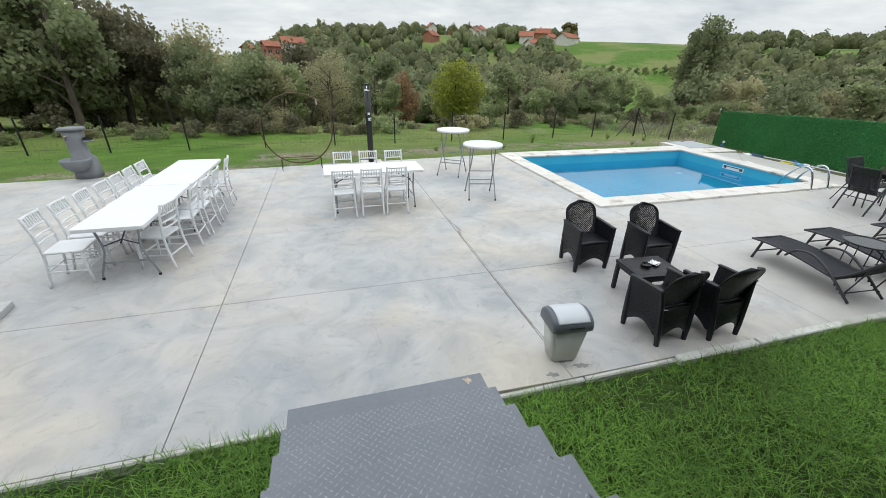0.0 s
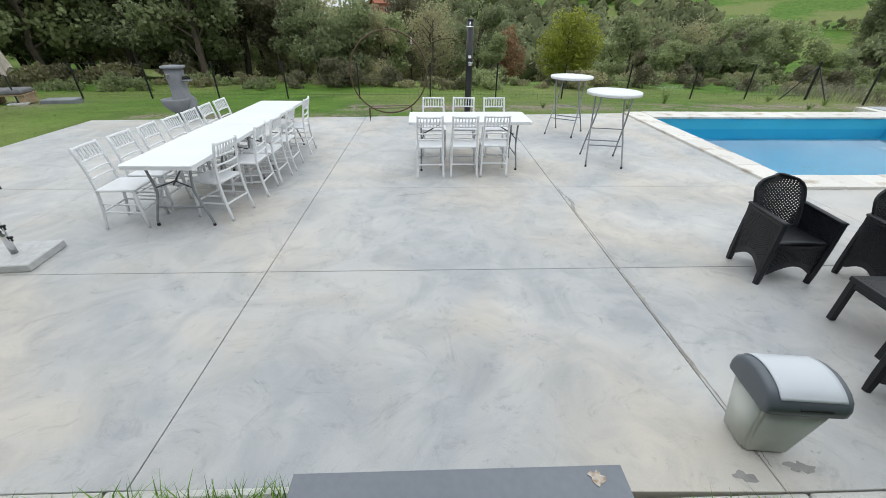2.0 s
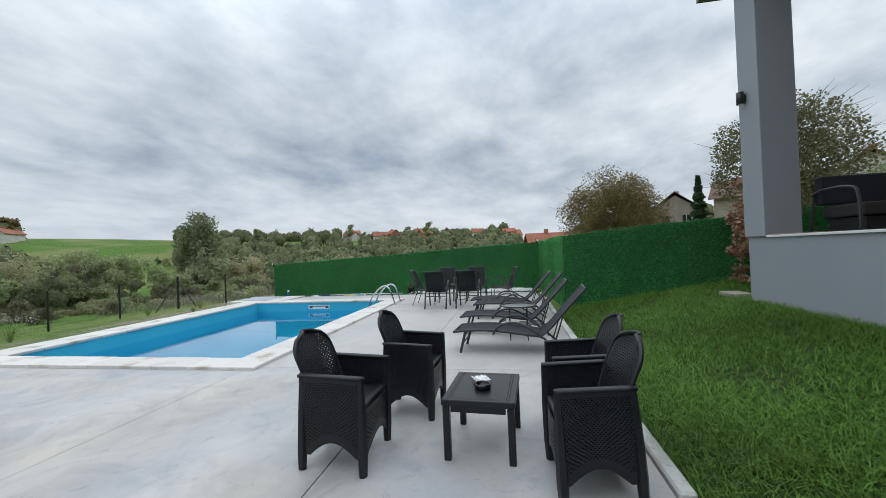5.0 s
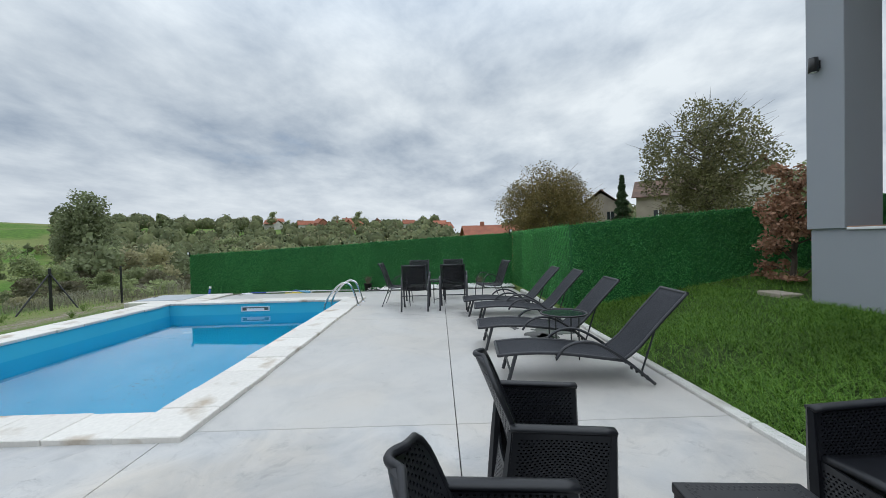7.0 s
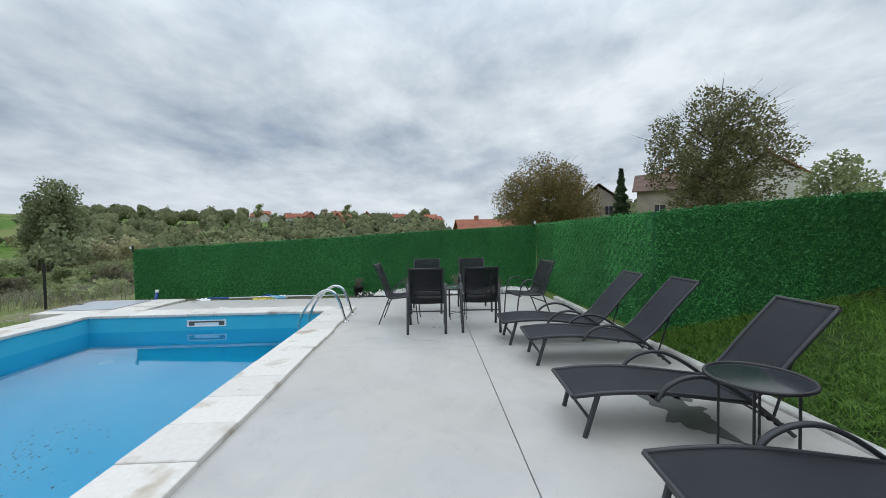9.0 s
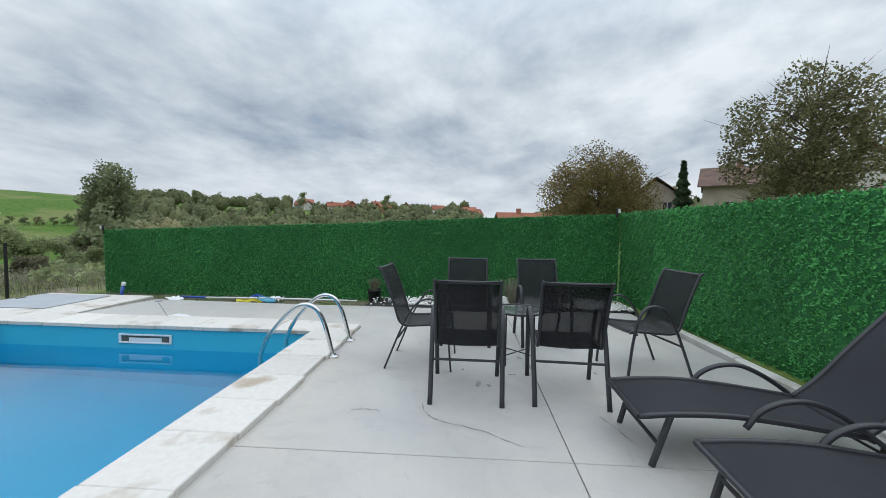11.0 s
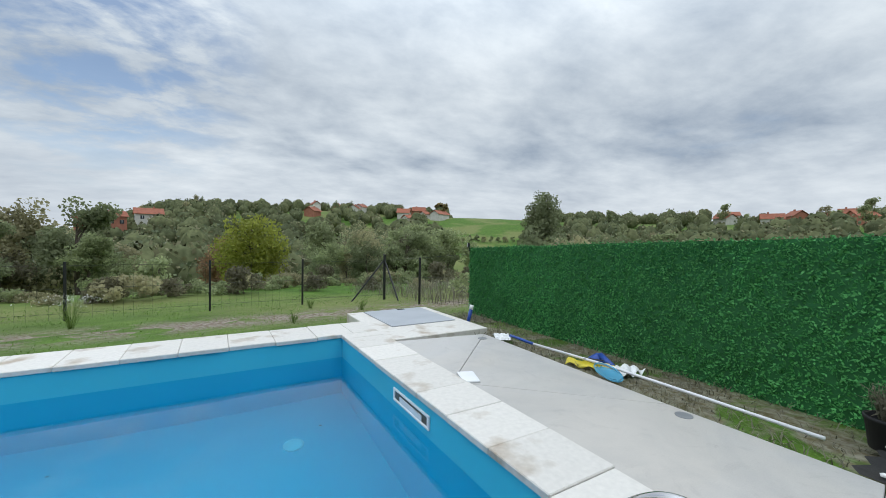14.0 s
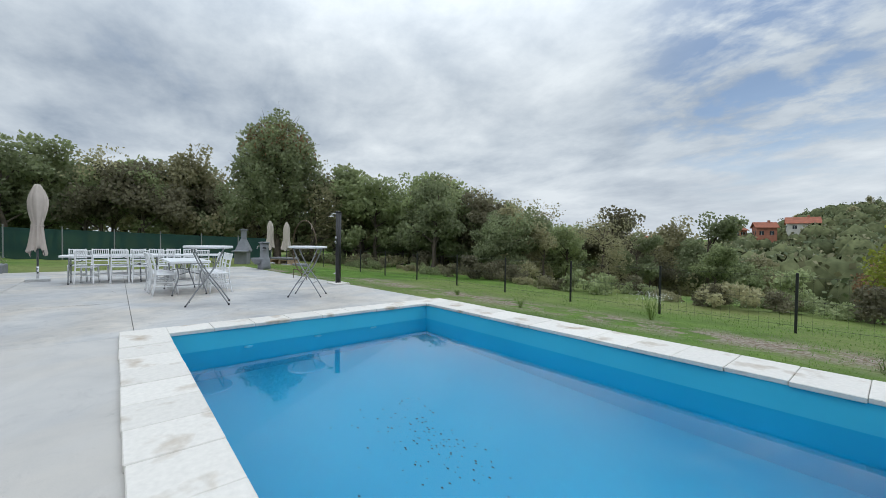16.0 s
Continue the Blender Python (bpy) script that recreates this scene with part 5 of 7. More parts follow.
# ---- sun loungers ----
def lounger():
    """Charcoal sling lounger; foot end at +y, head at -y; feet from y = 1.42 to 0.12."""
    c = thing("sun_lounger", Matrix(), "charcoal sling sun lounger with raised backrest", "sun lounger", "charcoal sun loungers")
    prof = bend([(0, 1.50, 0.275), (0, 1.30, 0.295), (0, 1.05, 0.30), (0, 0.80, 0.28), (0, 0.56, 0.25), (0, 0.36, 0.225)], 5)
    n = len(prof) - 1

    def at(v):
        i = min(int(v * n), n - 1)
        return prof[i].lerp(prof[i + 1], v * n - i)
    part("seat_sling", sheet(lambda u, v: at(v) + Vector(((u - 0.5) * 0.49, 0, -0.012 * math.sin(math.pi * u))), 8, 24, 0.006), SLING, c, "", True)
    bp = bend([(0, 0.38, 0.225), (0, 0.24, 0.345), (0, 0.06, 0.555), (0, -0.18, 0.82)], 5)
    m = len(bp) - 1

    def bat(v):
        i = min(int(v * m), m - 1)
        return bp[i].lerp(bp[i + 1], v * m - i)
    part("back_sling", sheet(lambda u, v: bat(v) + Vector(((u - 0.5) * 0.47, 0.012 * math.sin(math.pi * u), -0.010 * math.sin(math.pi * u))), 8, 16, 0.006), SLING, c, "", True)
    for s in (-1, 1):
        x = s * 0.25
        part("seat_rail", tubed([p + Vector((x, 0, 0)) for p in prof], 0.016, 8), CHARCOAL, c, "", True)
        part("back_rail", tubed([p + Vector((s * 0.238, 0, 0)) for p in bp], 0.015, 8), CHARCOAL, c, "", True)
        part("arm", tubed(bend([(x + s * 0.018, 0.98, 0.25), (x + s * 0.02, 0.91, 0.345), (x + s * 0.02, 0.78, 0.40), (x + s * 0.02, 0.62, 0.385), (x + s * 0.02, 0.40, 0.255), (x + s * 0.02, 0.12, 0.022)], 5), 0.019, 8, False, 0.75), CHARCOAL, c, "", True)
        part("leg", tubed([(x, 1.34, 0.29), (x - s * 0.015, 1.42, 0.0)], 0.018, 8), CHARCOAL, c)
        for k in range(4):
            part("notch", boxed(x + s * 0.02 - 0.012, 0.18 + k * 0.045, 0.06 + k * 0.032, x + s * 0.02 + 0.012, 0.195 + k * 0.045, 0.10 + k * 0.032), BLACK_RUBBER, c)
        part("back_prop", tubed([(s * 0.225, 0.10, 0.48), (s * 0.225, 0.22, 0.10)], 0.009, 6), CHARCOAL, c)
    part("foot_bar", tubed([(-0.25, 1.39, 0.12), (0.25, 1.39, 0.12)], 0.011, 8), CHARCOAL, c)
    part("end_bar", tubed([(-0.25, 1.50, 0.273), (0.25, 1.50, 0.273)], 0.014, 8), CHARCOAL, c)
    part("head_bar", tubed([(-0.238, -0.18, 0.82), (0.238, -0.18, 0.82)], 0.015, 8), CHARCOAL, c)
    part("hinge_bar", tubed([(-0.27, 0.37, 0.215), (0.27, 0.37, 0.215)], 0.011, 8), CHARCOAL, c)
    part("prop_bar", tubed([(-0.25, 0.22, 0.10), (0.25, 0.22, 0.10)], 0.008, 6), CHARCOAL, c)
    return c


lng = lounger()
lng.matrix_world = pose(7.395, -0.02, 0, 0, 0, -4.5)
copy_thing(lng, pose(8.57, 0.04, 0, 0, 0, -3.5))
copy_thing(lng, pose(9.96, -0.045, 0, 0, 0, -3.5))
copy_thing(lng, pose(10.75, 0.085, 0, 0, 0, -1.5))


def tray_table(m, r, h, label, legs):
    t = thing("side_table", m, label, "side table")
    part("rim", tubed([(r * math.cos(a), r * math.sin(a), h) for a in (2 * math.pi * i / 36 for i in range(36))], 0.011, 8, True), BLACK_METAL, t, "", True)
    part("tabletop", lathe([(r - 0.004, h - 0.006), (r - 0.004, h), (0.001, h + 0.0005)], 36), GLASS if legs == 3 else DARK_GLASS, t)
    for i in range(4):
        a = math.pi / 4 + math.pi / 2 * i
        part("leg", tubed([(r * 0.72 * math.cos(a), r * 0.72 * math.sin(a), 0), (r * 0.72 * math.cos(a), r * 0.72 * math.sin(a), h - 0.008)], 0.0075, 6), BLACK_METAL, t)
    k = r * 0.72
    part("brace", tubed([(-k * 0.707, -k * 0.707, h * 0.2), (k * 0.707, k * 0.707, h * 0.2)], 0.005, 6), BLACK_METAL, t)
    part("brace", tubed([(k * 0.707, -k * 0.707, h * 0.2), (-k * 0.707, k * 0.707, h * 0.2)], 0.005, 6), BLACK_METAL, t)
    return t


tray_table(pose(8.07, 0.63, 0), 0.25, 0.50, "round black metal side table between two loungers", 4)
tray_table(pose(12.13, 2.02, 0), 0.25, 0.50, "round glass garden table with thin black legs", 3)


# ---- sling garden chairs ----
def garden_chair():
    """Stacking chair of flat tube and open mesh; faces +y, rear feet at y = -0.3."""
    c = thing("garden_chair", Matrix(), "charcoal mesh garden chair with tube arms", "chair", "mesh garden chairs")
    prof = bend([(0, 0.26, 0.40), (0, 0.22, 0.415), (0, 0.0, 0.395), (0, -0.13, 0.39), (0, -0.19, 0.43), (0, -0.23, 0.55), (0, -0.30, 0.75), (0, -0.36, 0.885), (0, -0.39, 0.90)], 5)
    n = len(prof) - 1

    def at(v):
        i = min(int(v * n), n - 1)
        return prof[i].lerp(prof[i + 1], v * n - i)
    part("sling", sheet(lambda u, v: at(v) + Vector(((u - 0.5) * 0.45, 0, -0.01 * math.sin(math.pi * u))), 8, 32, 0.004), SLING_THIN, c, "", True)
    for s in (-1, 1):
        part("side_rail", tubed([p + Vector((s * 0.228, 0, 0)) for p in prof], 0.012, 8), CHARCOAL, c, "", True)
        part("arm_leg", tubed(bend([(s * 0.255, 0.28, 0.0), (s * 0.262, 0.245, 0.35), (s * 0.268, 0.19, 0.57), (s * 0.27, 0.10, 0.635), (s * 0.27, -0.02, 0.60), (s * 0.262, -0.14, 0.42), (s * 0.255, -0.315, 0.0)], 6), 0.0085, 8, False, 2.1), CHARCOAL, c, "", True)
    part("front_bar", tubed([(-0.24, 0.2, 0.39), (0.24, 0.2, 0.39)], 0.010, 8), CHARCOAL, c)
    part("rear_bar", tubed([(-0.258, -0.19, 0.29), (0.258, -0.19, 0.29)], 0.010, 8), CHARCOAL, c)
    part("top_bar", tubed([(-0.228, -0.37, 0.89), (0.228, -0.37, 0.89)], 0.012, 8), CHARCOAL, c)
    return c


gch = garden_chair()
gch.matrix_world = pose(11.47, 2.503, 0, 0, 0, -91)
for x, y, r in ((11.49, 1.744, -93.5), (12.08, 2.91, 177.5), (12.03, 0.93, 10), (12.82, 2.51, 88), (12.86, 1.66, 92)):
    copy_thing(gch, pose(x, y, 0, 0, 0, r))


# ---- umbrellas ----
def closed_canopy(bm, z0, z1, r_low, r_waist, r_top, folds, seed, waist=0.4):
    rnd = random.Random(seed)
    n, m = folds * 6, 26
    ph = [rnd.uniform(0, 6.28) for _ in range(5)]
    rings = []
    for j in range(m + 1):
        v = j / m
        z = z0 + (z1 - z0) * v
        if v < waist:
            k = v / waist
            r = r_low + (r_waist - r_low) * k ** 0.6
        elif v < 0.75:
            k = (v - waist) / (0.75 - waist)
            r = r_waist + (r_top * 1.25 - r_waist) * math.sin(k * math.pi / 2)
        else:
            k = (v - 0.75) / 0.25
            r = r_top * 1.25 * (1 - 0.72 * k ** 1.6)
        ring = []
        for i in range(n):
            a = 2 * math.pi * i / n
            amp = 0.30 if v < waist else 0.16 * (1 - 0.5 * v)
            f = 1 + amp * math.sin(folds * a + ph[0] + 1.2 * v) + 0.10 * math.sin(3 * a + ph[1] + 2 * v) + 0.06 * math.sin((folds * 2 + 1) * a + ph[2])
            drop = 0.10 * math.sin(2 * a + ph[3]) + 0.07 * math.sin(folds * a + ph[4]) if j == 0 else 0
            ring.append(bm.verts.new((r * f * math.cos(a), r * f * math.sin(a), z + drop)))
        rings.append(ring)
    for a, b in zip(rings, rings[1:]):
        for i in range(n):
            bm.faces.new((a[i], a[(i + 1) % n], b[(i + 1) % n], b[i]))
    bm.faces.new(rings[-1])
    return bm


umb = thing("garden_umbrella", pose(-2.42, 2.18, 0, 0, 0, 6), "closed beige garden umbrella on a granite base", "umbrella", "closed beige umbrellas")
part("base", boxed(-0.27, -0.24, 0.0, 0.27, 0.24, 0.075, 0.008), GRANITE, umb)
sock = part("base_tube", tubed([(0, 0, 0.075), (0, 0, 0.40)], 0.028, 14), CHROME, umb, "", True)
for z in (0.2, 0.32):
    part("knob", lathe([(0.008, 0), (0.008, 0.03), (0.018, 0.032), (0.018, 0.045)], 10, None, (0.045, 0, z)), BLACK_RUBBER, sock)
part("pole", tubed([(0, 0, 0.40), (0, 0, 2.5)], 0.022, 12), DARK_TUBE, umb, "", True)
part("canopy", closed_canopy(bmesh.new(), 0.82, 2.62, 0.17, 0.09, 0.145, 7, 4), CANVAS, umb, "", True)
part("tie", tubed([(0.125 * math.cos(a), 0.125 * math.sin(a), 1.5) for a in (2 * math.pi * i / 16 for i in range(16))], 0.012, 6, True), CANVAS, umb)
for i in range(6):
    a = 2 * math.pi * i / 6
    part("rib", tubed([(0.03 * math.cos(a), 0.03 * math.sin(a), 1.5), (0.16 * math.cos(a), 0.16 * math.sin(a), 0.66)], 0.008, 6), DARK_TUBE, umb)
for i, (x, y) in enumerate(((-11.2, 10.7), (-10.75, 11.5))):
    z = float(ground_z(x, y))
    u2 = thing("garden_umbrella", pose(x, y, z, 0, 0, 30 * i), "closed beige garden umbrella beside the pallet seat", "umbrella", "closed beige umbrellas")
    part("base", boxed(-0.22, -0.22, 0, 0.22, 0.22, 0.06, 0.01), GRANITE, u2)
    part("pole", tubed([(0, 0, 0.06), (0, 0, 2.4)], 0.02, 10), DARK_TUBE, u2, "", True)
    part("canopy", closed_canopy(bmesh.new(), 0.95, 2.5, 0.24, 0.17, 0.13, 6, 9 + i, 0.3), CANVAS, u2, "", True)

# pallet seat with grey cushions, and a block beside it
seat = thing("pallet_seat", pose(-11.5, 11.6, float(ground_z(-11.5, 11.6)), 0, 0, 20), "low pallet seat with grey cushions on the grass", "pallet seat")
for i in range(5):
    part("slat", boxed(-0.9, -0.4 + i * 0.18, 0.26, 0.9, -0.28 + i * 0.18, 0.29), WOOD_PALLET, seat)
for i in range(3):
    part("block", boxed(-0.85 + i * 0.78, -0.35, 0, -0.7 + i * 0.78, 0.42, 0.255, 0.01), WOOD_PALLET, seat)
for i in range(2):
    part("cushion", boxed(-0.88 + i * 0.88, -0.4, 0.292, -0.02 + i * 0.88, 0.42, 0.42, 0.05, 3), CUSHION, seat, "", True)
blk = thing("stone_block", pose(-9.9, 12.0, float(ground_z(-9.9, 12.0)), 0, 0, 12), "low grey concrete block lying on the lawn", "block")
part("block", boxed(-0.45, -0.25, -0.05, 0.45, 0.25, 0.14, 0.02), CAST_STONE, blk)
gz = float(ground_z(-9.75, 8.9))
grill = thing("garden_grill", pose(-9.75, 8.9, gz, 0, 0, -25), "grey cast stone garden barbecue with chimney", "barbecue")
part("hearth", boxed(-0.42, -0.3, -0.05, 0.42, 0.3, 0.62, 0.02), CAST_STONE, grill)
part("table_slab", boxed(-0.5, -0.36, 0.62, 0.75, 0.36, 0.70, 0.015), CAST_STONE, grill)
bm = bmesh.new()
bmesh.ops.create_cone(bm, cap_ends=True, segments=4, radius1=0.50, radius2=0.18, depth=0.6, matrix=pose(-0.05, 0.05, 1.0, 0, 0, 45))
part("hood", bm, CAST_STONE, grill)
part("chimney", boxed(-0.17, -0.07, 1.3, 0.07, 0.17, 1.75, 0.01), CAST_STONE, grill)
part("chimney_cap", boxed(-0.22, -0.12, 1.75, 0.12, 0.22, 1.83, 0.01), CAST_STONE, grill)

# planter at the edge of the patio
pl = thing("planter", pose(-6.4, 0.75, -0.06), "grey stone planter trough with a small shrub", "planter")
part("trough", boxed(-0.5, -0.25, 0.0, 0.5, 0.25, 0.34, 0.03, 2), CAST_STONE, pl)
prng = np.random.default_rng(3)
pc = prng.normal(0, 1, (500, 3)) * np.array([0.22, 0.12, 0.10]) + np.array([0, 0, 0.45])
quads("shrub", leaf_quads(pc, prng, 0.05, 0.4, np.array([0, 0, 1.0])), LEAF_GREEN, pl)

# ---- stone water fountain ----
fo = thing("garden_fountain", pose(-4.08, 8.33, 0, 0, 0, 8), "grey cast stone garden tap with round basin", "fountain")


def loft(rings, mat_, name, parent):
    bm = bmesh.new()
    rr = [[bm.verts.new(p) for p in ring] for ring in rings]
    for a, b in zip(rr, rr[1:]):
        for i in range(len(a)):
            bm.faces.new((a[i], a[(i + 1) % len(a)], b[(i + 1) % len(a)], b[i]))
    bm.faces.new(rr[0][::-1])
    bm.faces.new(rr[-1])
    return part(name, bm, mat_, parent, "", True)


def oval(cx, cy, rx, ry, z, n=28, p=3.0):
    out = []
    for i in range(n):
        a = 2 * math.pi * i / n
        c_, s_ = math.cos(a), math.sin(a)
        out.append((cx + rx * math.copysign(abs(c_) ** (2 / p), c_), cy + ry * math.copysign(abs(s_) ** (2 / p), s_), z))
    return out


loft([oval(0.03, 0.08, 0.25, 0.22, 0), oval(0.03, 0.08, 0.245, 0.215, 0.15), oval(0.03, 0.08, 0.23, 0.2, 0.42), oval(0.0, 0.1, 0.17, 0.15, 0.5), oval(-0.01, 0.1, 0.165, 0.14, 0.75),
      oval(-0.01, 0.1, 0.18, 0.14, 0.85), oval(-0.01, 0.1, 0.185, 0.145, 1.05)], CAST_STONE, "pillar", fo)
loft([oval(-0.01, 0.1, 0.23, 0.18, 1.05), oval(-0.01, 0.1, 0.24, 0.19, 1.07), oval(-0.01, 0.1, 0.23, 0.18, 1.10), oval(-0.01, 0.1, 0.1, 0.08, 1.115)], CAST_STONE, "cap", fo)
loft([oval(-0.05, -0.12, 0.15, 0.12, 0.20), oval(-0.05, -0.14, 0.25, 0.20, 0.33), oval(-0.05, -0.15, 0.27, 0.22, 0.42), oval(-0.05, -0.15, 0.27, 0.22, 0.46), oval(-0.05, -0.15, 0.24, 0.19, 0.465), oval(-0.05, -0.15, 0.18, 0.14, 0.36)], CAST_STONE, "basin", fo)
tap = part("tap", tubed([(-0.08, -0.04, 0.92), (-0.08, -0.14, 0.92), (-0.08, -0.15, 0.84)], 0.014, 8), CHROME, fo, "chrome garden tap")
part("tap_handle", boxed(-0.11, -0.11, 0.94, -0.05, -0.08, 0.955), RUST, tap)
part("shelf", boxed(0.16, -0.08, 0.80, 0.34, 0.08, 0.825, 0.01), CAST_STONE, fo)
hose = part("hose", tubed([(0.24 + 0.07 * math.cos(i * 0.6), 0.06 * math.sin(i * 0.6), 0.84 + 0.0012 * i) for i in range(40)], 0.009, 6), BLACK_RUBBER, fo, "coiled black hose")

# ---- flower hoop ----
hoop = thing("wedding_hoop", pose(0.62, 8.30, 0, 0, 0, 4), "large bronzed metal flower hoop on a low stand", "flower hoop")
R = 0.84
part("ring", tubed([(R * math.cos(a), 0, 0.985 + R * math.sin(a)) for a in (2 * math.pi * i / 64 for i in range(64))], 0.017, 8, True), RUSTY_ROD, hoop, "", True)
for s in (-1, 1):
    for q in (-1, 1):
        part("leg", tubed([(s * 0.48, q * 0.13, 0), (s * 0.48, q * 0.13, 0.28)], 0.010, 6), RUSTY_ROD, hoop)
    part("side_bar", tubed([(s * 0.48, -0.13, 0.27), (s * 0.48, 0.13, 0.27)], 0.010, 6), RUSTY_ROD, hoop)
for q in (-1, 1):
    part("long_bar", tubed([(-0.48, q * 0.13, 0.27), (0.48, q * 0.13, 0.27)], 0.010, 6), RUSTY_ROD, hoop)
part("clip", boxed(0.50, -0.015, 1.55, 0.53, 0.015, 1.68), CANVAS, hoop)

# ---- solar shower ----
sh = thing("garden_shower", pose(2.42, 8.60, 0, 0, 0, 0), "tall black solar garden shower column", "garden shower")
part("column", tubed([(0, 0, 0.03), (0, 0, 2.0)], 0.075, 24), BLACK_METAL, sh, "", True)
part("cap", lathe([(0.078, 2.0), (0.078, 2.025), (0.05, 2.035)], 24), BLACK_METAL, sh, "", True)
arm_ = part("shower_arm", tubed(bend([(0, -0.07, 1.96), (-0.02, -0.14, 1.97), (-0.03, -0.2, 1.92)], 5), 0.012, 8), CHROME, sh)
part("shower_head", lathe([(0.02, 0.03), (0.075, 0.012), (0.08, 0), (0.07, -0.006)], 24, None, (-0.03, -0.2, 1.88)), CHROME, arm_)
mixer = part("mixer", boxed(-0.03, -0.10, 1.12, 0.05, -0.072, 1.2, 0.008), CHROME, sh, "chrome mixer")
part("lever", tubed([(0.02, -0.1, 1.16), (0.07, -0.13, 1.19)], 0.008, 6), CHROME, mixer)
part("foot_tap", tubed([(0, -0.07, 0.3), (0, -0.13, 0.28)], 0.012, 8), CHROME, sh)
part("notice", boxed(-0.03, -0.0785, 1.27, 0.035, -0.0765, 1.33), WHITE_FOAM, sh, "small white sticker")
part("base_slab", boxed(-0.28, -0.22, 0.0, 0.3, 0.22, 0.03, 0.006), COPING, sh)

# ---- terrace sofa ----
sofa = thing("terrace_sofa", pose(7.9, -4.3, 1.357, 0, 0, 90), "black outdoor sofa with tube arms on the terrace", "sofa")
part("seat", boxed(-0.8, -0.35, 0.22, 0.8, 0.3, 0.38, 0.03, 2), FABRIC_BLACK, sofa)
part("backrest", boxed(-0.82, -0.45, 0.40, 0.82, -0.33, 0.80, 0.03, 2), SLING, sofa)
part("base", boxed(-0.74, -0.33, 0.02, 0.74, 0.22, 0.215, 0.01), BLACK_METAL, sofa)
for s in (-1, 1):
    part("arm", tubed(bend([(s * 0.86, 0.32, 0.0), (s * 0.86, 0.30, 0.45), (s * 0.86, 0.2, 0.58), (s * 0.86, -0.2, 0.60), (s * 0.86, -0.42, 0.55)], 5), 0.018, 8), CHARCOAL, sofa, "", True)
    part("rear_leg", tubed([(s * 0.84, -0.5, 0.0), (s * 0.84, -0.42, 0.55)], 0.018, 8), CHARCOAL, sofa)

# ---- bed of white pebbles with lavender ----
bed = thing("weed_fabric", pose(0, 0, 0), "black weed fabric sheet under the pebble bed", "weed fabric")
bm = bmesh.new()
nbx, nby = 10, 36
vv = [[bm.verts.new((14.52 + 1.16 * i / nbx, -0.15 + 4.3 * j / nby + 0.03 * math.sin(i * 3 + j), 0.004 + 0.012 * math.sin(i * 1.7) * math.cos(j * 1.1) - 0.008 * i)) for j in range(nby + 1)] for i in range(nbx + 1)]
for i in range(nbx):
    for j in range(nby):
        bm.faces.new((vv[i][j], vv[i + 1][j], vv[i + 1][j + 1], vv[i][j + 1]))
part("sheet", bm, FABRIC_BLACK, bed)
prn = np.random.default_rng(21)
bm = bmesh.new()
bmesh.ops.create_icosphere(bm, subdivisions=1, radius=1.0)
base_v = np.array([v.co[:] for v in bm.verts])
base_f = [tuple(v.index for v in f.verts) for f in bm.faces]
bm.free()
pv, pf = [], []
for i in range(5200):
    y = prn.uniform(-0.1, 3.7) if i > 100 else prn.uniform(3.2, 4.1)
    wid = 0.62 if 0.3 < y < 3.3 else 0.4
    x = 14.56 + abs(prn.normal(0.36, 0.26)) * wid / 0.5
    if x > 15.6 or (y > 2.6 and prn.uniform() < 0.55) or (i % 3 and y < 2.4 and abs(math.sin(y * 4)) < 0.3):
        continue
    s = prn.uniform(0.011, 0.026)
    q = base_v * np.array([1, prn.uniform(0.6, 1), prn.uniform(0.5, 0.8)]) * s * prn.uniform(0.82, 1.18, (len(base_v), 1))
    a = prn.uniform(0, 6.28)
    q = q @ np.array([[math.cos(a), -math.sin(a), 0], [math.sin(a), math.cos(a), 0], [0, 0, 1]])
    q = q + np.array([x, y, 0.016 + prn.uniform(0, 0.028)])
    pf += [tuple(k + len(pv) for k in f) for f in base_f]
    pv += q.tolist()
peb = raw("white_pebbles", pv, pf, PEBBLE, None, "", True)
tagged(peb, "loose white pebbles spread over black fabric", "pebbles", "", "stuff")


def tuft(name, x, y, z, label, cat, n, h, spread, mat, seed, pot=False):
    rng = np.random.default_rng(seed)
    t = thing(name, pose(x, y, z), label, cat)
    z0 = 0.0
    if pot:
        part("pot", lathe([(0.085, 0), (0.09, 0.005), (0.115, 0.19), (0.122, 0.192), (0.122, 0.215), (0.112, 0.216), (0.108, 0.19), (0.001, 0.185)], 24), BLACK_RUBBER, t, "black plastic pot", True)
        z0 = 0.18
    q = []
    for i in range(n):
        a, r = rng.uniform(0, 6.28), rng.uniform(0, 0.05)
        b = np.array([r * math.cos(a), r * math.sin(a), z0])
        d = np.array([math.cos(a) * spread * rng.uniform(0.2, 1), math.sin(a) * spread * rng.uniform(0.2, 1), 1.0]) * h * rng.uniform(0.6, 1.1)
        sd = np.array([-math.sin(a), math.cos(a), 0]) * 0.0028
        m = b + d * 0.55 + np.array([0, 0, 0.02])
        e = b + d
        q += [[b - sd, b + sd, m + sd, m - sd], [m - sd, m + sd, e + sd * 0.5, e - sd * 0.5]]
        for k in range(4):
            p = b + d * rng.uniform(0.3, 1.0)
            o = rng.normal(0, 0.012, 3)
            q.append([p, p + o + sd * 2, p + o * 2, p + o - sd * 2])
    quads("foliage", q, mat, t)
    return t


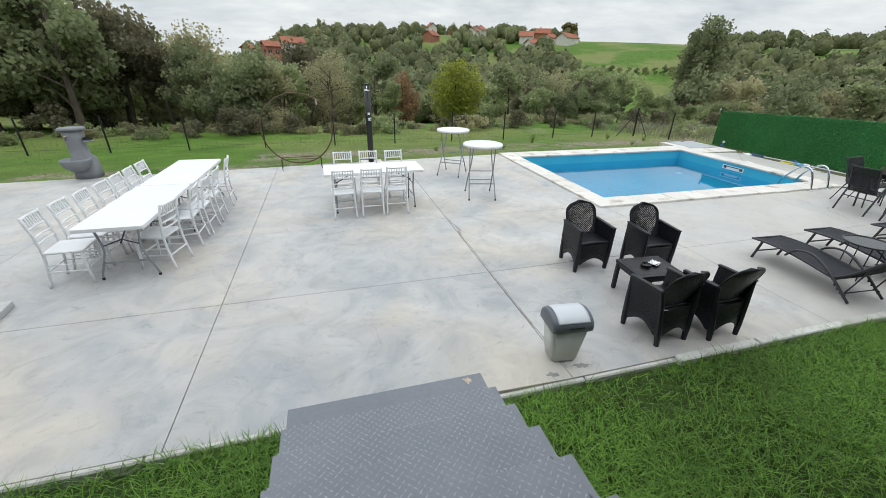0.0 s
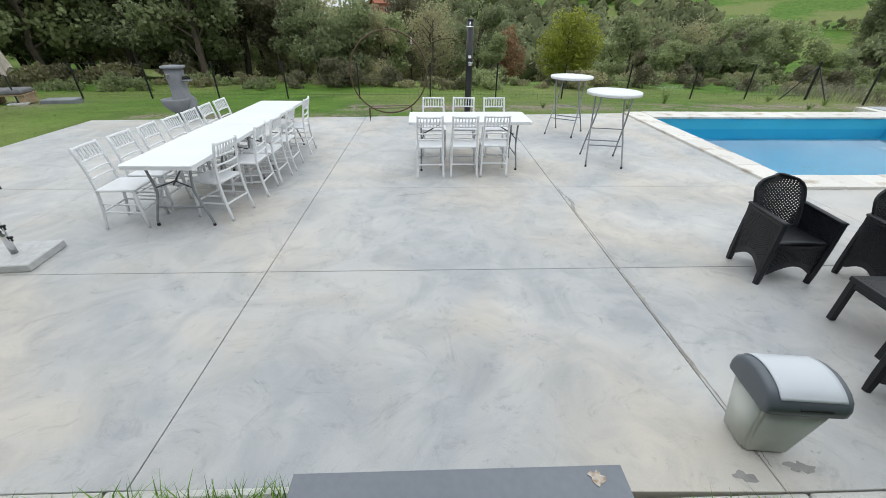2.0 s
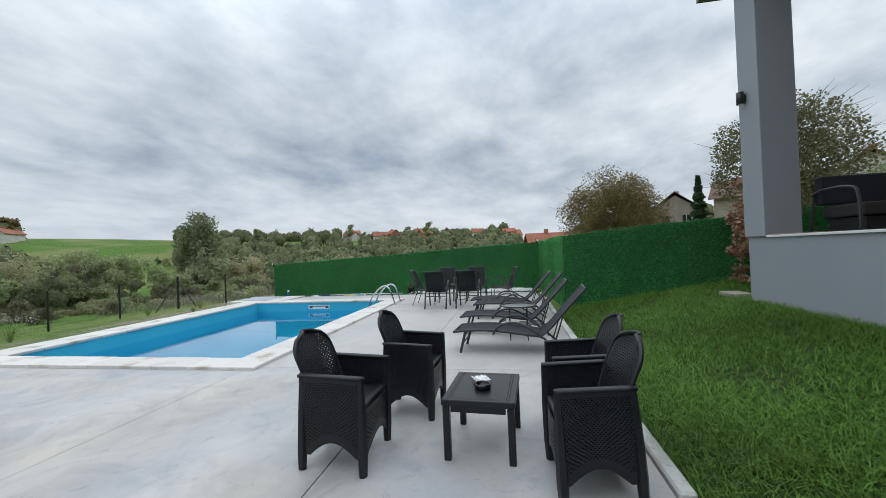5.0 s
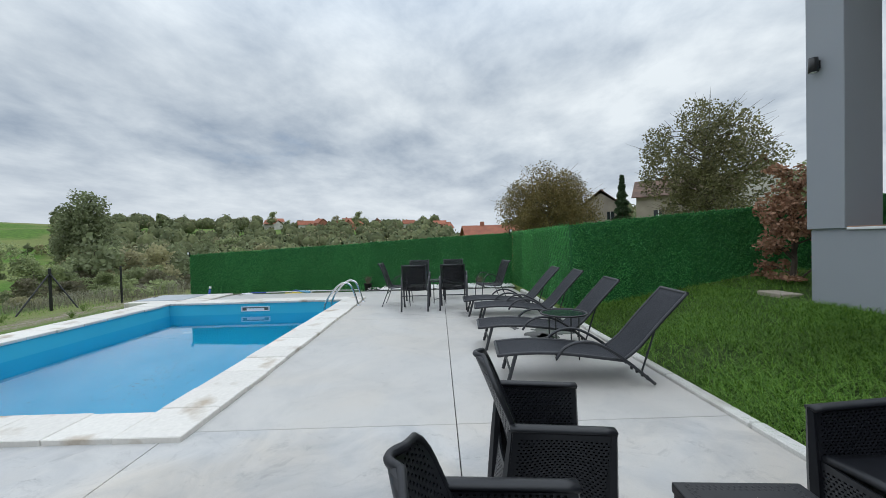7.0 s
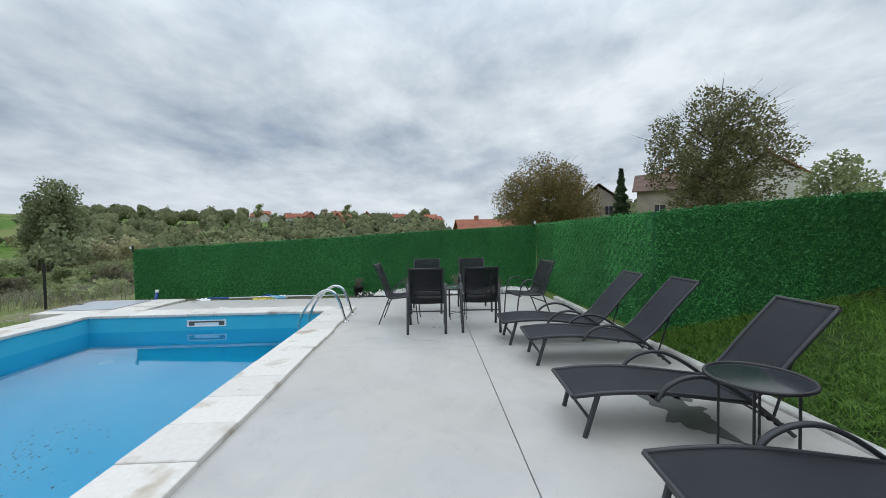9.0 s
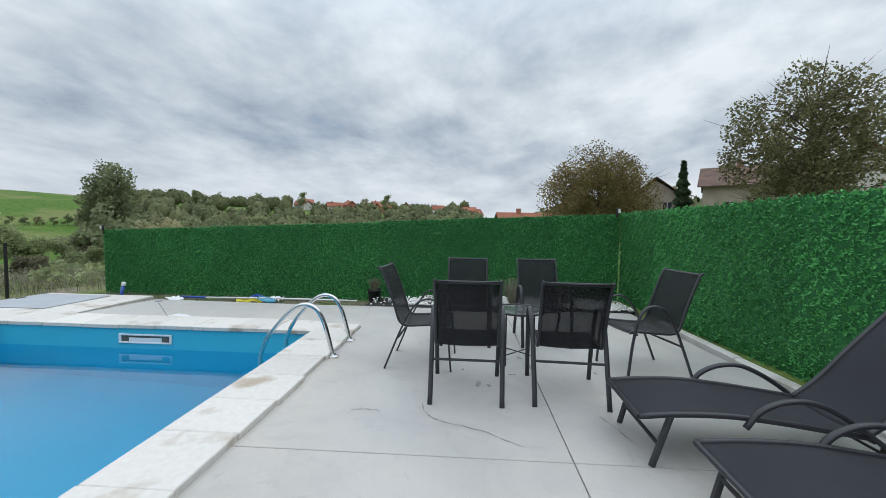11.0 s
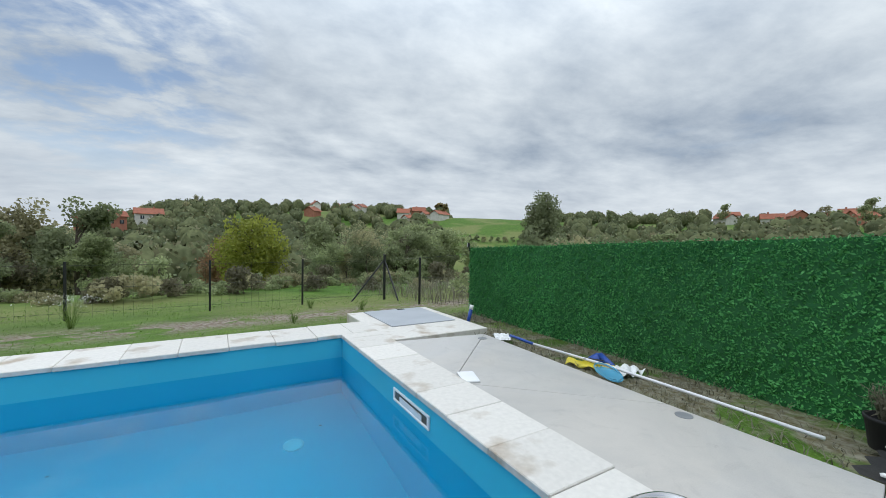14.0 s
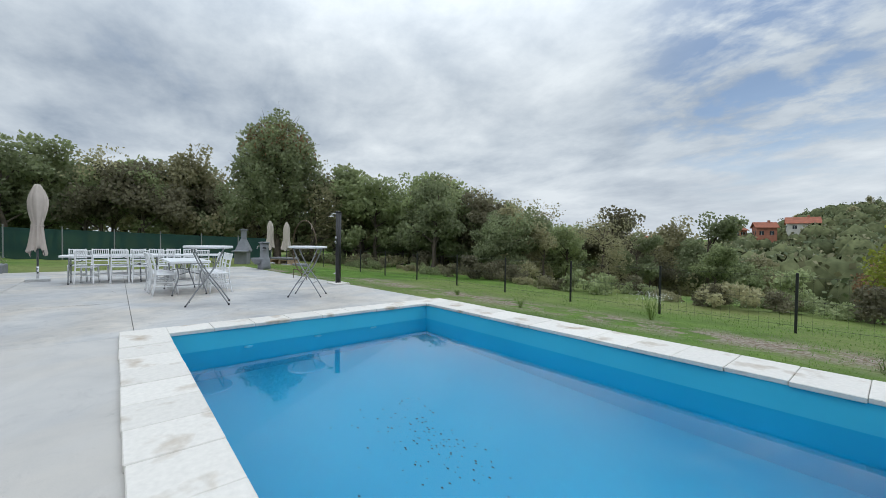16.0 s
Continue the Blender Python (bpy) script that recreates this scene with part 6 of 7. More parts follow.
tuft("potted_lavender", 15.22, 4.14, -0.06, "dry lavender in a black plastic pot", "potted plant", 160, 0.22, 0.5, LAVENDER, 1, True)
tuft("lavender", 14.95, 2.95, 0.0, "thin dry lavender among white pebbles", "plant", 60, 0.36, 0.4, LAVENDER, 2)
tuft("lavender", 14.9, 1.75, 0.0, "bushy grey lavender among white pebbles", "plant", 260, 0.42, 0.6, LAVENDER, 3)
tuft("lavender", 15.0, 0.85, 0.0, "small grey lavender among white pebbles", "plant", 90, 0.34, 0.5, LAVENDER, 4)

# ---- pool-care things on the grass strip ----
pole = thing("pool_pole", pose(0, 0, 0.012), "long white telescopic pool pole lying on the grass", "pole")
part("shaft", tubed([(14.80, 6.96, 0.0), (14.89, 6.0, 0.0), (14.88, 5.13, 0.0), (14.86, 4.35, 0.0)], 0.014, 10), WHITE_PLASTIC, pole, "", True)
part("grip", tubed([(14.82, 7.41, 0.0), (14.80, 6.96, 0.0)], 0.018, 10), BLUE_PLASTIC, pole, "blue plastic pole head", True)
net = thing("pool_net", pose(14.68, 5.83, -0.005, 0, 0, 62), "pale blue leaf net lying beside the patio", "pool net")
part("frame", tubed([(0.20 * math.cos(a), 0.10 * math.sin(a), 0.035 + 0.02 * math.cos(a)) for a in (2 * math.pi * i / 24 for i in range(24))], 0.009, 6, True), NET_BLUE, net)
part("mesh", sheet(lambda u, v: (0.19 * (2 * u - 1), 0.095 * (2 * v - 1) * math.sqrt(max(0.02, 1 - (2 * u - 1) ** 2)), 0.03 - 0.018 * (1 - (2 * v - 1) ** 2)), 10, 6, 0.002), NET_BLUE, net)
bag = thing("plastic_bag", pose(14.92, 6.18, -0.085, 0, 0, -58), "crumpled yellow plastic bag on the grass", "bag")
part("bag", sheet(lambda u, v: ((u - 0.5) * 0.55, (v - 0.5) * 0.20 * (1 - 0.3 * math.sin(u * 9)), 0.035 + 0.025 * math.sin(u * 17 + v * 9) * math.cos(v * 8) + 0.03 * math.sin(math.pi * v)), 26, 10, 0.003), YELLOW_BAG, bag, "", True)
part("print", sheet(lambda u, v: (-0.1 + u * 0.2, -0.03 + v * 0.05, 0.106 + 0.002 * math.sin(u * 20)), 6, 2, 0.001), BLACK_RUBBER, bag)
vac = thing("pool_brush", pose(15.10, 6.18, -0.08, 0, 0, 60), "blue plastic pool vacuum head", "pool tool")
part("neck", tubed([(-0.2, 0, 0.06), (0.1, 0, 0.09)], 0.03, 10), BLUE_PLASTIC, vac, "", True)
part("head", lathe([(0.10, 0), (0.11, 0.02), (0.07, 0.05), (0.03, 0.08)], 20, None, (0.16, 0, 0.01)), BLUE_PLASTIC, vac, "", True)
scr = thing("plastic_bag", pose(15.08, 5.90, -0.08), "crumpled clear white plastic sheet on the grass", "bag")
part("bag", sheet(lambda u, v: ((u - 0.5) * 0.28, (v - 0.5) * 0.22, 0.04 + 0.03 * math.sin(u * 13 + 1) * math.cos(v * 11) + 0.03 * math.sin(math.pi * u) * math.sin(math.pi * v)), 16, 14, 0.003), WHITE_FOAM, scr)
cup = thing("plastic_sheet", pose(14.74, 7.5, -0.05, 0, 0, 60), "crumpled white plastic film on the grass", "bag")
part("bag", sheet(lambda u, v: ((u - 0.5) * 0.3, (v - 0.5) * 0.2, 0.03 + 0.02 * math.sin(u * 12) * math.cos(v * 14) + 0.03 * math.sin(math.pi * u)), 14, 10, 0.003), WHITE_FOAM, cup)
flap = thing("skimmer_lid", pose(13.43, 6.40, 0.0, 0, 0, -20), "white plastic skimmer lid beside the coping", "lid")
part("lid", boxed(-0.06, -0.13, 0.001, 0.10, 0.13, 0.022, 0.008, 2), WHITE_PLASTIC, flap)
sp = thing("pipe_end", pose(15.05, 8.75, float(ground_z(15.05, 8.75)), 0, 0, 0), "white capped pipe end beside the hedge", "pipe")
part("pipe", tubed([(0, 0, -0.05), (0.05, -0.02, 0.22)], 0.03, 12), BLUE_PLASTIC, sp, "", True)
part("cap", tubed([(0.05, -0.02, 0.22), (0.062, -0.025, 0.29)], 0.034, 12), WHITE_PLASTIC, sp, "", True)
for (x, y) in ((14.43, 7.5), (14.42, 5.0)):
    cover = thing("drain_cover", pose(x, y, 0.0), "small round grey drain cover in the concrete", "drain cover", "small drain covers")
    part("disc", lathe([(0.06, 0.0005), (0.06, 0.004), (0.055, 0.005)], 20), GREY_TUBE, cover)


# ---- trees ----
def make_tree(name, seed, h, spread, mat, leaves, size, label, cat="tree", bushy=0.25, airy=1.0, group="", stem=True, wide=0.36, limbs=(9, 12), clump=(0.20, 0.38)):
    """A tapered trunk with limbs and a crown of leaf clumps; unit built at its own height."""
    rnd = random.Random(seed)
    rng = np.random.default_rng(seed)
    t = thing(name, Matrix(), label, cat, group)
    bm = bmesh.new()
    ends = []
    if stem:
        lean = Vector((rnd.uniform(-0.06, 0.06), rnd.uniform(-0.06, 0.06), 1))
        trunk = [Vector((0, 0, -0.3)) + lean * (h * 0.8 + 0.3) * k / 6 + Vector((rnd.uniform(-1, 1), rnd.uniform(-1, 1), 0)) * 0.02 * h * (k > 0) for k in range(7)]
        r0 = 0.022 * h
        tube(bm, trunk, [r0 * (1.25 - k * 0.17) for k in range(7)], 7)
        for i in range(rnd.randint(*limbs)):
            f = rnd.uniform(bushy, 0.98)
            b = trunk[0].lerp(trunk[-1], f)
            a = rnd.uniform(0, 6.28)
            reach = spread * (1.05 - 0.55 * max(0, f - 0.35)) * rnd.uniform(0.55, 1.0)
            rise = h * rnd.uniform(0.05, 0.22)
            e = b + Vector((math.cos(a) * reach, math.sin(a) * reach, rise))
            m = b.lerp(e, 0.5) + Vector((0, 0, rise * 0.25))
            tube(bm, [b, m, e], [r0 * 0.42, r0 * 0.26, r0 * 0.08], 5)
            ends += [m.lerp(e, 0.4), e, b.lerp(e, 0.72)]
            for q in range(2):
                s = b.lerp(e, rnd.uniform(0.4, 0.9))
                o = s + Vector((rnd.uniform(-1, 1), rnd.uniform(-1, 1), rnd.uniform(0.1, 0.9))) * spread * 0.42
                tube(bm, [s, o], [r0 * 0.16, r0 * 0.04], 4)
                ends.append(o)
        ends.append(trunk[-1] + Vector((0, 0, h * 0.12)))
        ends.append(trunk[-1])
        part("trunk", bm, BARK, t)
    else:
        bm.free()
        for i in range(14):
            a, r = rnd.uniform(0, 6.28), spread * math.sqrt(rnd.random()) * 0.85
            ends.append(Vector((r * math.cos(a), r * math.sin(a), h * rnd.uniform(0.12, 0.85) * (1 - 0.45 * r / spread))))
    E = np.array([e[:] for e in ends])
    big = spread * rng.uniform(*clump, len(E)) * airy
    w = big ** 2
    idx = rng.choice(len(E), leaves, p=w / w.sum())
    g = rng.normal(0, 1, (leaves, 3))
    g /= np.linalg.norm(g, axis=1, keepdims=True) + 1e-6
    c = E[idx] + g * (big[idx] * rng.uniform(0.35, 1.08, leaves) ** 0.6)[:, None] * np.array([1, 1, 0.78])
    c[:, 2] = np.clip(c[:, 2], 0.06, None)
    quads("crown", leaf_quads(c, rng, size, -0.1, np.array([0, 0, 0.6]), wide), mat, t)
    return t


def dome_tree(name, seed, h, rx, rz, mat, leaves, size, label, points=70, clump=(0.16, 0.28), wide=0.4, low=0.0):
    """A broad old tree: trunk, forked limbs and a full rounded crown of leaf clumps."""
    rnd = random.Random(seed)
    rng = np.random.default_rng(seed)
    t = thing(name, Matrix(), label, "tree")
    bm = bmesh.new()
    zc = h - rz
    r0 = 0.02 * h
    top = Vector((rnd.uniform(-0.3, 0.3), rnd.uniform(-0.3, 0.3), zc + 0.45 * rz))
    stem = [Vector((0, 0, -0.3)).lerp(top, k / 5) for k in range(6)]
    tube(bm, stem, [r0 * (1.2 - 0.18 * k) for k in range(6)], 8)
    ends = []
    lumps = [Vector((rnd.gauss(0, 1), rnd.gauss(0, 1), rnd.gauss(0, 1))).normalized() for _ in range(9)]
    for i in range(points):
        z = 1 - 2 * (i + 0.5) / points
        a = i * 2.39996 + rnd.uniform(-0.4, 0.4)
        d = Vector((math.sqrt(1 - z * z) * math.cos(a), math.sqrt(1 - z * z) * math.sin(a), z))
        swell = 0.70 + 0.32 * max(d.dot(q) for q in lumps) - 0.10 * rnd.random()
        for reach in (swell * rnd.uniform(0.82, 0.95), swell * rnd.uniform(0.45, 0.7)):
            e = Vector((d.x * rx * reach, d.y * rx * reach, zc + d.z * rz * reach))
            if e.z < low:
                continue
            ends.append(e)
        e = ends[-2] if len(ends) > 1 else Vector((0, 0, zc))
        b = stem[0].lerp(top, min(0.98, max(0.25, (e.z - 0.35 * e.xy.length) / top.z)))
        m = b.lerp(e, 0.5) + Vector((rnd.uniform(-0.3, 0.3), rnd.uniform(-0.3, 0.3), 0.1 * rx))
        tube(bm, [b, m, e], [r0 * 0.24, r0 * 0.12, r0 * 0.03], 5)
        for q in range(2):
            s = m.lerp(e, rnd.uniform(0.2, 1.0))
            o = s + (e - b).normalized() * rx * 0.28 + Vector((rnd.uniform(-1, 1), rnd.uniform(-1, 1), rnd.uniform(-0.4, 1))) * rx * 0.14
            tube(bm, [s, o], [r0 * 0.10, r0 * 0.025], 4)
    part("trunk", bm, BARK, t)
    E = np.array([e[:] for e in ends])
    big = rx * rng.uniform(*clump, len(E))
    idx = rng.choice(len(E), leaves, p=big ** 2 / (big ** 2).sum())
    g = rng.normal(0, 1, (leaves, 3))
    g /= np.linalg.norm(g, axis=1, keepdims=True) + 1e-6
    c = E[idx] + g * (big[idx] * rng.uniform(0.2, 1.12, leaves) ** 0.6)[:, None]
    c[:, 2] = np.clip(c[:, 2], 0.06, None)
    quads("crown", leaf_quads(c, rng, size, -0.1, np.array([0, 0, 0.6]), wide), mat, t)
    return t


def conifer(seed, h, r, mat, leaves, label, category="conifer"):
    rng = np.random.default_rng(seed)
    t = thing("conifer", Matrix(), label, category)
    part("trunk", tubed([(0, 0, -0.2), (0, 0, h * 0.95)], [0.025 * h, 0.004 * h], 7), BARK, t)
    f = rng.uniform(0.04, 1, leaves) ** 0.8
    tier = 0.75 + 0.25 * np.sin(f * 60)
    rad = r * (1 - f) * tier * np.sqrt(rng.uniform(0.15, 1, leaves)) + 0.03
    a = rng.uniform(0, 6.28, leaves)
    c = np.stack([rad * np.cos(a), rad * np.sin(a), f * h - rad * 0.25], -1)
    quads("crown", leaf_quads(c, rng, h * 0.035, -0.3, np.stack([np.cos(a), np.sin(a), 0 * a], -1) * 2), mat, t)
    return t


def put(src, x, y, scale=1.0, turn=None, sink=0.0, tall=1.0):
    o = copy_thing(src, Matrix.LocRotScale((x, y, float(ground_z(x, y)) - sink), Euler((0, 0, turn if turn is not None else random.uniform(0, 6.28))), (scale, scale, scale * tall)))
    o.scale = (scale, scale, scale * tall)
    return o


random.seed(12)
WOOD = "woodland trees beyond the fence"
kinds = [
    make_tree("deciduous_tree", 1, 6.0, 2.3, LEAF_GREEN, 4600, 0.215, "green deciduous tree in the wood", group=WOOD),
    make_tree("deciduous_tree", 2, 6.5, 2.1, LEAF_DARK, 4600, 0.215, "dark green deciduous tree in the wood", group=WOOD),
    make_tree("deciduous_tree", 3, 5.5, 2.5, LEAF_OLIVE, 4600, 0.215, "olive and brown autumn tree in the wood", group=WOOD),
    make_tree("deciduous_tree", 4, 6.0, 2.0, LEAF_GREEN, 4600, 0.21, "slender green tree in the wood", bushy=0.15, group=WOOD),
    make_tree("deciduous_tree", 5, 6.2, 2.4, LEAF_DARK, 4600, 0.215, "broad dark tree in the wood", bushy=0.12, group=WOOD),
    make_tree("deciduous_tree", 6, 5.5, 2.3, LEAF_SCRUB, 4400, 0.215, "greyish green tree in the wood", bushy=0.15, group=WOOD),
    make_tree("deciduous_tree", 7, 7.0, 2.4, LEAF_OLIVE, 2400, 0.17, "thinning olive tree with bare twigs", airy=1.3, group=WOOD),
]
far_kinds = [
    make_tree("deciduous_tree", 11, 6.2, 2.4, LEAF_GREEN, 1700, 0.36, "green deciduous tree down in the valley", bushy=0.12, group=WOOD),
    make_tree("deciduous_tree", 12, 6.5, 2.3, LEAF_DARK, 1700, 0.36, "dark green deciduous tree down in the valley", bushy=0.12, group=WOOD),
    make_tree("deciduous_tree", 13, 5.8, 2.6, LEAF_OLIVE, 1600, 0.36, "olive autumn tree down in the valley", bushy=0.12, group=WOOD),
]
for k, (x, y) in zip(far_kinds, ((24.0, 52.0), (-12.0, 55.0), (4.0, 50.0))):
    k.matrix_world = Matrix.Translation((x, y, float(ground_z(x, y))))
SCRUB = "scrub along the meadow edge"
bushes = [
    make_tree("bush", 21, 1.5, 1.0, LEAF_SCRUB, 1200, 0.13, "grey-green scrub bush at the meadow edge", "bush", group=SCRUB, stem=False),
    make_tree("bush", 22, 1.3, 1.1, LEAF_GREEN, 1200, 0.13, "green scrub bush at the meadow edge", "bush", group=SCRUB, stem=False),
    make_tree("bush", 23, 1.1, 1.0, LEAF_OLIVE, 1100, 0.12, "yellowing scrub bush at the meadow edge", "bush", group=SCRUB, stem=False),
]
# originals take places of their own
spots = [(-14.0, 33.0), (-6.0, 38.0), (2.0, 36.0), (20.0, 38.0), (28.0, 36.0), (-1.0, 31.0), (-15.5, 30.0)]
for k, (x, y) in zip(kinds, spots):
    k.matrix_world = Matrix.Translation((x, y, float(ground_z(x, y))))
for b, (x, y) in zip(bushes, ((-3.0, 19.0), (4.0, 19.5), (9.0, 19.2))):
    b.matrix_world = Matrix.Translation((x, y, float(ground_z(x, y))))
for i in range(92):
    x = -26 + i * 0.72 + random.uniform(-0.3, 0.3)
    y = 19.2 + random.uniform(-0.6, 2.6) + 0.12 * max(0, x - 8) - (0.10 * max(0, -x - 4))
    put(random.choice(bushes), x, y, random.uniform(0.45, 0.95), sink=0.1)
for i in range(26):
    x, y = random.uniform(16.5, 30), random.uniform(8, 19)
    if x < 17.5 and y < 12:
        continue
    put(random.choice(bushes), x, y, random.uniform(0.5, 1.0), sink=0.15)


def in_gap(x, y):
    """The open hillside meadow between the woods."""
    a = math.degrees(math.atan2(x - 6, y))
    return (32 < a < 45 and math.hypot(x, y) > 46)


for i in range(250):
    y = random.uniform(22, 78) if i > 110 else random.uniform(22, 36)
    x = random.uniform(-42, 22 + y * 1.1)
    if in_gap(x, y) or (7.4 < x < 17.2 and y < 39) or (9.5 < x < 14 and y < 59) or (5.5 < x < 10 and 30 < y < 37) or (x > 2 and y < 26):
        continue
    k = random.choice(kinds if y < 42 else far_kinds)
    left = max(0, min(1, (-x - 2) / 14))
    s = random.uniform(0.55, 0.90) * (1 + 0.55 * left) * (0.72 if y < 30 and x > -2 else 1)
    put(k, x, y, s, sink=0.2)
for i in range(110):
    x, y = random.uniform(34, 115), random.uniform(6, 80)
    if in_gap(x, y) or y - 4 < 0.42 * (x - 5) or math.hypot(x, y) < 52:
        continue
    put(random.choice(far_kinds), x, y, random.uniform(0.85, 1.45), sink=0.2)
# tall stand to the west, behind the green net
for i in range(48):
    x, y = random.uniform(-42, -26.5), random.uniform(-24, 21)
    put(random.choice(kinds if x > -33 else far_kinds), x, y, random.uniform(1.0, 1.45), sink=0.2, tall=random.uniform(0.95, 1.15))
for x, y, k, s in ((-20.7, 21.5, 3, 1.5), (-19.2, 22.5, 0, 1.35), (-16.2, 25, 0, 1.45), (-14.5, 26, 4, 1.35), (-12.5, 28.5, 6, 1.12), (-10, 29.5, 3, 0.98), (-17.5, 27, 1, 1.4),
                   (-7.5, 30.5, 6, 0.98), (-5, 32.5, 0, 0.85), (-23, 20, 1, 1.35), (-22.5, 17.5, 6, 1.4), (-25, 22, 5, 1.4), (-2, 35, 2, 0.95)):
    put(kinds[k], x, y, s, sink=0.2)
for x, y, s in ((-22, 16.2, 1.3), (-20, 18.5, 1.3), (-17.5, 20, 1.2), (-15, 21.5, 1.2), (-12, 22.5, 1.2)):
    put(random.choice(bushes), x, y, s, sink=0.1)

oz = float(ground_z(-24.0, 15.1)) - 0.2
oh = 12.5 - oz
oak = dome_tree("oak_tree", 31, oh, 4.0, 5.6, LEAF_DARK, 24000, 0.24, "large dark oak with reddish crown beyond the net", 90, (0.15, 0.26))
oak.matrix_world = Matrix.Translation((-24.0, 15.1, oz))
red_top = np.random.default_rng(8)
cc = red_top.normal(0, 1, (5000, 3))
cc = cc / np.linalg.norm(cc, axis=1, keepdims=True) * np.array([3.7, 3.7, 5.1]) * red_top.uniform(0.72, 1.0, (5000, 1)) + np.array([0, 0, oh - 5.6])
quads("reddish_leaves", leaf_quads(cc[cc[:, 2] > oh - 3.6 + red_top.normal(0, 0.7, 5000)][:2200], red_top, 0.22, 0, np.array([0, 0, 0.5]), 0.36), LEAF_RUSSET, oak)
yel = dome_tree("lime_tree", 32, 6.6, 2.7, 3.2, LEAF_YELLOW, 9000, 0.20, "yellow-green young tree in the wood edge", 50, (0.20, 0.32))
yel.matrix_world = Matrix.Translation((14.1, 37.5, float(ground_z(14.1, 37.5)) - 0.2))
rus = dome_tree("russet_tree", 33, 8.6, 2.7, 4.2, LEAF_RUSSET, 7000, 0.25, "rust-brown autumn tree at the wood edge", 44, (0.22, 0.34))
rus.matrix_world = Matrix.Translation((12.5, 60.0, float(ground_z(12.5, 60.0)) - 0.2))
tall = dome_tree("tall_tree", 34, 18.2, 3.8, 8.4, LEAF_DARK, 14000, 0.38, "tall dark tree rising above the wood", 60, (0.22, 0.40))
tall.matrix_world = Matrix.Translation((67, 59, float(ground_z(67, 59)) - 0.3))
wal = dome_tree("walnut_tree", 35, 14.0, 5.8, 6.5, LEAF_WALNUT, 21000, 0.20, "half-bare olive walnut tree behind the hedge", 84, (0.09, 0.20))
wal.matrix_world = Matrix.Translation((38.0, -22.0, -0.4))
bro = dome_tree("walnut_tree", 36, 10.8, 6.3, 5.4, LEAF_BROWN, 42000, 0.18, "round browning walnut tree behind the hedge", 90, (0.15, 0.24))
bro.matrix_world = Matrix.Translation((52.0, -12.0, -0.6))
pls = dome_tree("plum_tree", 39, 5.9, 1.7, 2.5, LEAF_GREEN, 5000, 0.16, "small green fruit tree behind the hedge", 40, (0.2, 0.32))
pls.matrix_world = Matrix.Translation((25.7, -19.2, -0.4))
con = conifer(37, 10.6, 2.4, LEAF_CONIFER, 5200, "dark narrow conifer between the neighbours' houses")
con.matrix_world = Matrix.Translation((59.0, -24.4, -0.5))
ded = make_tree("dead_conifer", 41, 1.95, 0.52, LEAF_DEAD, 5200, 0.055, "dead brown garden conifer by the hedge", "dead conifer", bushy=0.06, limbs=(26, 28), clump=(0.14, 0.24))
ded.matrix_world = Matrix.Translation((9.9, -3.68, float(ground_z(9.9, -3.68))))

# far woods, too many to count
frng = np.random.default_rng(77)
vr = random.Random(5)
VILLAGE = [(vr.uniform(66, 97), vr.uniform(215, 285)) for _ in range(26)] + [(vr.uniform(13, 31), vr.uniform(225, 285)) for _ in range(9)]
va, vd = np.array(VILLAGE).T
blobs = []
while len(blobs) < 3600:
    a, r = frng.uniform(-1.3, 2.2), 70 + 300 * frng.uniform(0, 1) ** 1.1
    x, y = 6 + r * math.sin(a), r * math.cos(a)
    if in_gap(x, y) or x < -60 and y < 20:
        continue
    if 175 < r < 320 and frng.uniform() < 0.45 and math.sin(x * 0.035) + math.cos(y * 0.04 + x * 0.01) > -0.3:
        continue
    if np.any((np.abs(np.degrees(a) - va) < 1.5) & (r > vd - 38) & (r < vd + 6)):
        continue
    blobs.append((x, y, frng.uniform(2.0, 4.6)))
blobs = np.array(blobs)
bz = ground_z(blobs[:, 0], blobs[:, 1])
# solid lumpy crowns with a ragged fringe of leaves
NU, NV = 9, 6
uu, vv = np.meshgrid(np.arange(NU) * 2 * np.pi / NU, (np.arange(NV) + 0.35) * np.pi / (NV + 0.2), indexing="ij")
ball = np.stack([np.sin(vv) * np.cos(uu), np.sin(vv) * np.sin(uu), np.cos(vv)], -1).reshape(-1, 3)
lump = 0.92 + 0.34 * (frng.uniform(0, 1, (len(blobs), len(ball), 1)) - 0.5)
core = ball[None] * lump * blobs[:, None, 2:3] * np.array([0.80, 0.80, 0.92]) + np.stack([blobs[:, 0], blobs[:, 1], bz + blobs[:, 2] * 0.75], -1)[:, None, :]
one = []
for i in range(NU):
    for j in range(NV - 1):
        one.append((i * NV + j, i * NV + j + 1, (i + 1) % NU * NV + j + 1, (i + 1) % NU * NV + j))
one = np.array(one)
cf = (one[None] + (np.arange(len(blobs)) * len(ball))[:, None, None]).reshape(-1, 4)
mass = raw("far_woods", core.reshape(-1, 3).tolist(), cf.tolist(), FAR_CORE, None, "", True)
tagged(mass, "distant mixed woodland covering the hillsides", "woods", "", "stuff")
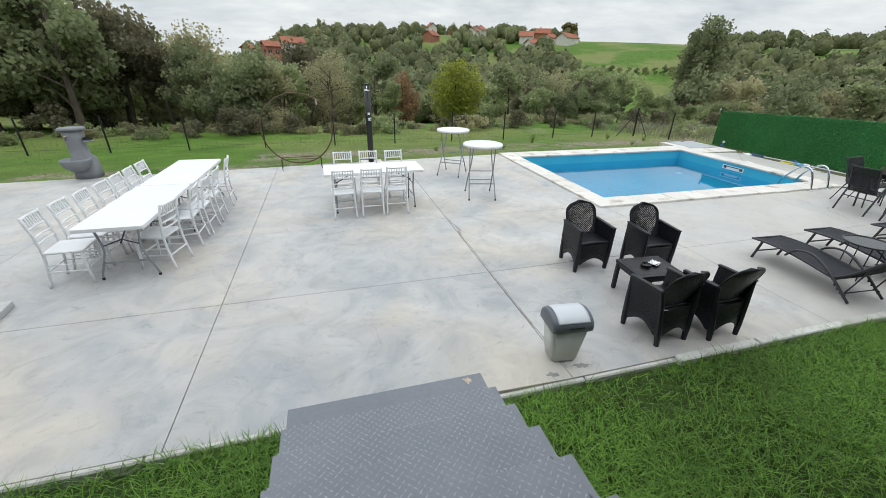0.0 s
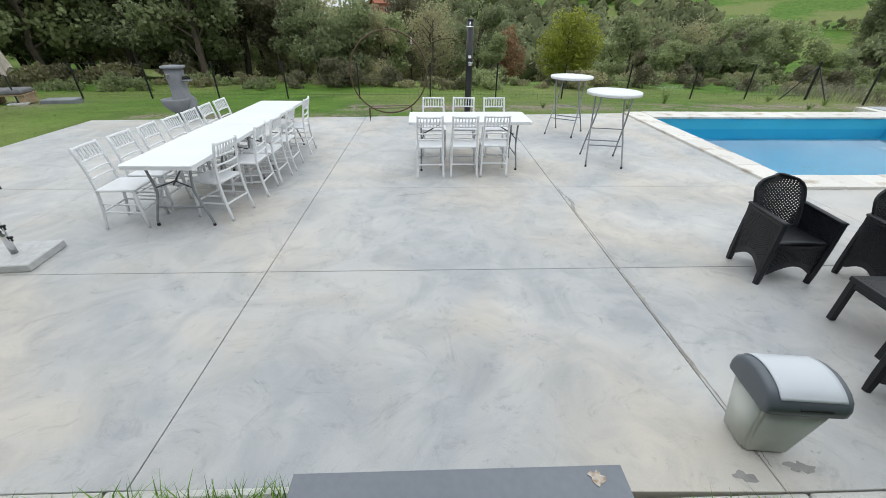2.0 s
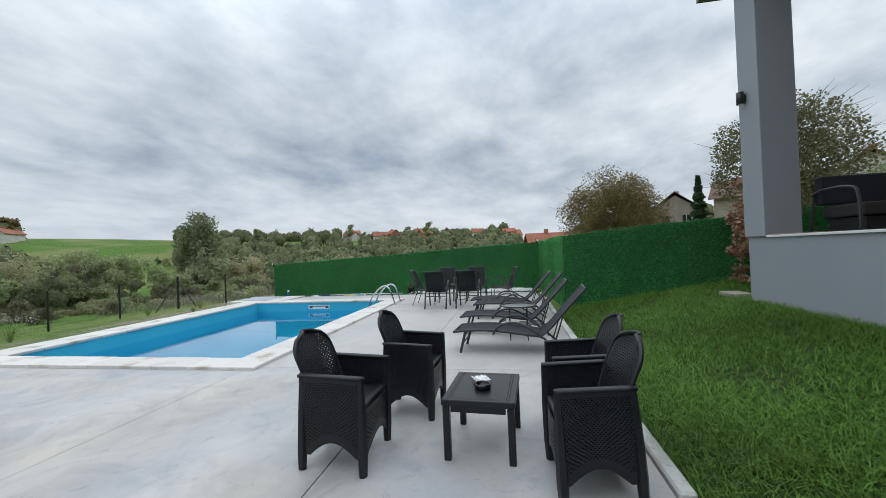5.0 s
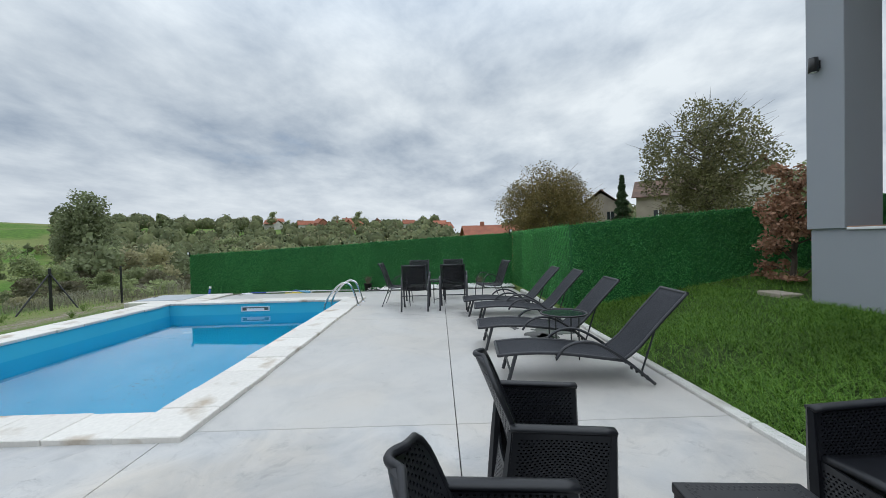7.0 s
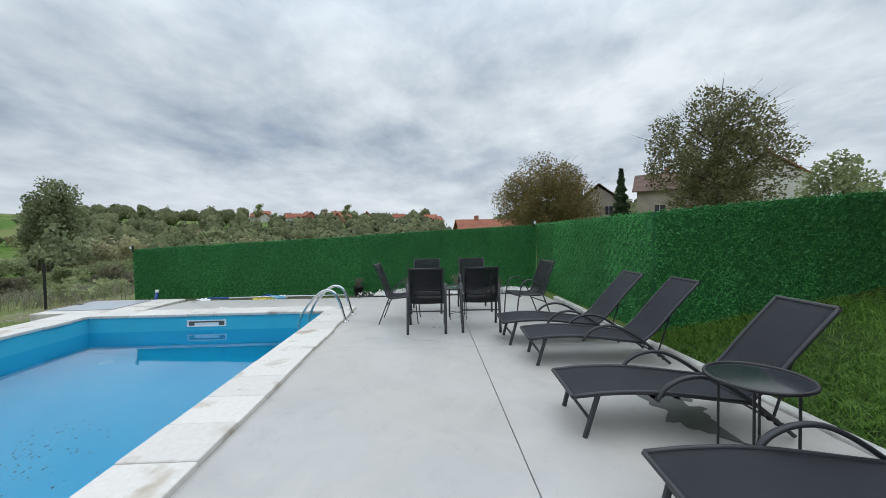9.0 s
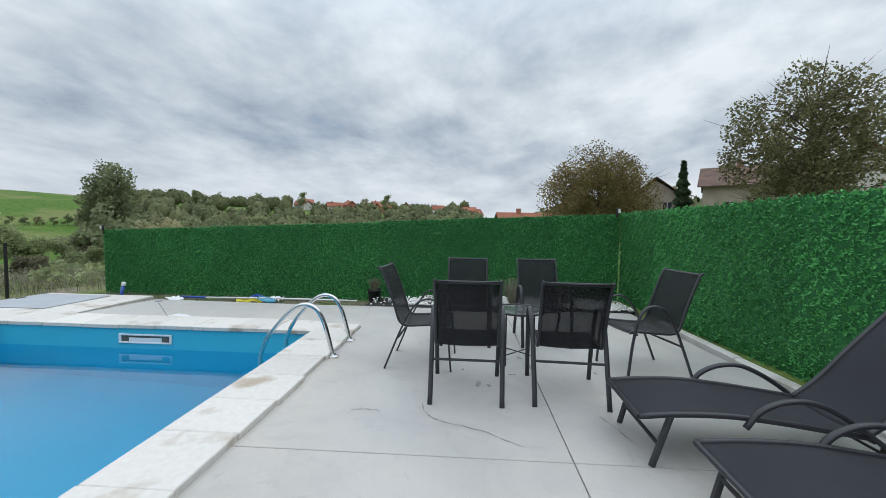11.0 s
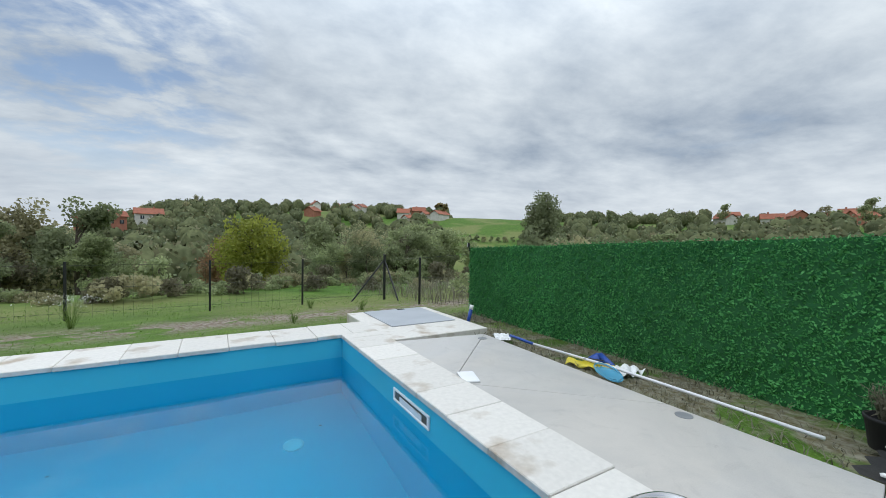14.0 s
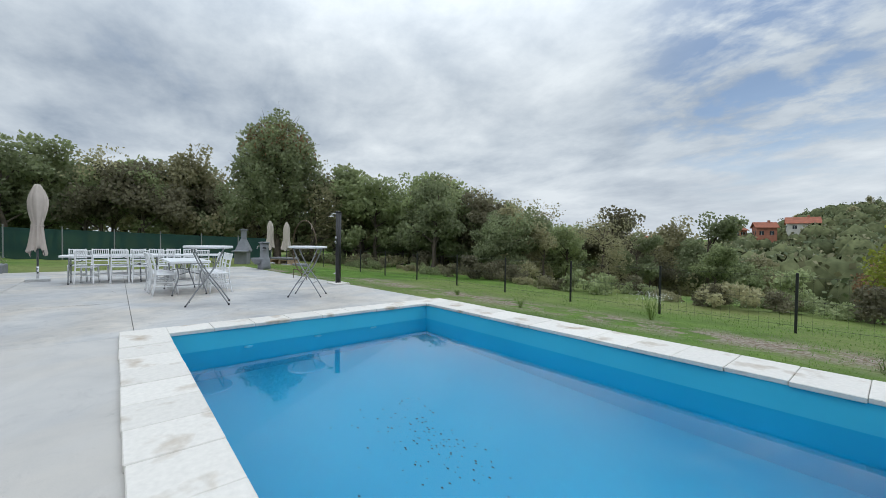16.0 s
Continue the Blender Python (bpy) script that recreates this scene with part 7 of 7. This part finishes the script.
for mat_, sel in ((LEAF_FAR, 0), (LEAF_FAR_OLIVE, 1)):
    pick = np.arange(len(blobs)) % 2 == sel
    b, z = blobs[pick], bz[pick]
    n = 44
    g = frng.normal(0, 1, (len(b), n, 3))
    g[:, :, 2] = np.abs(g[:, :, 2]) * 1.1 - 0.25
    g /= np.linalg.norm(g, axis=2, keepdims=True)
    g *= frng.uniform(0.80, 1.08, (len(b), n, 1))
    c = g * b[:, None, 2:3] * np.array([0.82, 0.82, 0.95]) + np.stack([b[:, 0], b[:, 1], z + b[:, 2] * 0.75], -1)[:, None, :]
    ob = quads("far_woods", leaf_quads(c.reshape(-1, 3), frng, 0.72, 0, np.array([0, 0, 0.4]), 0.5), mat_)
    tagged(ob, "distant mixed woodland covering the hillsides", "woods", "", "stuff")
# hedgerow across the open hillside
for i in range(13):
    ha = radians(32.5 + i)
    put(far_kinds[i % 3], 6 + 158 * math.sin(ha), 158 * math.cos(ha), random.uniform(0.38, 0.6), sink=0.3)


# ---- houses ----
def house_at(x, y, w, d, h, rh, turn, wall, label, z=None, name="house", windows=True, group="", roof=None):
    z = float(ground_z(x, y)) if z is None else z
    t = thing(name, pose(x, y, z, 0, 0, turn), label, "house", group)
    part("wall", boxed(-w / 2, -d / 2, -1.5, w / 2, d / 2, h), wall, t)
    bm = bmesh.new()
    o = 0.5
    q = [(-w / 2 - o, -d / 2 - o, h - 0.25), (w / 2 + o, -d / 2 - o, h - 0.25), (w / 2 + o, 0, h + rh), (-w / 2 - o, 0, h + rh), (-w / 2 - o, d / 2 + o, h - 0.25), (w / 2 + o, d / 2 + o, h - 0.25)]
    up_ = [bm.verts.new((a, b, c + 0.12)) for a, b, c in q]
    dn = [bm.verts.new(p) for p in q]
    for a, b in (((0, 1, 2, 3), 1), ((3, 2, 5, 4), 1)):
        bm.faces.new([up_[i] for i in a])
        bm.faces.new([dn[i] for i in a][::-1])
    for a, b in ((0, 1), (1, 2), (2, 5), (5, 4), (4, 3), (3, 0)):
        bm.faces.new((dn[a], dn[b], up_[b], up_[a]))
    bmesh.ops.recalc_face_normals(bm, faces=bm.faces)
    r = part("roof", bm, roof or ROOF_TILE, t)
    part("chimney", boxed(w * 0.15, -0.3, h + rh * 0.4, w * 0.15 + 0.6, 0.3, h + rh + 0.7), BRICK_WALL, r)
    for s in (-1, 1):
        bm = bmesh.new()
        f = [bm.verts.new(p) for p in ((s * w / 2, -d / 2, h), (s * w / 2, d / 2, h), (s * w / 2, 0, h + rh * (1 - 2 * o / d)))]
        bm.faces.new(f)
        part("gable", bm, wall, t)
    if windows:
        for s in (-1, 1):
            for k in range(2):
                for fl in range(max(1, int(h // 2.8))):
                    xx, zz = -w / 4 + k * w / 2, 1.0 + 2.8 * fl
                    wi = part("window", boxed(xx - 0.55, s * d / 2 - 0.04, zz, xx + 0.55, s * d / 2 + 0.04, zz + 1.2), DARK_GLASS, t)
                    part("window_frame", boxed(xx - 0.03, s * d / 2 - 0.06, zz, xx + 0.03, s * d / 2 + 0.06, zz + 1.2), WHITE_PLASTIC, wi)
                    yy = -d / 4 + k * d / 2
                    wi = part("window", boxed(s * w / 2 - 0.04, yy - 0.5, zz, s * w / 2 + 0.04, yy + 0.5, zz + 1.2), DARK_GLASS, t)
                    part("window_frame", boxed(s * w / 2 - 0.06, yy - 0.03, zz, s * w / 2 + 0.06, yy + 0.03, zz + 1.2), WHITE_PLASTIC, wi)
    return t


house_at(-15, 158, 5.0, 4.8, 3.4, 1.5, 25, BRICK_WALL, "two-storey bare brick house on the ridge", 3.6)
house_at(-22.5, 161, 3, 4, 3.0, 1.3, 70, BRICK_WALL, "narrow brick house on the ridge", 3.4)
house_at(-9, 180, 8, 7, 3, 2, 10, PLASTER, "low white house with red roof on the ridge", 6.0)
house_at(-25.5, 104, 7, 8, 3.2, 3.0, 60, PLASTER, "white gabled house half hidden by trees", -3.0)
house_at(51.4, -38.6, 8, 7.0, 5.2, 3.0, 137, PLASTER, "white neighbouring house with red gable roof", 2.0)
house_at(53.5, -29.6, 10, 7, 6.9, 2.2, 57, PLASTER_TAN, "unpainted neighbouring house with wide eaves", -0.4, roof=ROOF_OLD)
house_at(66, -24.4, 8, 5.4, 6.0, 2.3, -24, PLASTER_TAN, "grey neighbouring gable house", 0.2, roof=ROOF_OLD)
house_at(67, -6.8, 9, 7, 2.0, 1.9, 95, BRICK_WALL, "low shed with a red clay roof", -0.2, "shed", False)
for a, r in VILLAGE:
    x, y = 6 + r * math.sin(radians(a)), r * math.cos(radians(a))
    house_at(x, y, vr.uniform(5.5, 8), vr.uniform(5, 6.5), vr.choice((2.6, 3.2, 4.0)), vr.uniform(1.7, 2.4), vr.uniform(0, 180), PLASTER if vr.random() < 0.6 else BRICK_WALL,
             "distant village house with red roof", None, "house", False, "village houses")
# single trees that stand above the skyline
for i in range(46):
    a, r = radians(vr.uniform(-18, 97)), vr.uniform(205, 290)
    x, y = 6 + r * math.sin(a), r * math.cos(a)
    if not in_gap(x, y):
        put(vr.choice(far_kinds), x, y, vr.uniform(0.7, 1.35), sink=0.3, tall=vr.uniform(0.9, 1.4))
for x, y in ((100, 190), (118, 205), (128, 200)):
    house_at(x, y, 5, 4.5, 2.4, 1.6, 20, PLASTER, "white hillside house with red roof", None, "house", False, "village houses")
lone = make_tree("lone_tree", 51, 9, 4.2, LEAF_BROWN, 1600, 1.0, "round lone tree on the hillside meadow")
lone.matrix_world = Matrix.Translation((138, 220, float(ground_z(138, 220)) - 0.2))

# ---- dark green shade net on the west side ----
net_ = thing("shade_net_fence", Matrix(), "dark green shade net fence along the garden", "fence", "", "structure")
na, nb = Vector((-17.5, -14)), Vector((-17.5, 12.6))
k = 12
for i in range(k):
    p, q = na.lerp(nb, i / k), na.lerp(nb, (i + 1) / k)
    zp, zq = 0.03 * (11.8 - p.y), 0.03 * (11.8 - q.y)
    raw("net_panel", [(p.x, p.y, zp - 0.9), (q.x, q.y, zq - 0.6), (q.x, q.y, zq + 1.28), (p.x, p.y, zp + 1.3)], [(0, 1, 2, 3)], GREEN_NET, net_)
    part("post", tubed([(q.x, q.y, zq - 0.8), (q.x, q.y, zq + 1.45)], 0.03, 8), GREY_TUBE, net_)


# ---- grass ----
def blades(name, xs, ys, zs, length, width, lean, mat, label, rng):
    n = len(xs)
    a = rng.uniform(0, 6.28, n)
    l = length * rng.uniform(0.5, 1.35, n)
    d = np.stack([np.cos(a) * lean, np.sin(a) * lean, np.ones(n)], -1) * rng.uniform(0.6, 1.2, (n, 3))
    d /= np.linalg.norm(d, axis=1, keepdims=True)
    side = np.stack([-np.sin(a), np.cos(a), 0 * a], -1) * (width * rng.uniform(0.6, 1.4, n))[:, None]
    base = np.stack([xs, ys, zs - 0.01], -1)
    mid = base + d * (l * 0.6)[:, None]
    tip = mid + (d + np.stack([np.cos(a), np.sin(a), -0.5 + 0 * a], -1) * 0.75) * (l * 0.45)[:, None]
    q = np.concatenate([np.stack([base - side, base + side, mid + side * 0.8, mid - side * 0.8], 1), np.stack([mid - side * 0.8, mid + side * 0.8, tip + side * 0.1, tip - side * 0.1], 1)], 0)
    ob = quads(name, q, mat)
    return tagged(ob, label, "grass", "", "stuff")


rg = np.random.default_rng(99)


def field(x0, x1, y0, y1, density):
    n = int((x1 - x0) * (y1 - y0) * density)
    x, y = rg.uniform(x0, x1, n), rg.uniform(y0, y1, n)
    keep = rg.uniform(0, 1, n) < 0.55 + 0.45 * np.sin(x * 2.3 + np.sin(y * 3)) * np.cos(y * 2.1 + x)
    return x[keep], y[keep]


parts_x, parts_y = [], []
for a in ((-6, 0.86, -2.8, -0.06, 5200), (2.38, 10.8, -2.82, -0.20, 5200), (8.9, 10.8, -7, -2.82, 1500), (10.95, 15.6, -0.27, -0.2, 300)):
    x, y = field(*a)
    parts_x.append(x)
    parts_y.append(y)
x, y = np.concatenate(parts_x), np.concatenate(parts_y)
hold = np.ones(len(x))
for cx, cy, cr in ((3.57, -0.53, 0.17), (3.01, -0.45, 0.13)):
    hold *= 1 - 0.7 * np.exp(-(((x - cx) / 1.3) ** 2 + (y - cy) ** 2) / cr ** 2)
hold = rg.uniform(0, 1, len(x)) < hold
x, y = x[hold], y[hold]
blades("lawn_grass", x, y, ground_z(x, y), 0.115, 0.0034, 0.85, LAWN, "lush uncut lawn grass on the bank", rg)
x, y = field(-7, 17, 9.05, 13.5, 420)
thin = rg.uniform(0, 1, len(x)) > 0.7 * np.exp(-((y - 11.2) / 0.9) ** 2)
x, y = x[thin], y[thin]
blades("meadow_grass", x, y, ground_z(x, y), 0.055, 0.0032, 0.8, FIELD, "short rough grass beside the pool", rg)
x, y = field(-14, 17, 13.5, 18.5, 120)
blades("meadow_grass", x, y, ground_z(x, y), 0.07, 0.005, 0.7, FIELD, "green meadow grass beyond the fence", rg)
x, y = field(-13, -6.15, 3, 13, 160)
blades("lawn_grass", x, y, ground_z(x, y), 0.06, 0.004, 0.7, FIELD, "short lawn grass west of the patio", rg)
x, y = field(14.6, 15.69, 4.2, 9.6, 900)
blades("dry_grass", x, y, ground_z(x, y), 0.10, 0.0034, 0.8, LAVENDER, "dry patchy grass under the hedge", rg)
x, y = field(16, 24, 8, 19, 90)
blades("dry_grass", x, y, ground_z(x, y), 0.45, 0.006, 0.35, LAVENDER, "tall dry grass outside the fence", rg)

for i, (x, y) in enumerate(((3.3, -0.42), (3.46, -0.5), (3.05, -0.4), (4.6, -0.75), (0.4, -0.8))):
    tuft("weed", x, y, float(ground_z(x, y)), "broad-leaved green weed in the lawn", "weed", 14, 0.12, 1.0, WEED, 90 + i)
# weeds and white-flowered plants on the bare strip
for i, (x, y, n, h, m_) in enumerate(((7.3, 10.6, 30, 0.2, WEED), (12.6, 10.4, 30, 0.18, WEED), (14.2, 11.6, 40, 0.22, WEED), (4.9, 10.9, 40, 0.15, WEED), (13.4, 12.9, 40, 0.22, WEED))):
    t = tuft("weed", x, y, float(ground_z(x, y)), "leafy green weed in the rough grass", "weed", n, h, 0.9, m_, 60 + i)
t = tuft("wild_carrot", 9.35, 12.3, float(ground_z(9.35, 12.3)), "white flowering wild carrot in the rough grass", "wildflower", 46, 0.5, 0.7, WEED, 70)
fr = np.random.default_rng(4)
fc = np.stack([fr.normal(0, 0.22, 260), fr.normal(0, 0.22, 260), 0.5 + fr.normal(0, 0.05, 260)], -1)
quads("flower_heads", leaf_quads(fc, fr, 0.022, 0, np.array([0, 0, 1.0])), PEBBLE, t)["kind"] = "stuff"
